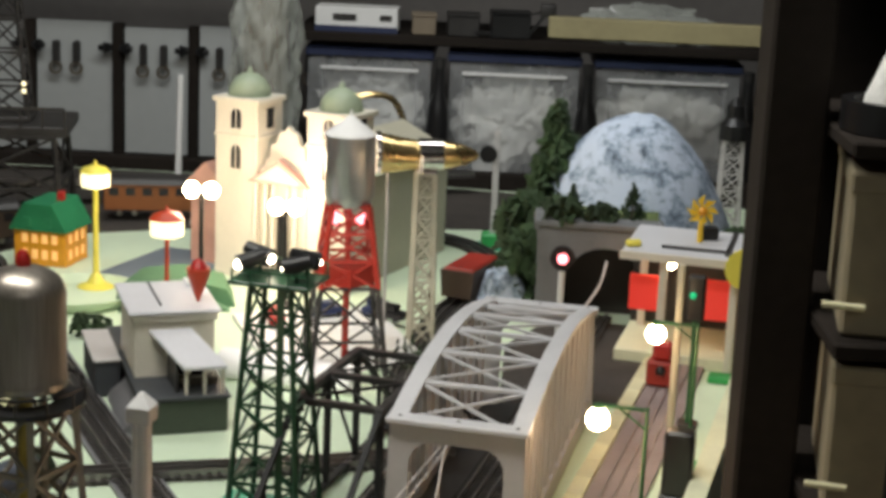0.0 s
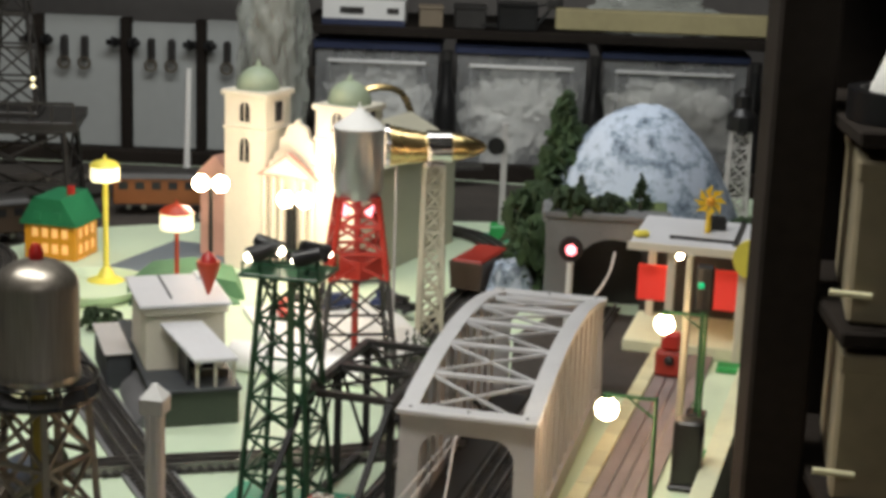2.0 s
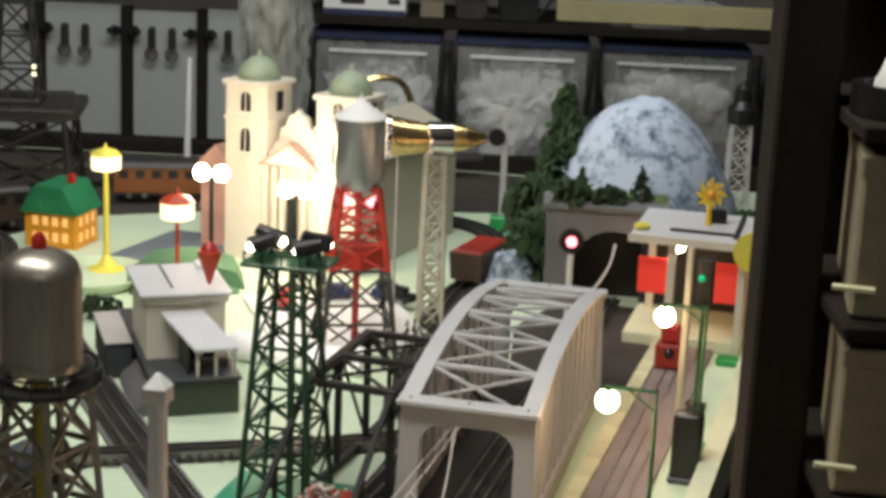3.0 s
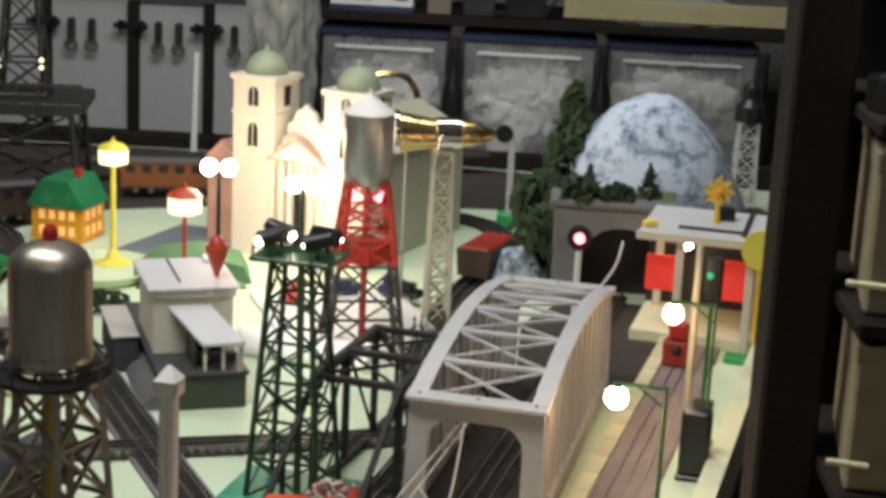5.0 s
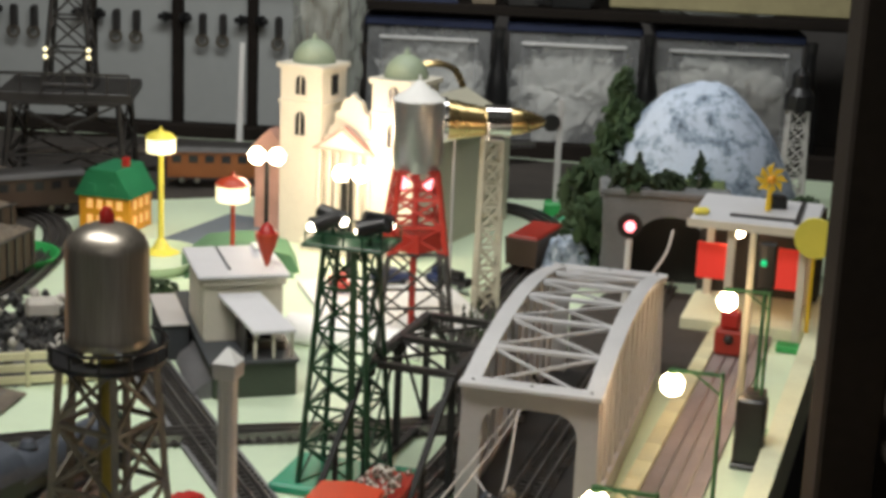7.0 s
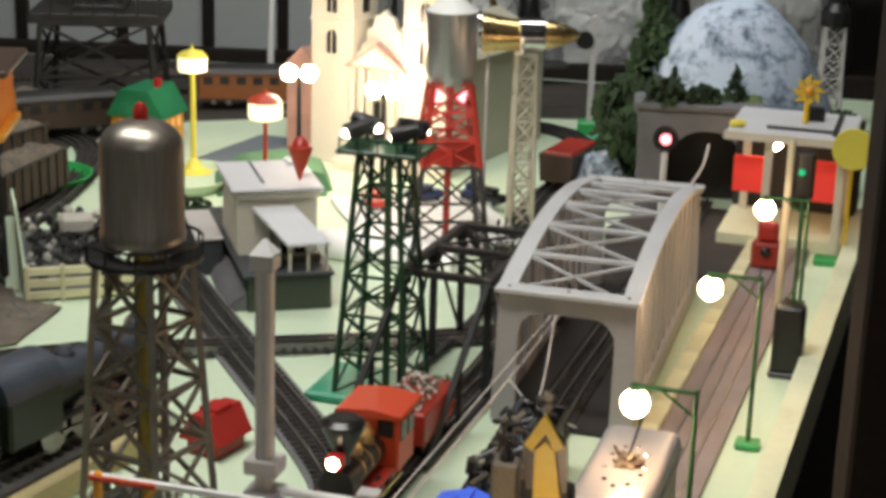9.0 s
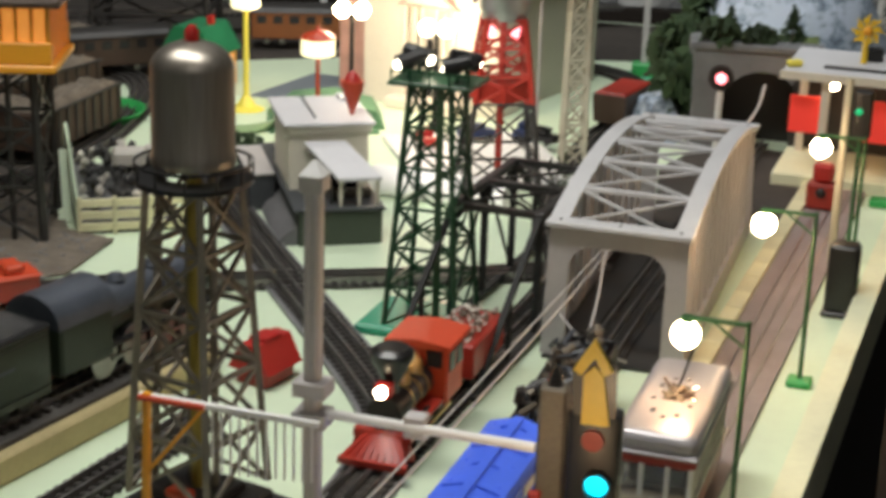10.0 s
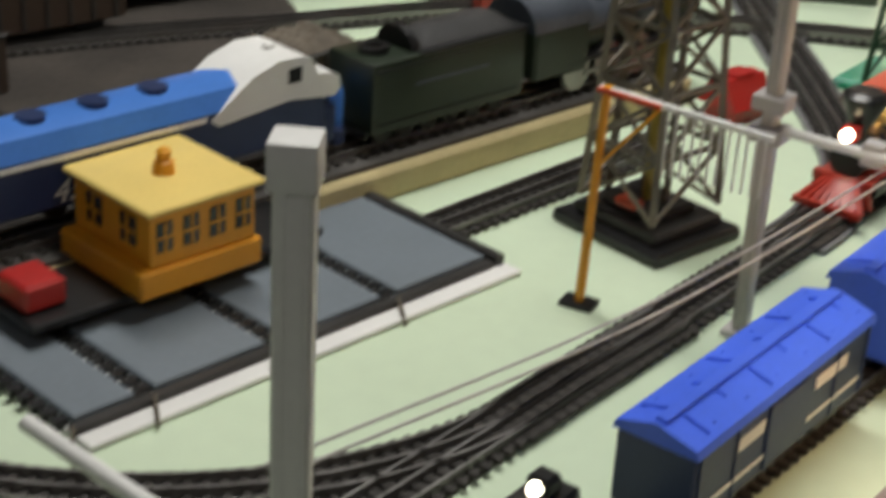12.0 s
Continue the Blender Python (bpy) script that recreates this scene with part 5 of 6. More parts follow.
def green_steamer():
    ob = thing("steam_engine", "large dark green steam engine with blue-grey boiler top", "locomotive", (-0.5155, 1.4405, 0.041), -A_F)
    ob.scale = (1.0, 1.0, 1.14)
    c = -0.05
    y0 = 0.265
    part("boiler", cyl(B(), (c, y0, 0.047), (c, 0.475, 0.047), 0.023, 0.021, 28), M_LOCO, ob)
    part("boiler_jacket", cyl(B(), (c, y0 + 0.03, 0.049), (c, 0.455, 0.049), 0.0222, 0.0205, 28), M_LOCOTOP, ob)
    part("cab", rbox(B(), (c - 0.031, c + 0.031), (y0 - 0.045, y0 + 0.03), (0.018, 0.070), 0.003), M_LOCO, ob)
    bm = B()
    prism(bm, [(c + 0.034 * math.cos(a), 0.062 + 0.026 * math.sin(a)) for a in [k * math.pi / 10 for k in range(11)]], 0.08, "y", y0 - 0.05)
    part("cab_roof", bm, M_LOCOTOP, ob)
    part("running_board", rbox(B(), (c - 0.031, c + 0.031), (y0, 0.47), (0.025, 0.029), 0.001), M_BLACK, ob)
    for k in range(3):
        part("dome", lathe(B(), [(0.010, 0.064), (0.010, 0.072), (0.006, 0.077), (0.001, 0.078)], 16, (c, y0 + 0.07 + 0.055 * k, 0)), M_LOCOTOP, ob)
    for k in range(4):
        yy = y0 + 0.02 + k * 0.045
        for s in (-1, 1):
            w = part("drive_wheel", cyl(B(), (c + s * 0.018, yy, 0.018), (c + s * 0.024, yy, 0.018), 0.0185, None, 20), M_BLACK, ob)
            part("tyre", lathe(B(), [(0.0175, 0), (0.0188, 0), (0.0188, 0.0015), (0.0175, 0.0015)], 20), M_RAIL, w).matrix_basis = pose(c + s * 0.0245, yy, 0.018, 0, 90, 0)
            part("pipe", cyl(B(), (c + s * 0.0235, yy, 0.05), (c + s * 0.0235, yy + 0.04, 0.052), 0.0018, None, 6), M_DARKMETAL, ob)
    for s in (-1, 1):
        part("side_rod", beam(B(), (c + s * 0.027, y0 + 0.03, 0.014), (c + s * 0.027, y0 + 0.165, 0.014), 0.003), M_RAIL, ob)
    td = thing("tender", "long dark green coal tender behind the large engine", "train car", (-0.5155, 1.4405, 0.041), -A_F, "train cars")
    a, b = 0.018, 0.205
    part("tank", rbox(B(), (c - 0.031, c + 0.031), (a, b), (0.014, 0.080), 0.003, 2), M_LOCO, td)
    part("top_rim", rbox(B(), (c - 0.032, c + 0.032), (a + 0.055, b + 0.001), (0.077, 0.083), 0.002), M_BLACK, td)
    bm = B()
    bmesh.ops.create_grid(bm, x_segments=26, y_segments=60, size=0.5)
    for v in bm.verts:
        X, Y = v.co.x, v.co.y
        v.co = Vector((c + X * 0.052, a + 0.06 + (Y + 0.5) * 0.12, 0.0825 + 0.014 * max(0, 1 - (2 * X) ** 2) * (1 - abs(2 * Y) ** 6) + 0.007 * noise.noise(Vector((X * 26, Y * 60, 2)))))
    part("coal_load", bm, M_COAL, td, "heaped coal load")
    part("hatch_arch", prism(B(), [(c + 0.024 * math.cos(q), 0.080 + 0.020 * math.sin(q)) for q in [k * math.pi / 12 for k in range(13)]], 0.010, "y", a + 0.050), M_BLACK, td, "black arched coal board")
    bm = lathe(B(), [(0.008, 0), (0.014, 0), (0.014, 0.007), (0.008, 0.007)], 20, ring=True)
    part("water_hatch", bm, M_BLACK, td).location = (c, a + 0.026, 0.079)
    part("hatch_lid", rbox(B(), (c - 0.006, c + 0.006), (a + 0.018, a + 0.034), (0.079, 0.084), 0.001), M_CHROME, td)
    part("side_stripe", box(B(), (c + 0.031, c + 0.0316), (a + 0.05, a + 0.14), (0.052, 0.055)), M_LOCOTOP, td, "plain grey marking")
    for z in (0.022, 0.072):
        part("rivet_strip", box(B(), (c + 0.0305, c + 0.0318), (a + 0.004, b - 0.004), (z, z + 0.0018)), M_BLACK, td)
    for k in range(6):
        for s in (-1, 1):
            part("wheel", cyl(B(), (c + s * 0.017, a + 0.02 + 0.028 * k, 0.009), (c + s * 0.022, a + 0.02 + 0.028 * k, 0.009), 0.009, None, 16), M_BLACK, td)
    part("end_sill", box(B(), (c - 0.026, c + 0.026), (a - 0.004, a), (0.010, 0.016)), M_BLACK, td)


green_steamer()


def blue_diesel():
    ob = thing("diesel_engine", "navy and sky blue diesel engine with white nose", "locomotive", (-0.529, 1.436, 0.052), -A_F)
    c = -0.05
    part("body", rbox(B(), (c - 0.031, c + 0.031), (-0.62, -0.015), (0.012, 0.060), 0.003), M_NAVY, ob)
    part("roof", prism(B(), [(c - 0.031, 0.058), (c + 0.031, 0.058), (c + 0.024, 0.074), (c, 0.079), (c - 0.024, 0.074)], 0.60, "y", -0.66), M_SKYBLUE, ob, "sky blue roof")
    bm = B()
    prism(bm, [(-0.136, 0.052), (-0.128, 0.046), (-0.055, 0.053), (-0.008, 0.047), (-0.001, 0.053), (-0.003, 0.064), (-0.009, 0.068), (-0.026, 0.071), (-0.033, 0.085), (-0.042, 0.089), (-0.066, 0.090), (-0.094, 0.081)], 0.064, "x", c - 0.032)
    part("nose", bm, M_WHITE, ob, "white cab and nose")
    for s in (-1, 1):
        part("windscreen", box(B(), (c + s * 0.014 - 0.009, c + s * 0.014 + 0.009), (-0.0315, -0.0290), (0.073, 0.083)), M_DARKWIN, ob)
    part("side_window", box(B(), (c + 0.0318, c + 0.0325), (-0.058, -0.044), (0.068, 0.081)), M_DARKWIN, ob)
    for k in range(6):
        part("roof_fan", cyl(B(), (c, -0.17 - 0.055 * k, 0.077), (c, -0.17 - 0.055 * k, 0.081), 0.012, None, 18), M_NAVY, ob)
    part("side_band", box(B(), (c + 0.031, c + 0.0318), (-0.62, -0.14), (0.052, 0.056)), M_WHITE, ob)
    for k in range(3):
        part("lettering_bar", box(B(), (c + 0.031, c + 0.032), (-0.46 + 0.028 * k, -0.46 + 0.028 * k + 0.018), (0.024, 0.044)), M_WHITE, ob, "plain white marking")
    txt = bpy.data.curves.new("running_number", "FONT")
    txt.body, txt.size, txt.extrude, txt.shear = "45", 0.027, 0.0003, 0.3
    txt.materials.append(M_WHITE)
    num = new("running_number", txt)
    num.parent = ob
    num.matrix_basis = Matrix(((0, 0, 1, c + 0.0316), (1, 0, 0, -0.283), (0, 1, 0, 0.018), (0, 0, 0, 1)))
    for k in range(7):
        part("grille", box(B(), (c + 0.031, c + 0.0316), (-0.235 + 0.012 * k, -0.227 + 0.012 * k), (0.020, 0.040)), M_BLACK, ob)
    part("pilot", rbox(B(), (c - 0.028, c + 0.028), (-0.018, 0.0), (0.0, 0.038), 0.004), M_NAVY, ob)
    part("coupler_box", rbox(B(), (c - 0.016, c + 0.020), (-0.004, 0.014), (0.004, 0.046), 0.004, 2), M_SKYBLUE, ob)
    part("roof_horn", rbox(B(), (c - 0.004, c + 0.004), (-0.060, -0.050), (0.089, 0.094), 0.001), M_WHITE, ob)
    part("snow_shield", rbox(B(), (c - 0.027, c + 0.027), (-0.002, 0.010), (-0.004, 0.012), 0.002), M_NAVY, ob)
    for k in range(8):
        part("wheel", cyl(B(), (c + 0.017, -0.05 - 0.075 * k, 0.010), (c + 0.022, -0.05 - 0.075 * k, 0.010), 0.010, None, 14), M_BLACK, ob)


blue_diesel()


# ---- grey pads with yellow shanty car ----
pads = thing("grey_pad_deck", "blue-grey pads with dark tracks laid between them", "deck", (-0.364, 1.39, 0), -20.6)
L_PAD = 0.098
part("deck_base", rbox(B(), (-0.42, 0.017), (-0.41, 0.003), (0.0005, 0.005), 0.001), M_WHITE, pads, "white backing board")
for k in range(4):
    L_PAD = 0.098 if k < 3 else 0.05
    y1 = -0.012 - k * 0.114
    part("pad", rbox(B(), (-0.20, -0.012), (y1 - L_PAD, y1), (0.005, 0.012), 0.0015), M_MAT, pads)
    part("pad", rbox(B(), (-0.40, -0.23), (y1 - L_PAD, y1), (0.005, 0.012), 0.0015), M_MAT, pads)
    for j in range(14):
        part("tie", box(B(), (-0.20 + j * 0.0137, -0.193 + j * 0.0137), (y1 - L_PAD - 0.013, y1 - L_PAD - 0.002), (0.004, 0.010)), M_BLACK, pads)
    part("wire_clip", cyl(B(), (-0.004, y1 - L_PAD - 0.006, 0.010), (0.022, y1 - L_PAD - 0.022, 0.004), 0.0018, None, 6), M_RUSTY, pads)
part("edge_rail", rbox(B(), (-0.41, 0.0), (-0.010, 0.0), (0.004, 0.014), 0.001), M_DARKMETAL, pads)
part("edge_strip", rbox(B(), (-0.010, 0.0), (-0.41, -0.012), (0.004, 0.010), 0.001), M_DARKMETAL, pads)


def shanty():
    tr = thing("flat_car", "dark flat work car under the yellow cabin", "train car", (-0.578, 1.219, 0.012), -21, "train cars")
    part("frame", rbox(B(), (-0.036, 0.036), (-0.14, 0.13), (0.010, 0.018), 0.002), M_BLACK, tr)
    wheelset(tr, (-0.11, -0.085, 0.07, 0.10), r=0.008)
    part("tool_box", rbox(B(), (-0.020, 0.020), (-0.135, -0.10), (0.018, 0.040), 0.003), M_RED, tr)
    ob = thing("work_cabin", "yellow-orange plastic work cabin with pale hatch roof", "cabin", (-0.578, 1.219, 0.030), -21)
    hx, hy = 0.050, 0.048
    part("skirt", rbox(B(), (-hx - 0.004, hx + 0.004), (-hy - 0.012, hy + 0.004), (0.0, 0.022), 0.002), M_ORANGE, ob)
    part("wall", rbox(B(), (-hx, hx), (-hy, hy), (0.022, 0.066), 0.0015), M_ORANGE, ob)
    part("roof", rbox(B(), (-hx - 0.006, hx + 0.006), (-hy - 0.006, hy + 0.006), (0.066, 0.071), 0.0015), M_PALEYEL, ob, "pale yellow roof")
    part("smoke_funnel", lathe(B(), [(0.009, 0.071), (0.008, 0.080), (0.005, 0.082), (0.006, 0.088), (0.003, 0.091)], 16), M_ORANGE, ob)
    for k in range(4):
        x = -0.036 + k * 0.024
        w = part("window", rbox(B(), (hx - 0.0005, hx + 0.0012), (x - 0.007, x + 0.007), (0.034, 0.058), 0.0004), M_DARKWIN, ob)
        part("mullion", box(B(), (hx + 0.001, hx + 0.0022), (x - 0.0008, x + 0.0008), (0.034, 0.058)), M_ORANGE, w)
        part("sash", box(B(), (hx + 0.001, hx + 0.0022), (x - 0.007, x + 0.007), (0.0452, 0.0468)), M_ORANGE, w)
    for x in (-0.022, 0.022):
        w = part("window", rbox(B(), (x - 0.010, x + 0.010), (-hy - 0.0012, -hy + 0.0005), (0.034, 0.058), 0.0004), M_DARKWIN, ob)
        part("mullion", box(B(), (x - 0.0008, x + 0.0008), (-hy - 0.0022, -hy - 0.001), (0.034, 0.058)), M_ORANGE, w)
        part("sash", box(B(), (x - 0.010, x + 0.010), (-hy - 0.0022, -hy - 0.001), (0.0452, 0.0468)), M_ORANGE, w)


shanty()

# dark signal with yellow arm and cyan lens, near the trolley
sg = thing("semaphore_signal", "dark bronze signal column with yellow arm and cyan lens", "signal", (0.016, 1.362, 0), -8)
part("column", rbox(B(), (-0.010, 0.010), (-0.008, 0.008), (0, 0.215), 0.002), M_RUSTY, sg)
part("base", rbox(B(), (-0.022, 0.022), (-0.02, 0.02), (0, 0.02), 0.003), M_BLACK, sg)
part("lamp_case", rbox(B(), (0.012, 0.050), (-0.012, 0.012), (0.085, 0.20), 0.005, 2), M_BLACK, sg)
part("cyan_lens", cyl(B(), (0.036, -0.016, 0.149), (0.036, -0.010, 0.149), 0.0085, None, 24), M_CYAN, sg, "lit cyan lens")
part("red_lens", cyl(B(), (0.031, -0.015, 0.182), (0.031, -0.010, 0.182), 0.008, None, 20), M_DKRED, sg)
part("lens_hood", lathe(B(), [(0.009, 0), (0.0105, 0), (0.0105, 0.008), (0.009, 0.008)], 20, ring=True), M_BLACK, sg).matrix_basis = pose(0.036, -0.012, 0.149, 90, 0, 0)
part("yellow_arm", prism(B(), [(0.022, 0.194), (0.042, 0.194), (0.036, 0.231), (0.029, 0.238), (0.022, 0.231)], 0.004, "y", -0.014), M_YELLOW, sg, "yellow signal arm")
part("arm_tip", prism(B(), [(0.014, 0.234), (0.020, 0.230), (0.029, 0.244), (0.036, 0.231), (0.042, 0.235), (0.028, 0.258)], 0.004, "y", -0.014), M_YELLOW, sg)
part("arm_backing", prism(B(), [(0.016, 0.196), (0.046, 0.196), (0.044, 0.236), (0.028, 0.256), (0.013, 0.234)], 0.003, "y", -0.0105), M_BLACK, sg)
part("finial", lathe(B(), [(0.006, 0.215), (0.004, 0.222), (0.001, 0.23)], 12), M_CHROME, sg)
part("junction_box", rbox(B(), (-0.014, -0.004), (-0.014, -0.006), (0.10, 0.135), 0.002), M_DKRED, sg)
part("ladder_rail", beam(B(), (0.056, 0, 0.0), (0.054, 0, 0.13), 0.003), M_BRGREEN, sg)
part("ladder_rail", beam(B(), (0.064, 0, 0.0), (0.062, 0, 0.13), 0.003), M_BRGREEN, sg)

sw = thing("switch_stand", "black switch stand with a small white lamp", "switch", (-0.205, 1.075, 0), -13)
part("motor_box", rbox(B(), (-0.016, 0.016), (-0.022, 0.022), (0, 0.022), 0.003), M_BLACK, sw)
part("lamp_hood", rbox(B(), (-0.009, 0.009), (-0.009, 0.009), (0.022, 0.036), 0.003), M_BLACK, sw)
part("lens", ball(B(), (0.0, -0.010, 0.029), 0.005, 1, 12), M_BULBWHITE, sw, "glowing white lens")


# dark gondola of scrap standing between the boxcars and the bridge
gon = thing("gondola_car", "black gondola car piled with tangled dark scrap", "train car", (-0.010, 1.592, Z_T), -10.5, "train cars")
part("floor", rbox(B(), (-0.027, 0.027), (0, 0.25), (0.012, 0.018), 0.001), M_BLACK, gon)
for s in (-1, 1):
    part("side", rbox(B(), (s * 0.026 - 0.0015, s * 0.026 + 0.0015), (0, 0.25), (0.017, 0.056), 0.0006), M_BLACK, gon)
    part("end", rbox(B(), (-0.026, 0.026), (0.125 + s * 0.1235 - 0.0015, 0.125 + s * 0.1235 + 0.0015), (0.017, 0.058), 0.0006), M_BLACK, gon)
    for k in range(7):
        part("rib", box(B(), (s * 0.028 - 0.0008, s * 0.028 + 0.0008), (0.01 + k * 0.038, 0.013 + k * 0.038), (0.016, 0.044)), M_DARKMETAL, gon)
rnd = random.Random(77)
for k in range(190):
    c = Vector((rnd.uniform(-0.020, 0.020), rnd.uniform(0.012, 0.238), 0.050 + 0.032 * rnd.random()))
    d = Vector((rnd.uniform(-1, 1), rnd.uniform(-1, 1), rnd.uniform(-0.4, 0.7))).normalized() * rnd.uniform(0.008, 0.020)
    bm = B()
    if k % 3:
        cyl(bm, c - d * 0.6, c + d * 0.6, 0.0009 + 0.0008 * (k % 4), None, 6)
    else:
        box(bm, (-0.006, 0.006), (-0.005, 0.005), (-0.003, 0.003), None)
        bmesh.ops.transform(bm, matrix=Matrix.Translation(c) @ d.to_track_quat("Z", "Y").to_matrix().to_4x4(), verts=bm.verts)
    part("scrap_piece", bm, (M_DARKMETAL, M_BLACK, M_LOCOTOP, M_RUSTY)[k % 4], gon)
wheelset(gon, (0.032, 0.058, 0.192, 0.218), r=0.0075)


# overhead wires between the posts
def wire(points, r, label):
    return solo("overhead_wire", wire_mesh(points, r), M_GREYP, label, "wire")


def wire_mesh(points, r):
    line = smooth_path(points, 0.012)
    bm = B()
    prev = None
    for k, p in enumerate(line):
        d = (line[min(k + 1, len(line) - 1)] - line[max(k - 1, 0)]).normalized()
        side = d.cross(Vector((0, 0, 1))).normalized()
        up = side.cross(d)
        ring = [bm.verts.new(p + side * r * math.cos(a) + up * r * math.sin(a)) for a in (0, 1.05, 2.09, 3.14, 4.19, 5.24)]
        if prev:
            for j in range(6):
                bm.faces.new((prev[j], prev[(j + 1) % 6], ring[(j + 1) % 6], ring[j]))
        prev = ring
    return bm


for dx in (0.0, 0.011):
    wire([(-0.215 + dx, 0.75, 0.225), (-0.15 + dx, 1.05, 0.178), (-0.08 + dx, 1.36, 0.160), (-0.002 + dx, 1.72, 0.146), (0.042 + dx * 0.6, 1.925, 0.137)], 0.00085, "thin grey overhead wire slung between posts")
wire([(0.045, 1.925, 0.135), (0.03, 1.86, 0.06), (-0.01, 1.84, 0.02)], 0.0012, "loose grey wire hanging from the bridge")
wire([(0.0, 1.90, 0.07), (0.03, 1.87, 0.05), (0.075, 1.90, 0.02)], 0.0012, "loose grey wire tangled inside the bridge")

wire([(0.272, 2.862, 0.118), (0.262, 2.840, 0.085), (0.235, 2.815, 0.050), (0.205, 2.80, 0.030), (0.19, 2.79, 0.004)], 0.0022, "slack grey cable hanging across the tunnel mouth")

# ---- town on the far left ----
def house():
    ob = thing("lit_house", "orange lit cottage with bright green dormer roof", "house", (-0.705, 3.15, 0), -12)
    ob.scale = (0.8, 0.8, 0.78)
    hx, hy = 0.062, 0.055
    part("wall", rbox(B(), (-hx, hx), (-hy, hy), (0, 0.085), 0.001), M_ORANGE, ob)
    part("roof", prism(B(), [(-hx - 0.008, 0.082), (hx + 0.008, 0.082), (hx * 0.55, 0.145), (-hx * 0.55, 0.145)], 2 * hy + 0.02, "y", -hy - 0.01), M_ROOFGREEN, ob, "bright green roof")
    for x in (-0.036, -0.012, 0.012, 0.036):
        for z in (0.015, 0.052):
            part("window", rbox(B(), (x - 0.007, x + 0.007), (-hy - 0.001, -hy + 0.001), (z, z + 0.022), 0.0004), M_WINLIT, ob, "lit window")
    for y in (-0.03, 0.0, 0.03):
        for z in (0.015, 0.052):
            part("window", rbox(B(), (hx - 0.001, hx + 0.001), (y - 0.007, y + 0.007), (z, z + 0.022), 0.0004), M_WINLIT, ob, "lit window")
    for x in (-0.025, 0.025):
        part("dormer", rbox(B(), (x - 0.009, x + 0.009), (-hy - 0.012, -hy + 0.02), (0.092, 0.114), 0.001), M_ROOFGREEN, ob)
    part("chimney", rbox(B(), (0.02, 0.034), (-0.01, 0.006), (0.14, 0.165), 0.001), M_RED, ob)


house()
lawn = thing("oval_garden_plate", "pale green oval garden plate with raised rim", "garden plate", (-0.594, 2.897, 0), 10)
part("plate", lathe(B(), [(0.085, 0), (0.10, 0.02), (0.104, 0.02), (0.088, 0.0)], 36), M_TABLE, lawn)
part("lawn", cyl(B(), (0, 0, 0.001), (0, 0, 0.005), 0.083, None, 36), M_TABLE, lawn)
gp = thing("oval_garden_plate", "green glazed garden plate with low rim", "garden plate", (-0.818, 2.853, 0), 10)
part("plate", lathe(B(), [(0.075, 0), (0.09, 0.02), (0.094, 0.02), (0.078, 0.0)], 36), M_BRGREEN, gp)
ramp = solo("grey_ramp", prism(B(), [(-0.085, 0), (0.085, 0), (0.075, 0.012), (-0.075, 0.010)], 0.26, "y", -0.08), M_MAT, "blue-grey ramp between the garden plates", "ramp", (-0.509, 3.059, 0), -20)
bank = thing("green_embankment", "dull green flocked embankment beside the grey road", "embankment", (-0.44, 2.93, 0), 12)
part("slope", prism(B(), [(-0.10, 0), (0.10, 0), (0.085, 0.030), (0.02, 0.046), (-0.05, 0.040)], 0.11, "y", -0.05), M_BANK, bank)
part("toe", prism(B(), [(-0.09, 0), (0.09, 0), (0.04, 0.022), (-0.06, 0.026)], 0.03, "y", -0.08), M_BANK, bank)
park = thing("white_display_plate", "white glossy plate under the water tower", "plate", (-0.158, 2.734, 0), 20)
part("plate", rbox(B(), (-0.125, 0.115), (-0.16, 0.15), (0.0, 0.010), 0.004, 2), M_WHITE, park)
solo("white_fuel_tank", cyl(B(), (-0.10, 0, 0.022), (0.10, 0, 0.022), 0.022, None, 24), M_WHITE, "white horizontal storage tank lying on the table", "tank", (-0.195, 2.506, 0), -14)
for k, (x, y, c) in enumerate(((-0.176, 2.839, M_NAVY), (-0.098, 2.871, M_NAVY), (-0.252, 2.787, M_RED), (-0.072, 2.839, M_BLACK))):
    car = thing("toy_car", "small dark blue toy car parked by the church" if c is M_NAVY else "small toy car parked by the church", "car", (x, y, 0.0105), 30 + 40 * k, "toy cars")
    part("body", rbox(B(), (-0.030, 0.030), (-0.013, 0.013), (0.004, 0.016), 0.004, 2), c, car)
    part("cabin", rbox(B(), (-0.015, 0.013), (-0.011, 0.011), (0.015, 0.026), 0.005, 2), c, car)
    for sx in (-0.018, 0.018):
        for sy in (-0.013, 0.009):
            part("wheel", cyl(B(), (sx, sy, 0.0045), (sx, sy + 0.004, 0.0045), 0.005, None, 12), M_BLACK, car)


def passenger_car(at, rz, body, label, ln=0.30):
    ob = thing("passenger_car", label, "train car", at, rz, "train cars")
    part("body", rbox(B(), (-0.03, 0.03), (0, ln), (0.014, 0.068), 0.002), body, ob)
    part("roof", prism(B(), [(0.033 * math.cos(a), 0.066 + 0.016 * math.sin(a)) for a in [k * math.pi / 8 for k in range(9)]], ln, "y", 0), M_DARKMETAL, ob)
    for k in range(9):
        y = 0.02 + k * (ln - 0.04) / 8
        for s in (-1, 1):
            part("window", box(B(), (s * 0.0305 - 0.0006, s * 0.0305 + 0.0006), (y - 0.009, y + 0.009), (0.045, 0.060)), M_DARKWIN, ob)
    wheelset(ob, (0.03, 0.06, ln - 0.06, ln - 0.03))


passenger_car((-0.394, 3.546, 0.012), 100, M_BURNT, "burnt orange passenger car behind the church")
passenger_car((-0.796, 3.233, 0.012), 125, M_HOPPER, "dark brown passenger car by the cottage")

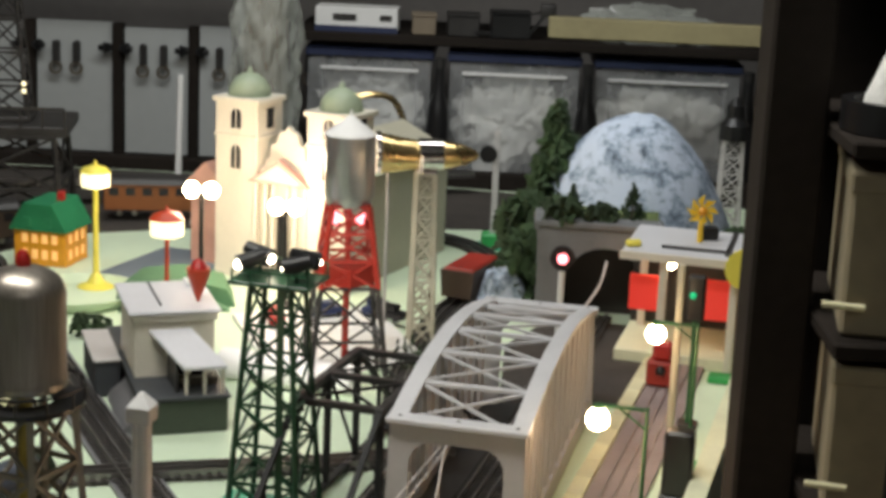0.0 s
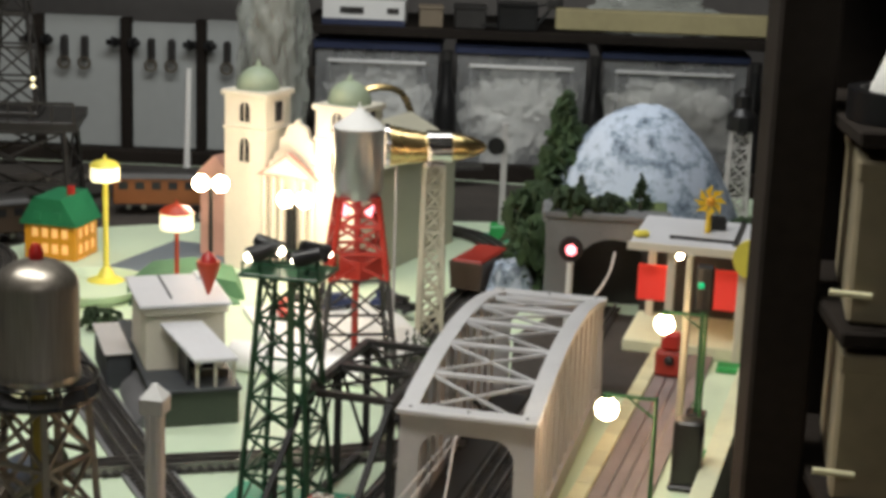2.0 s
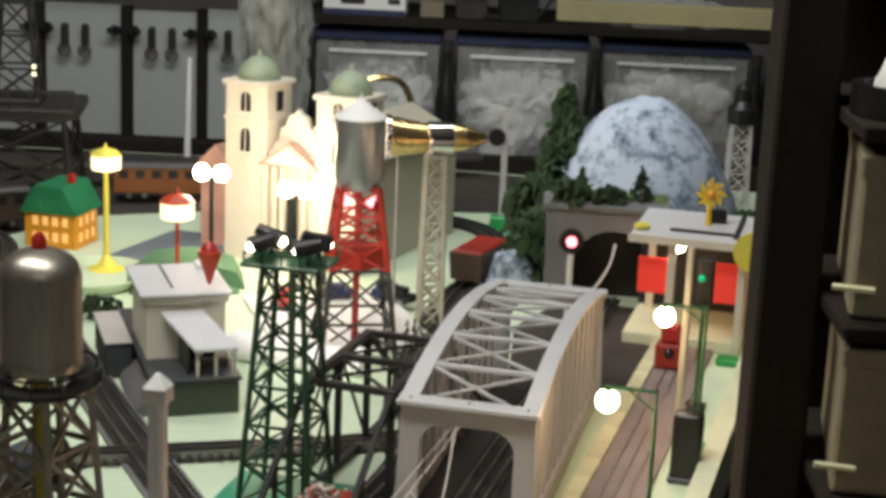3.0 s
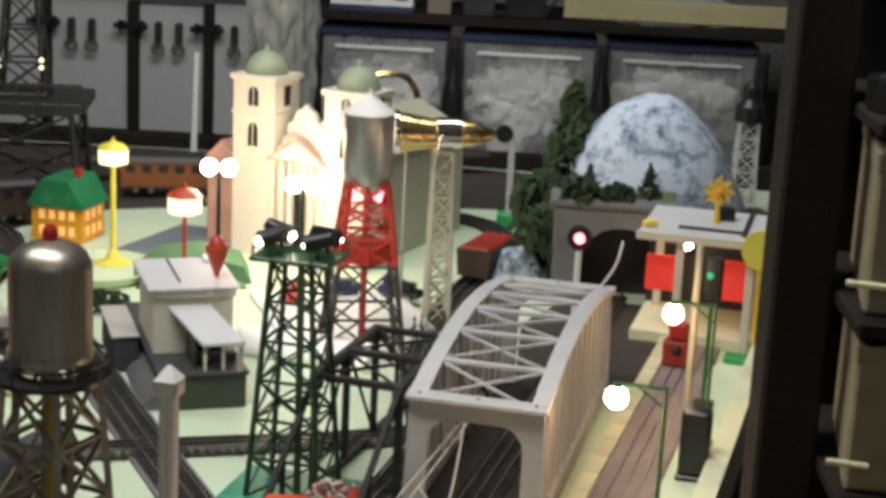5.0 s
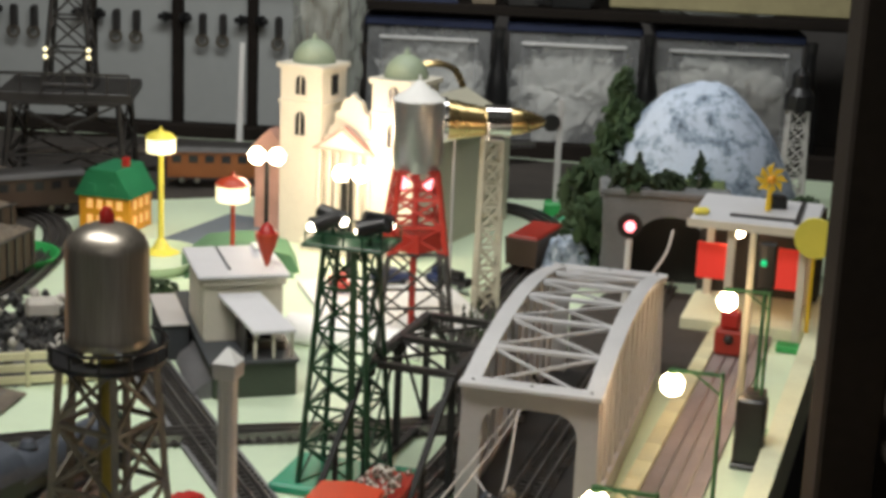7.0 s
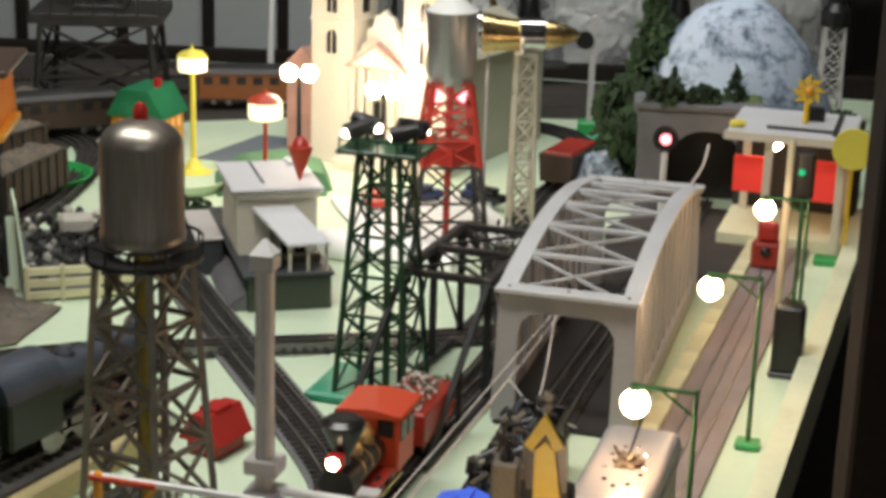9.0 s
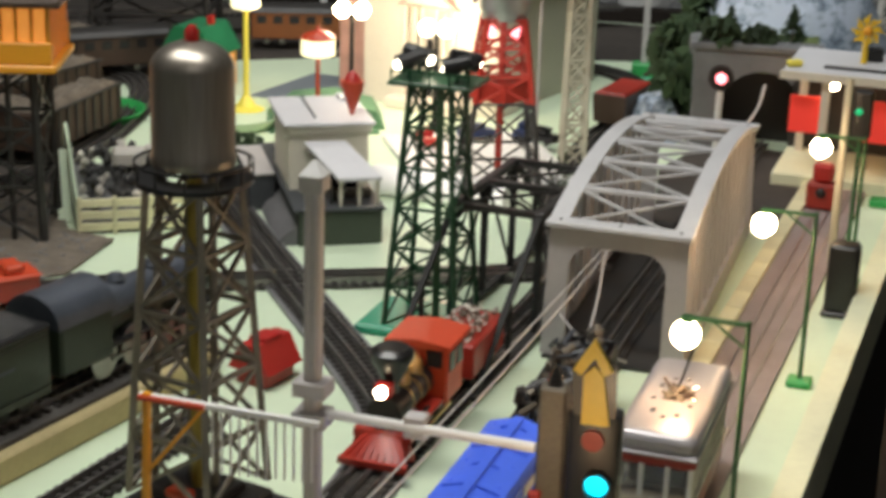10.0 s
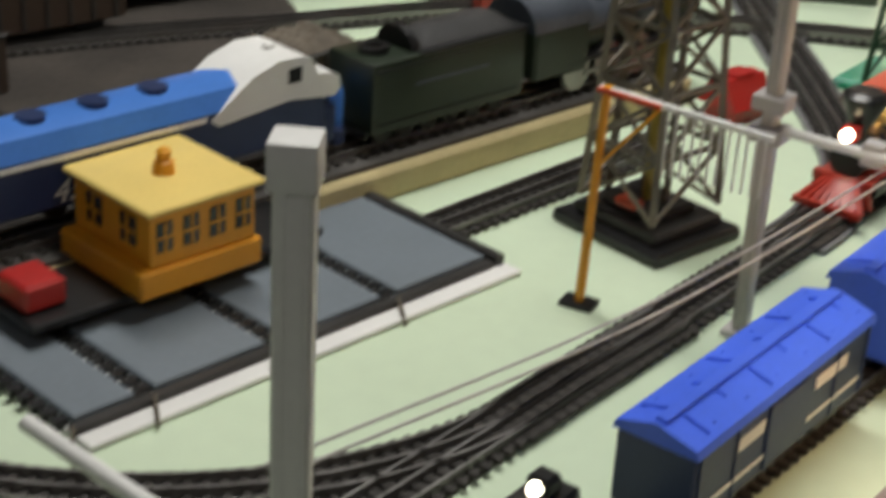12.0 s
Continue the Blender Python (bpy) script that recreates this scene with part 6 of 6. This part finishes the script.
hop = thing("hopper_car", "brown and yellow hopper car on the far curve", "train car", (0.031, 2.939, 0.012), -20, "train cars")
part("body", prism(B(), [(-0.026, 0.012), (0.026, 0.012), (0.030, 0.058), (-0.030, 0.058)], 0.13, "y", 0), M_HOPPER, hop)
part("load", rbox(B(), (-0.027, 0.027), (0.004, 0.126), (0.054, 0.062), 0.003), M_DKRED, hop)
wheelset(hop, (0.02, 0.045, 0.09, 0.11))


# pale slatted crate heaped with coal and ore
ld = thing("coal_crate", "pale cream slatted crate heaped with coal and ore lumps", "coal crate", (-0.637, 2.262, 0), 21.5)
part("bin_base", rbox(B(), (0.0, 0.135), (0.0, 0.30), (0, 0.012), 0.002), M_GREYBED, ld)
for z in (0.010, 0.026, 0.042):
    part("front_slat", rbox(B(), (-0.002, 0.137), (-0.004, 0.001), (z - 0.006, z + 0.005), 0.001), M_KERB, ld)
for x in (0.0, 0.045, 0.09, 0.135):
    part("front_post", rbox(B(), (x - 0.003, x + 0.003), (-0.006, 0.003), (0, 0.050), 0.001), M_KERB, ld)
part("side_wall", prism(B(), [(0.0, 0.0), (0.30, 0.0), (0.30, 0.075), (0.16, 0.070), (0.0, 0.046)], 0.004, "x", -0.004), M_TABLE, ld, "pale side wall")
part("chute", beam(B(), (-0.016, 0.05, 0.0), (-0.010, 0.20, 0.06), 0.018, 0.005), M_TABLE, ld)
rnd = random.Random(8)
for k in range(170):
    x, y = rnd.uniform(0.008, 0.128), rnd.uniform(0.010, 0.29)
    r = rnd.uniform(0.005, 0.0105)
    bm = B()
    bmesh.ops.create_icosphere(bm, subdivisions=1, radius=r, matrix=Matrix.Translation((x, y, 0.016 + 0.020 * rnd.random() + 0.012 * math.sin(math.pi * x / 0.135))) @ Euler((k, k * 2, k)).to_matrix().to_4x4() @ Matrix.Diagonal((1, 0.8, 0.7, 1)))
    part("lump", bm, M_LUMP if k % 4 == 0 else M_COAL, ld)
part("ore_block", rbox(B(), (0.055, 0.10), (0.15, 0.185), (0.045, 0.068), 0.004), M_LUMP, ld, "pale ore block")


def derrick(x, y, label, h=0.37):
    ob = thing("oil_derrick", label, "tower", (x, y, 0), 8, "dark derricks")
    lattice(ob, 0.115, 0.10, 0.0, 0.195, 2, M_DARKMETAL, 0.008, 0.005)
    part("deck", rbox(B(), (-0.125, 0.125), (-0.10, 0.10), (0.195, 0.215), 0.002), M_DARKMETAL, ob)
    part("railing", beam(B(), (-0.12, -0.10, 0.25), (0.12, -0.10, 0.25), 0.005), M_DARKMETAL, ob)
    for k in range(7):
        part("rail_post", beam(B(), (-0.12 + 0.04 * k, -0.10, 0.21), (-0.12 + 0.04 * k, -0.10, 0.25), 0.004), M_DARKMETAL, ob)
    for s in (-1, 1):
        for k in range(2):
            part("small_lamp", ball(B(), (s * 0.04, -0.05, 0.275 + 0.014 * k), 0.0045, 1, 8), M_SHADELIT, ob, "small yellow lamp")
    sub = part("upper_deck", rbox(B(), (-0.05, 0.05), (-0.05, 0.05), (0.215, 0.225), 0.002), M_DARKMETAL, ob)
    lattice(ob, 0.045, 0.022, 0.22, h + 0.10, 4, M_DARKMETAL, 0.006, 0.0035, "mast_leg")
    return ob


derrick(-0.852, 3.387, "tall dark oil derrick with railed deck")

ot = thing("control_tower", "orange lit control cabin on tall dark legs", "tower", (-0.735, 2.26, 0), 10)
lattice(ot, 0.058, 0.052, 0.0, 0.224, 3, M_DARKMETAL, 0.008, 0.0035)
part("cabin_floor", rbox(B(), (-0.085, 0.085), (-0.075, 0.075), (0.224, 0.234), 0.002), M_ORANGE, ot)
part("cabin", rbox(B(), (-0.075, 0.075), (-0.065, 0.065), (0.234, 0.306), 0.002), M_LIT2, ot, "glowing orange cabin")
part("cabin_roof", rbox(B(), (-0.095, 0.095), (-0.085, 0.085), (0.306, 0.316), 0.003), M_HOPPER, ot, "dark maroon roof")
for k in range(9):
    part("mullion", box(B(), (-0.075 + k * 0.0187 - 0.002, -0.075 + k * 0.0187 + 0.002), (-0.068, -0.064), (0.236, 0.306)), M_ORANGE, ot)
    part("mullion", box(B(), (0.074, 0.078), (-0.065 + k * 0.016 - 0.002, -0.065 + k * 0.016 + 0.002), (0.236, 0.306)), M_ORANGE, ot)
for s in (-1, 1):
    part("sill_band", rbox(B(), (-0.080, 0.080), (s * 0.068 - 0.004, s * 0.068 + 0.004), (0.234, 0.262), 0.002), M_ORANGE, ot)
    part("leg_post", cyl(B(), (s * 0.02, -0.05, 0), (s * 0.02, -0.05, 0.224), 0.004, None, 8), M_DARKMETAL, ot)
for x, y, h in ((-0.775, 2.06, 0.40), (-0.90, 1.985, 0.34)):
    gs = thing("signal_mast", "white signal mast on bright green base", "signal", (x, y, 0), 15)
    part("plate", rbox(B(), (-0.06, 0.06), (-0.035, 0.035), (0, 0.008), 0.003), M_BRGREEN, gs)
    part("base", rbox(B(), (-0.018, 0.018), (-0.016, 0.016), (0.008, 0.065), 0.003), M_BRGREEN, gs)
    part("mast", cyl(B(), (0, 0, 0.065), (0, 0, h), 0.006, 0.005, 12), M_GREYP, gs)
    part("arm", beam(B(), (0, 0, h * 0.6), (0.035, 0, h * 0.6), 0.004), M_GREYP, gs)
grill = thing("lit_depot", "glowing depot with pale window bars and red plants", "building", (-1.09, 2.198, 0), 20)
part("wall", rbox(B(), (-0.14, 0.13), (-0.10, 0.10), (0, 0.28), 0.002), M_PINK, grill)
for k in range(10):
    part("window", rbox(B(), (-0.13 + k * 0.026, -0.112 + k * 0.026), (-0.102, -0.099), (0.09, 0.25), 0.001), M_WINLIT, grill, "lit window")
bush("red_plant", "dark red potted plant before the depot", "plant", -0.975, 2.028, 0.0, 0.07, 0.045, 120, 41).children[1].data.materials[0] = M_DKRED
tk = thing("dark_freight_car", "dark brown freight car in the back yard", "train car", (-1.049, 1.849, 0.012), -60, "train cars")
part("body", rbox(B(), (-0.03, 0.03), (0, 0.24), (0.012, 0.07), 0.002), M_HOPPER, tk)
bm = B()
bmesh.ops.create_grid(bm, x_segments=14, y_segments=44, size=0.5)
for v in bm.verts:
    e = min(1.0, 8 * min(0.5 - abs(v.co.x), 0.5 - abs(v.co.y)))
    n = noise.fractal(Vector((v.co.x * 6, v.co.y * 24, 1.3)), 0.7, 2, 4)
    v.co = Vector((v.co.x * 0.054, 0.12 + v.co.y * 0.228, 0.0708 + e * (0.010 + 0.006 * n)))
part("load", bm, M_GRAVEL, tk, "lumpy brown gravel")
for s in (-1, 1):
    for k in range(9):
        part("side_rib", rbox(B(), (s * 0.0315 - 0.0012, s * 0.0315 + 0.0012), (0.008 + k * 0.027, 0.012 + k * 0.027), (0.014, 0.070), 0.0005), M_DARKMETAL, tk)
    part("top_rail", rbox(B(), (s * 0.030 - 0.0025, s * 0.030 + 0.0025), (-0.001, 0.241), (0.069, 0.0725), 0.001), M_DARKMETAL, tk)
    for y in (0.04, 0.20):
        part("bogie", rbox(B(), (s * 0.018 - 0.003, s * 0.018 + 0.003), (y - 0.018, y + 0.018), (0.0, 0.012), 0.002), M_BLACK, tk)
copy_thing(tk, pose(-0.695, 1.519, 0.004, 0, 0, -14.5) @ Matrix.Diagonal((1.2, 0.55, 1, 1)))
copy_thing(tk, pose(-1.236, 2.037, 0.012, 0, 0, -55))
for x, y, rz in ((-0.809, 2.549, -10), (-0.93, 2.724, -20), (-1.001, 2.384, -30)):
    copy_thing(tk, pose(x, y, 0.012, 0, 0, rz))
for x, y, rz in ((-1.02, 2.12, -62), (-1.3, 2.55, -50), (-0.98, 2.45, -40), (-1.08, 1.5, -26), (-1.02, 1.78, -30), (-1.25, 1.72, -32), (-1.03, 1.24, -24), (-1.12, 3.1, -70), (-1.4, 3.0, -75)):
    copy_thing(tk, pose(x, y, 0.012, 0, 0, rz))
rc = thing("red_roof_caboose", "small red caboose roof on the crossing track", "train car", (-0.625, 1.985, 0.012), -50, "train cars")
rc.scale = (0.8, 0.8, 0.9)
part("body", rbox(B(), (-0.026, 0.026), (-0.034, 0.034), (0.002, 0.030), 0.002), M_DKRED, rc)
part("roof", rbox(B(), (-0.03, 0.03), (-0.037, 0.037), (0.030, 0.036), 0.003), M_ORANGERED, rc)
part("cupola", rbox(B(), (-0.02, 0.02), (-0.014, 0.014), (0.036, 0.048), 0.003), M_ORANGERED, rc)

# ---- storage shelves behind the layout ----
shelf = thing("storage_shelf", "long dark storage shelf with pine upper board", "shelf", (-0.08, 0.12, 0))
part("lower_board", rbox(B(), (-1.9, 1.2), (4.15, 4.75), (-0.115, -0.09), 0.003), M_SHELF, shelf)
part("upper_board", rbox(B(), (-0.36, 1.2), (4.36, 4.75), (0.265, 0.29), 0.003), M_SHELF, shelf)
part("top_board", rbox(B(), (0.28, 1.2), (4.12, 4.16), (0.325, 0.375), 0.003), M_PLANK, shelf, "yellowed pine board")
part("fascia", rbox(B(), (-1.9, 1.2), (4.06, 4.10), (-0.16, 0.0), 0.003), M_SHELF, shelf)
for x in (-1.9, -0.40, 1.18):
    part("upright", rbox(B(), (x - 0.02, x + 0.02), (4.55, 4.6), (-0.9, 1.2), 0.002), M_SHELF, shelf)
part("header", rbox(B(), (-1.9, 1.2), (4.36, 4.75), (0.455, 0.48), 0.003), M_PLANK, shelf)
rnd = random.Random(3)
for x0, x1 in ((-0.33, 0.0), (0.035, 0.38), (0.41, 0.79)):
    ob = thing("storage_bin", "frosted plastic storage bin with blue lid and paper inside", "storage bin", ((x0 + x1) / 2 - 0.08, 4.54, -0.075), 0, "storage bins on the shelf")
    hx = (x1 - x0) / 2 - 0.008
    for s in (-1, 1):
        part("side", rbox(B(), (s * hx - 0.002, s * hx + 0.002), (-0.02, 0.25), (0, 0.30), 0.001), M_BIN, ob)
    part("front", rbox(B(), (-hx, hx), (-0.024, -0.020), (0, 0.30), 0.001), M_BIN, ob)
    part("rim", rbox(B(), (-hx - 0.008, hx + 0.008), (-0.034, 0.26), (0.300, 0.325), 0.004), M_LID, ob, "blue lid")
    for s in (-1, 1):
        part("rib", rbox(B(), (s * (hx - 0.035) - 0.004, s * (hx - 0.035) + 0.004), (-0.030, -0.022), (0.02, 0.27), 0.002), M_BIN, ob)
    part("top_rib", rbox(B(), (-hx + 0.03, hx - 0.03), (-0.030, -0.022), (0.265, 0.275), 0.002), M_WHITE, ob)
    bm = B()
    bmesh.ops.create_icosphere(bm, subdivisions=5, radius=1)
    off = Vector((x0 * 9, 3, 1))
    for v in bm.verts:
        n = 0.9 * abs(noise.fractal(v.co * 2.1 + off, 0.8, 2, 4)) - 0.3 + 0.25 * noise.noise(v.co * 1.3 + off)
        v.co = Vector((v.co.x * hx * 0.9 * (1 + n * 0.4), 0.07 + v.co.y * 0.085 * (1 + n * 0.3), 0.14 + v.co.z * 0.13 * (1 + n)))
    part("crumpled_paper", bm, M_PAPER, ob, "crumpled white paper")
for x in (0.017, 0.395, 0.80):
    ob = thing("dark_bottle", "dark glass bottle between the storage bins", "bottle", (x - 0.08, 4.48, -0.089), 0, "bottles on the shelf")
    part("glass", lathe(B(), [(0.030, 0), (0.031, 0.16), (0.026, 0.20), (0.014, 0.24), (0.013, 0.30)], 20), M_BLACK, ob)
    part("cap", lathe(B(), [(0.015, 0.30), (0.015, 0.325)], 16), M_DARKMETAL, ob)
pb = thing("train_set_box", "long white boxed toy with blue base stripe", "box", (-0.28, 4.54, 0.291), 0)
part("carton", rbox(B(), (-0.105, 0.105), (-0.05, 0.05), (0, 0.062), 0.002), M_WHITE, pb)
part("blue_stripe", box(B(), (-0.106, 0.106), (-0.0515, -0.05), (0.0, 0.015)), M_LID, pb)
part("lettering_bar", box(B(), (-0.06, 0.0), (-0.0515, -0.05), (0.028, 0.045)), M_DARKMETAL, pb, "unreadable dark print")
part("lettering_bar", box(B(), (0.06, 0.09), (-0.0515, -0.05), (0.030, 0.045)), M_DARKMETAL, pb, "unreadable dark print")
for x, w, h, m in ((-0.03, 0.06, 0.045, M_CARD), (0.07, 0.08, 0.05, M_DARKMETAL), (0.19, 0.10, 0.06, M_BLACK)):
    b = thing("small_box", "dusty small box on the upper shelf", "box", (x - 0.08, 4.53, 0.291), 4, "boxes on the shelf")
    part("carton", rbox(B(), (-w / 2, w / 2), (-0.04, 0.04), (0, h), 0.003), m, b)
    part("lid", rbox(B(), (-w / 2 - 0.002, w / 2 + 0.002), (-0.042, 0.042), (h, h + 0.008), 0.002), m, b)
gad = thing("tripod_bracket", "black folded bracket lying on the upper shelf", "bracket", (0.13, 4.50, 0.291), 0)
for p, q, w in (((-0.12, 0, 0.012), (0.03, 0, 0.012), 0.016), ((0.03, 0, 0.012), (0.075, 0, 0.075), 0.012), ((0.075, 0, 0.075), (0.10, 0.01, 0.03), 0.012), ((-0.06, 0.01, 0.02), (0.02, 0.01, 0.06), 0.010), ((0.02, 0.01, 0.06), (0.075, 0, 0.075), 0.010), ((0.10, 0.01, 0.03), (0.13, 0.01, 0.012), 0.014)):
    part("bar", beam(B(), p, q, w, w * 0.6), M_BLACK, gad)
part("clamp_head", rbox(B(), (0.055, 0.095), (-0.012, 0.02), (0.058, 0.092), 0.006, 2), M_DARKMETAL, gad)
bag = thing("plastic_bag", "crumpled white plastic bag on the top board", "bag", (0.47, 4.55, 0.291), 0)
bm = B()
bmesh.ops.create_icosphere(bm, subdivisions=4, radius=1)
for v in bm.verts:
    n = noise.fractal(v.co * 2.4, 0.9, 2, 5) * 0.3
    v.co = Vector((v.co.x * 0.17 * (1 + n), v.co.y * 0.06, 0.035 + max(-0.8, v.co.z) * 0.06 * (1 + n)))
part("bag_skin", bm, M_WRAP, bag)
solo("extension_lead", cyl(B(), (-0.14, 0, 0.004), (0.15, 0, 0.010), 0.004, None, 8), M_YELLOW, "yellow cord lying on the bin lids", "cord", (0.54, 4.52, 0.237), 2)
pan = thing("white_board_panels", "row of white boards with dark frames and clamps", "board", (-0.08, 4.70, 0), 0)
for k, (a, b) in enumerate(((-1.9, -1.38), (-1.36, -1.10), (-1.08, -0.87), (-0.84, -0.66), (-0.64, -0.42))):
    part("panel", rbox(B(), (a, b), (0.0, 0.02), (-0.089, 0.264 - 0.012 * (k % 2)), 0.003), M_BOARD, pan)
for k, x in enumerate((-1.37, -1.09, -0.855, -0.65, -0.41)):
    part("frame_post", rbox(B(), (x - 0.014, x + 0.014), (-0.02, 0.02), (-0.089, 0.264), 0.002), M_SHELF, pan)
    for s in (-1, 1):
        cl = part("clamp", cyl(B(), (x + s * 0.03, -0.04, 0.20), (x + s * 0.014, -0.03, 0.20), 0.016, 0.010, 14), M_BLACK, pan)
        part("knob", cyl(B(), (x + s * 0.045, -0.04, 0.20), (x + s * 0.03, -0.04, 0.20), 0.008, 0.008, 10), M_BLACK, cl)
    for dx in (0.07, 0.125):
        part("hanging_clip", rbox(B(), (x + dx - 0.009, x + dx + 0.009), (-0.03, -0.002), (0.150, 0.212), 0.005), M_DARKMETAL, pan)
        part("clip_ring", lathe(B(), [(0.012, 0), (0.018, 0), (0.018, 0.01), (0.012, 0.01)], 16, ring=True), M_RUSTY, pan).matrix_basis = pose(x + dx, -0.02, 0.14, 90, 0, 0)
tube = thing("wrapped_tube", "tall tube wrapped in cloudy plastic", "tube", (-0.429, 3.904, -0.0), 0)
bm = lathe(B(), [(0.076, 0.008 * k) for k in range(70)], 96)
for v in bm.verts:
    n = noise.fractal(Vector((v.co.x * 26, v.co.y * 26, v.co.z * 7)), 0.8, 2, 5)
    f = 1 + 0.20 * abs(n) - 0.06 - 0.22 * max(0, v.co.z - 0.25)
    v.co.x, v.co.y = v.co.x * f, v.co.y * f
part("wrap", bm, M_WRAP, tube)
part("core", lathe(B(), [(0.05, 0.0), (0.05, 0.5)], 18), M_CARD, tube)
wt = thing("white_stick", "thin white stick leaning before the boards", "stick", (-0.61, 3.847, 0.0), 0)
part("rod", cyl(B(), (0, 0, 0), (0.005, 0, 0.25), 0.008, 0.006, 8), M_WHITE, wt)
bt = thing("lattice_mast", "dark lattice mast with lantern top at the back", "mast", (0.566, 3.605, 0), 0)
lattice(bt, 0.022, 0.018, 0.0, 0.205, 6, M_GREYP, 0.005, 0.003)
part("lantern", lathe(B(), [(0.03, 0.205), (0.03, 0.235), (0.018, 0.25), (0.018, 0.275), (0.004, 0.29)], 10), M_BLACK, bt)
bm = wire_mesh([(-0.256, 3.975, 0.19), (-0.198, 3.998, 0.205), (-0.149, 4.018, 0.19), (-0.12, 4.03, 0.13), (-0.08, 4.026, 0.05), (-0.07, 4.02, 0.0)], 0.008)
solo("brass_hose", bm, M_GOLD, "curved brass hose hanging on the bins", "hose")

# ---- dark shelf unit at the table's end ----
unit = thing("side_shelf_unit", "dark wooden shelf unit beside the layout", "shelf", (0, 0, 0), 0)
part("front_post", rbox(B(), (0.280, 0.327), (1.49, 1.55), (-0.9, 1.2), 0.003), M_SHELF, unit)
part("back_panel", rbox(B(), (0.333, 1.0), (1.62, 1.64), (-0.9, 1.2), 0.002), M_SHELF, unit)
for z in (0.284, 0.420, 0.565, 0.720):
    part("shelf_board", rbox(B(), (0.3275, 1.0), (1.40, 1.62), (z - 0.012, z), 0.002), M_SHELF, unit)
for z, h in ((0.284, 0.112), (0.420, 0.118)):
    b = thing("file_carton", "dusty brown cardboard carton with dark label on the shelf", "carton", (0.463, 1.42, z), -8, "cartons on the shelf")
    part("carton", rbox(B(), (-0.128, 0.12), (-0.02, 0.15), (0.001, h), 0.003), M_BOXBOARD, b)
    part("lid", rbox(B(), (-0.1295, 0.1215), (-0.0215, 0.1515), (h - 0.012, h + 0.003), 0.002), M_BOXBOARD, b)
    part("label_holder", rbox(B(), (-0.085, -0.02), (-0.0225, -0.0195), (0.015, 0.05), 0.001), M_DARKMETAL, b, "dark label plate")
    part("handle", cyl(B(), (-0.142, -0.028, 0.026), (-0.112, -0.028, 0.025), 0.0026, None, 10), M_KERB, b, "pale handle stub")
ck = thing("paper_bundle", "crumpled pale paper cone standing in a dark ring", "paper", (0.372, 1.455, 0.566), 0)
bm = lathe(B(), [(0.034, 0.0), (0.030, 0.02), (0.018, 0.05), (0.004, 0.078)], 28)
for v in bm.verts:
    n = noise.fractal(v.co * 40, 0.8, 2, 4) * 0.25
    v.co.x, v.co.y = v.co.x * (1 + n), v.co.y * (1 + n)
part("paper", bm, M_PAPER, ck)
part("ring", lathe(B(), [(0.036, 0.0), (0.044, 0.0), (0.044, 0.022), (0.036, 0.022)], 28, ring=True), M_BLACK, ck, "dark ring")
